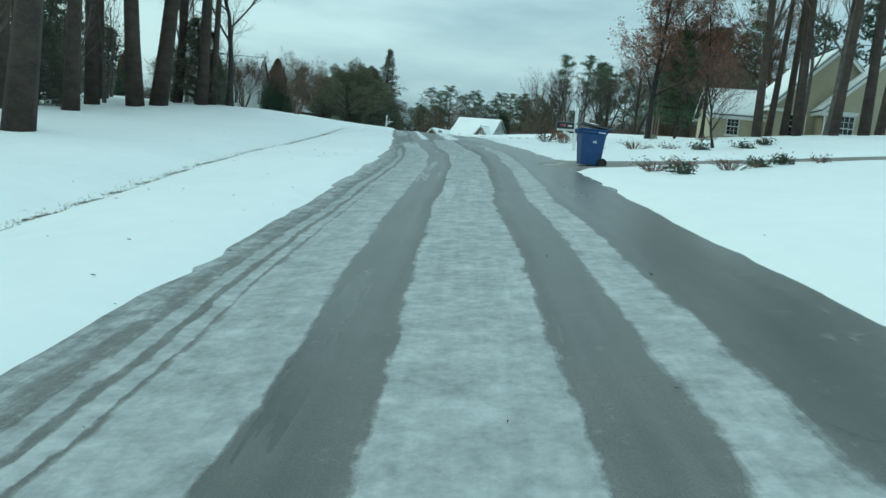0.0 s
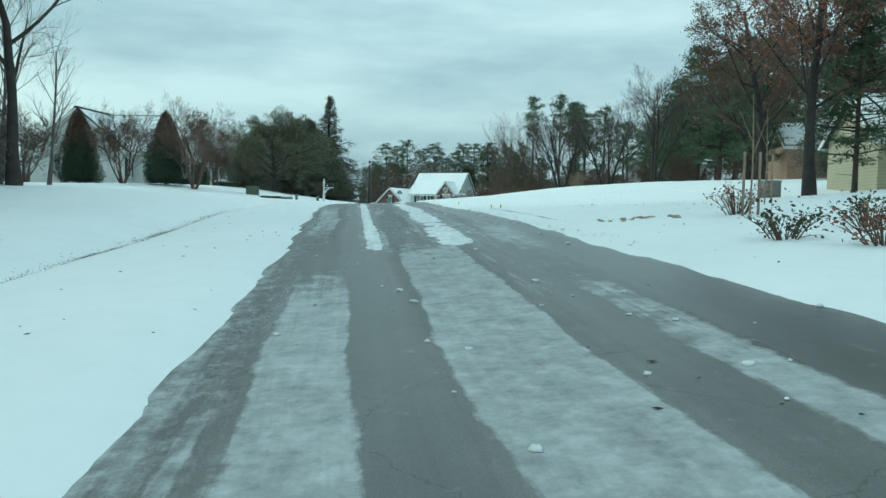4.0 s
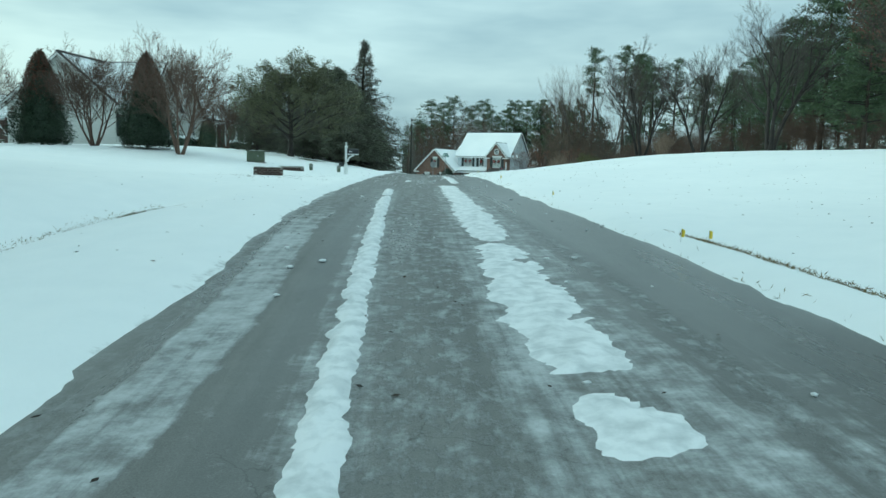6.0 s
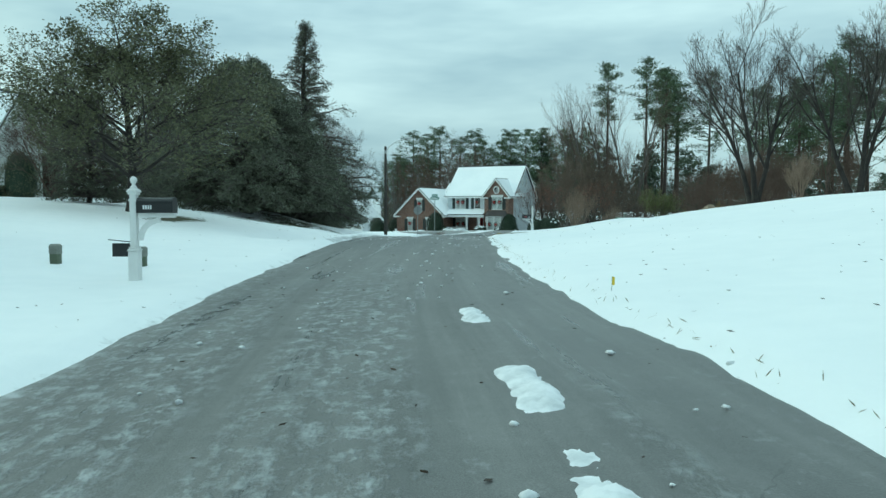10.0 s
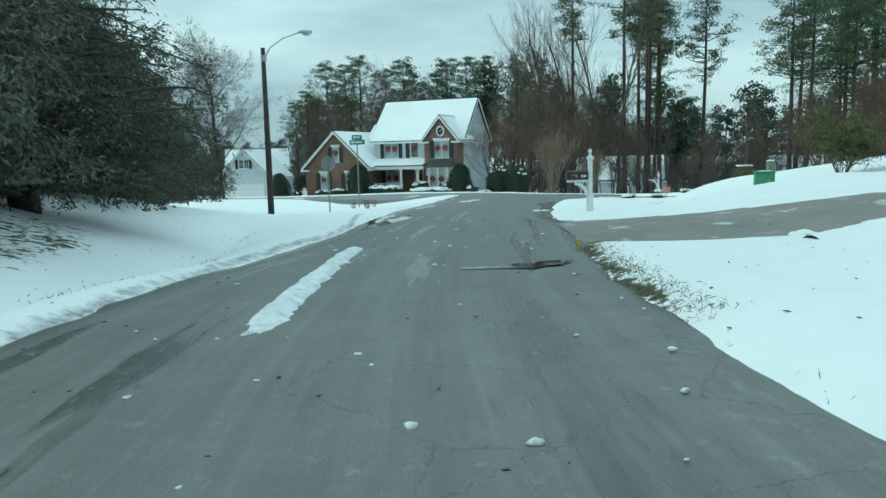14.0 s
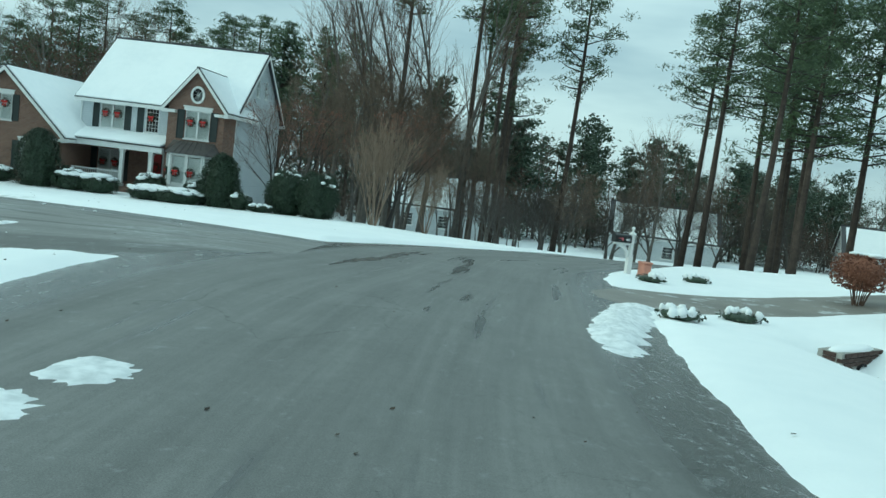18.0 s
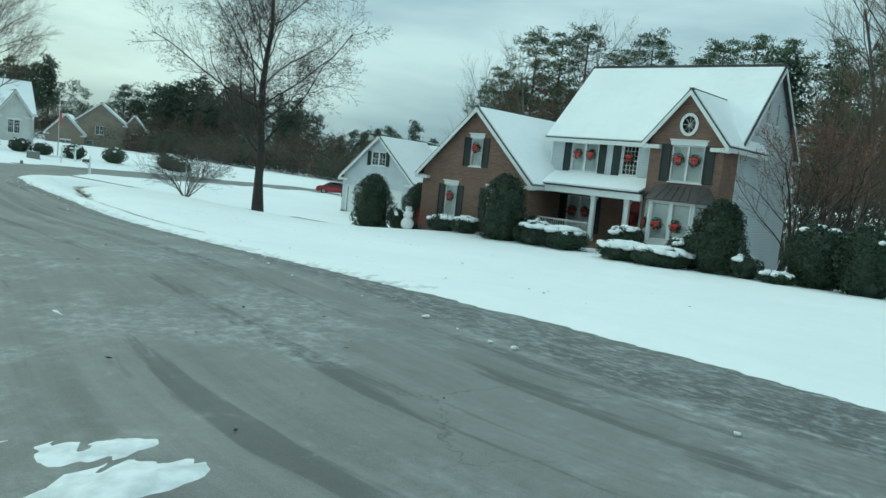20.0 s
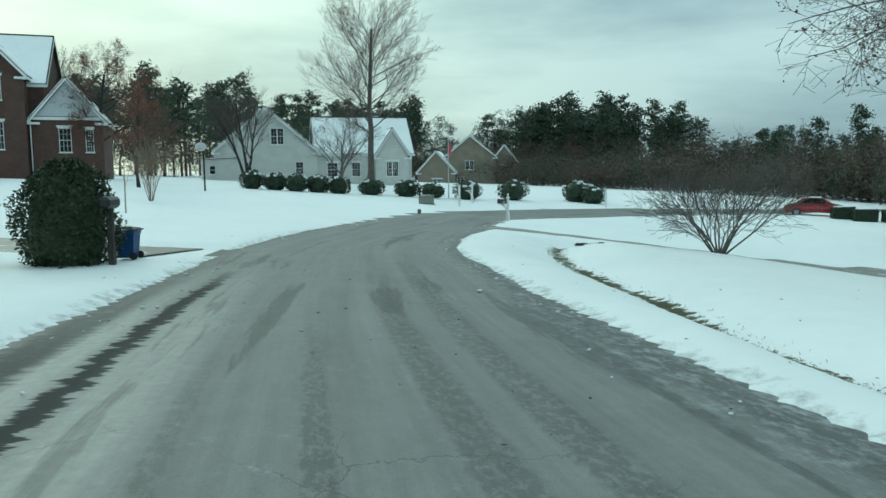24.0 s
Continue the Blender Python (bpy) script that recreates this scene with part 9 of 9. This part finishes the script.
def snow_ridge(label, pts, half, high, seed, gap=-1.0):
    """A ragged strip of ploughed or untrodden snow along a line, broken and worn through where it is thin."""
    c = along([(*p, 0) for p in pts], 0.055)[:, :2]
    d = np.gradient(c, axis=0)
    d /= np.linalg.norm(d, axis=1)[:, None]
    z = base_z(c[:, 0], c[:, 1])
    k, n = 15, len(c)
    v = []
    for i in range(n):
        run = i * 0.055
        a = noise.noise(Vector((run * 0.5, seed, 0.3))) + 0.5 * noise.noise(Vector((run * 1.7, seed, 5.0)))
        taper = min(1, max(4.0 * i / n, run / 1.5), max(4.0 * (n - 1 - i) / n, (n - 1 - i) * 0.055 / 1.5))
        body = max(0.0, min(1.0, (a - gap) / 0.35)) * taper
        hl = half * (0.95 + 0.25 * a + 0.25 * noise.noise(Vector((run * 2.6, seed, 9))) + 0.22 * noise.noise(Vector((run * 8.0, seed, 29))))
        hr = half * (0.95 + 0.25 * a + 0.25 * noise.noise(Vector((run * 2.6, seed, 19))) + 0.22 * noise.noise(Vector((run * 8.0, seed, 39))))
        for j in range(k):
            t = -1 + 2 * j / (k - 1)
            off = t * (hr if t > 0 else hl)
            px, py = c[i, 0] + d[i, 1] * off, c[i, 1] - d[i, 0] * off
            l = 0.5 * noise.noise(Vector((px * 4.0, py * 2.6, seed))) + 0.32 * noise.noise(Vector((px * 11, py * 8, seed))) + 0.34 * noise.noise(Vector((px * 27, py * 21, seed)))
            top = (high + 0.03) * ((1 - t * t) * (1.0 + 0.75 * l) * body - 0.22)
            v.append((px, py, z[i] - 0.035 + min(top, high * 1.5)))
    f = [(i * k + j, i * k + j + 1, (i + 1) * k + j + 1, (i + 1) * k + j) for i in range(n - 1) for j in range(k - 1)]
    root = new("snow_ridge", Geo().put(v, f).mesh("snow_ridge", "road_snow", smooth=True))
    tagged(root, label, "snow ridge", "snow ridges", "stuff")


def on_line(a, b, u0, u1, step=3.0):
    return [on_street("main", y, u0 + (u1 - u0) * (y - a) / (b - a)) for y in np.arange(a, b + 0.01, step)]


snow_ridge("broken strip of white snow left between tyre tracks", on_line(31, 57, -0.80, -1.10), 0.19, 0.05, 1.0, -0.75)
snow_ridge("long strip of soft white snow left between tyre tracks", on_line(31, 58, 0.50, 0.66), 0.46, 0.045, 2.0, -0.75)
snow_ridge("strip of soft white snow left between tyre tracks", on_line(57.5, 72, 0.95, 1.15), 0.20, 0.055, 3.0, -0.10)
snow_ridge("short broken ridge of snow on the street", on_line(58.5, 65, -0.75, -0.15), 0.17, 0.055, 4.0, -0.15)
snow_ridge("narrow lumpy ridge of snow on the street", [(-1.35, 90.4), (-1.22, 92.5), (-1.05, 94.5), (-0.85, 96.8), (-0.68, 98.8)], 0.23, 0.09, 5.0, -0.7)
snow_ridge("thin scatter of slush across the junction", [(0.6, 111.6), (1.6, 113.6), (2.6, 115.2), (3.8, 117.2), (4.6, 118.4)], 0.42, 0.035, 6.0, -0.15)
snow_ridge("low strip of slush at the mouth of the side street", [(0.5, 127.0), (3.4, 124.6), (6.0, 123.0)], 0.5, 0.04, 7.0, -0.1)
snow_ridge("patch of white snow on the side street", [(-4.9, 131.1), (-5.25, 131.6), (-5.7, 132.2)], 0.24, 0.05, 8.0)
snow_ridge("low snow bank thrown up at the edge of the junction", [(8.4, 118.6), (9.8, 120.7), (11.2, 122.4), (12.9, 124.3)], 0.5, 0.12, 9.0)
for n, (x, y, dx, dy, hf) in enumerate(((1.25, 128.95, 0.5, -0.4, 0.10), (1.85, 128.72, 0.5, -0.1, 0.08), (0.85, 128.25, 0.35, -0.08, 0.06), (-0.05, 129.2, 0.35, -0.15, 0.10), (-0.45, 128.78, 0.4, -0.12, 0.09), (-1.05, 129.45, 0.3, -0.15, 0.08),
                                         (1.6, 128.5, 0.4, -0.25, 0.06), (-0.3, 128.3, 0.5, -0.1, 0.07), (0.5, 128.85, 0.3, -0.2, 0.05), (-1.6, 129.0, 0.5, -0.3, 0.07))):
    snow_ridge("thin broken clods of slush on the side street", [(x, y), (x + dx / 2, y + dy / 2), (x + dx, y + dy)], hf, 0.016, 20.0 + n, -0.1)
snow_ridge("scattered slush before the brick headwall", [(4.1, 106.4), (4.6, 108.2), (5.2, 110.4)], 0.34, 0.03, 12.0, 0.0)


def puddle(pts, half, seed):
    c = along([(*p, 0) for p in pts], 0.15)[:, :2]
    d = np.gradient(c, axis=0)
    d /= np.linalg.norm(d, axis=1)[:, None]
    z = base_z(c[:, 0], c[:, 1])
    v, n = [], len(c)
    for i in range(n):
        t = math.sin(math.pi * (i + 0.3) / n) ** 0.5
        for s in (-1, 1):
            w = half * t * (0.7 + 0.8 * noise.noise(Vector((i * 0.3, seed, s * 7.0))) + 0.5 * noise.noise(Vector((i * 1.1, seed, s * 3.0))))
            v.append((c[i, 0] + s * d[i, 1] * w, c[i, 1] - s * d[i, 0] * w, z[i] + 0.006))
    ob = new("puddle", Geo().put(v, [(2 * i, 2 * i + 1, 2 * i + 3, 2 * i + 2) for i in range(n - 1)]).mesh("puddle", "puddle"))
    tagged(ob, "shallow dark puddle of meltwater on the asphalt", "puddle", "puddles", "stuff")


puddle([(-0.9, 105.5), (-0.2, 106.8), (0.4, 108.2), (0.6, 109.4)], 0.42, 1.0)
puddle([(-0.7, 107.2), (-0.4, 109.0), (0.1, 110.6)], 0.30, 2.0)
puddle([(0.6, 94.2), (1.4, 94.25), (2.0, 94.6)], 0.25, 3.0)


def scatter():
    """Fallen leaves, bits of bark and crumbs of snow on street and verge."""
    rng = np.random.default_rng(91)
    c = []
    for n, x, y, sx, sy in ((900, 0.5, 50, 3.6, 30), (500, 0.6, 100, 4.5, 20), (260, -4.6, 61, 0.9, 3.2), (420, -18, 143, 8, 8), (500, 9, 55, 4, 18), (260, -9, 95, 2.6, 6), (200, 12, 30, 3, 5)):
        c.append(np.c_[rng.normal(x, sx, n), rng.normal(y, sy, n)])
    c = np.vstack(c)
    z = np.where(paved(c[:, 0], c[:, 1]) < 0, base_z(c[:, 0], c[:, 1]) + 0.008, land_z(c[:, 0], c[:, 1]) + 0.012)
    v, q = leaf_quads(np.c_[c, z], 0.055, rng, 0.55)
    v[:, 2] = np.repeat(z, 4) + (v[:, 2] - np.repeat(z, 4)) * 0.3
    tagged(new("leaf_litter", fast_mesh("leaf_litter", v, q, ["litter"])), "dead leaves and bark crumbs blown over snow and asphalt", "leaf litter", kind="stuff")
    g = Geo()
    for k in range(420):
        if k < 260:
            y = rng.uniform(20, 100)
            u = rng.choice([-1.35, 0.5, 0.9, -0.6, 1.9]) + rng.normal(0, 0.28)
            x, y = on_street("main", y, u)
        else:
            i = rng.integers(10, len(SIDE_C) - 100)
            s = rng.choice([-1, 1]) * rng.uniform(1.9, 2.7)
            d = SIDE_C[i + 1, :2] - SIDE_C[i, :2]
            d = d / np.linalg.norm(d)
            x, y = SIDE_C[i, 0] + d[1] * s, SIDE_C[i, 1] - d[0] * s
        r = 0.010 + 0.026 * rng.uniform() ** 2
        g.blob(r * 1.2, r, r * 0.6, x, y, street_z(x, y) + r * 0.1, 4, 6, 0.5, k * 0.37)
    tagged(new("snow_crumbs", g.mesh("snow_crumbs", "road_snow", smooth=True)), "crumbs of snow lying along the tyre tracks", "snow crumbs", kind="stuff")
    # grass blades showing at the street's edge and in the ditches
    b = []
    for line, n, sp_ in ((on_line(91, 98, 2.60, 2.65, 1.0), 1800, 0.16), (on_line(30, 91, 2.38, 2.45, 3.0), 450, 0.05), (SWALES[0], 4200, 0.09), (SWALES[1], 1600, 0.09), (SWALES[2], 700, 0.16), (SWALES[3], 900, 0.12), (SWALES[4], 6000, 0.14), (SWALES[5], 5000, 0.36)):
        p = np.array([(q_[0], q_[1], 0) for q_ in line])
        a = along(p, 0.1)[:, :2]
        b.append(a[rng.integers(0, len(a), n)] + rng.normal(0, sp_, (n, 2)))
    b = np.vstack(b)
    zb = land_z(b[:, 0], b[:, 1]) + 0.015
    v, q = leaf_quads(np.c_[b, zb], 0.07, rng, 0.10, -1.0)
    tagged(new("grass_blades", fast_mesh("grass_blades", v, q, ["leaf_ochre"])), "tufts of winter-brown grass standing through the snow", "grass", kind="stuff")


scatter()
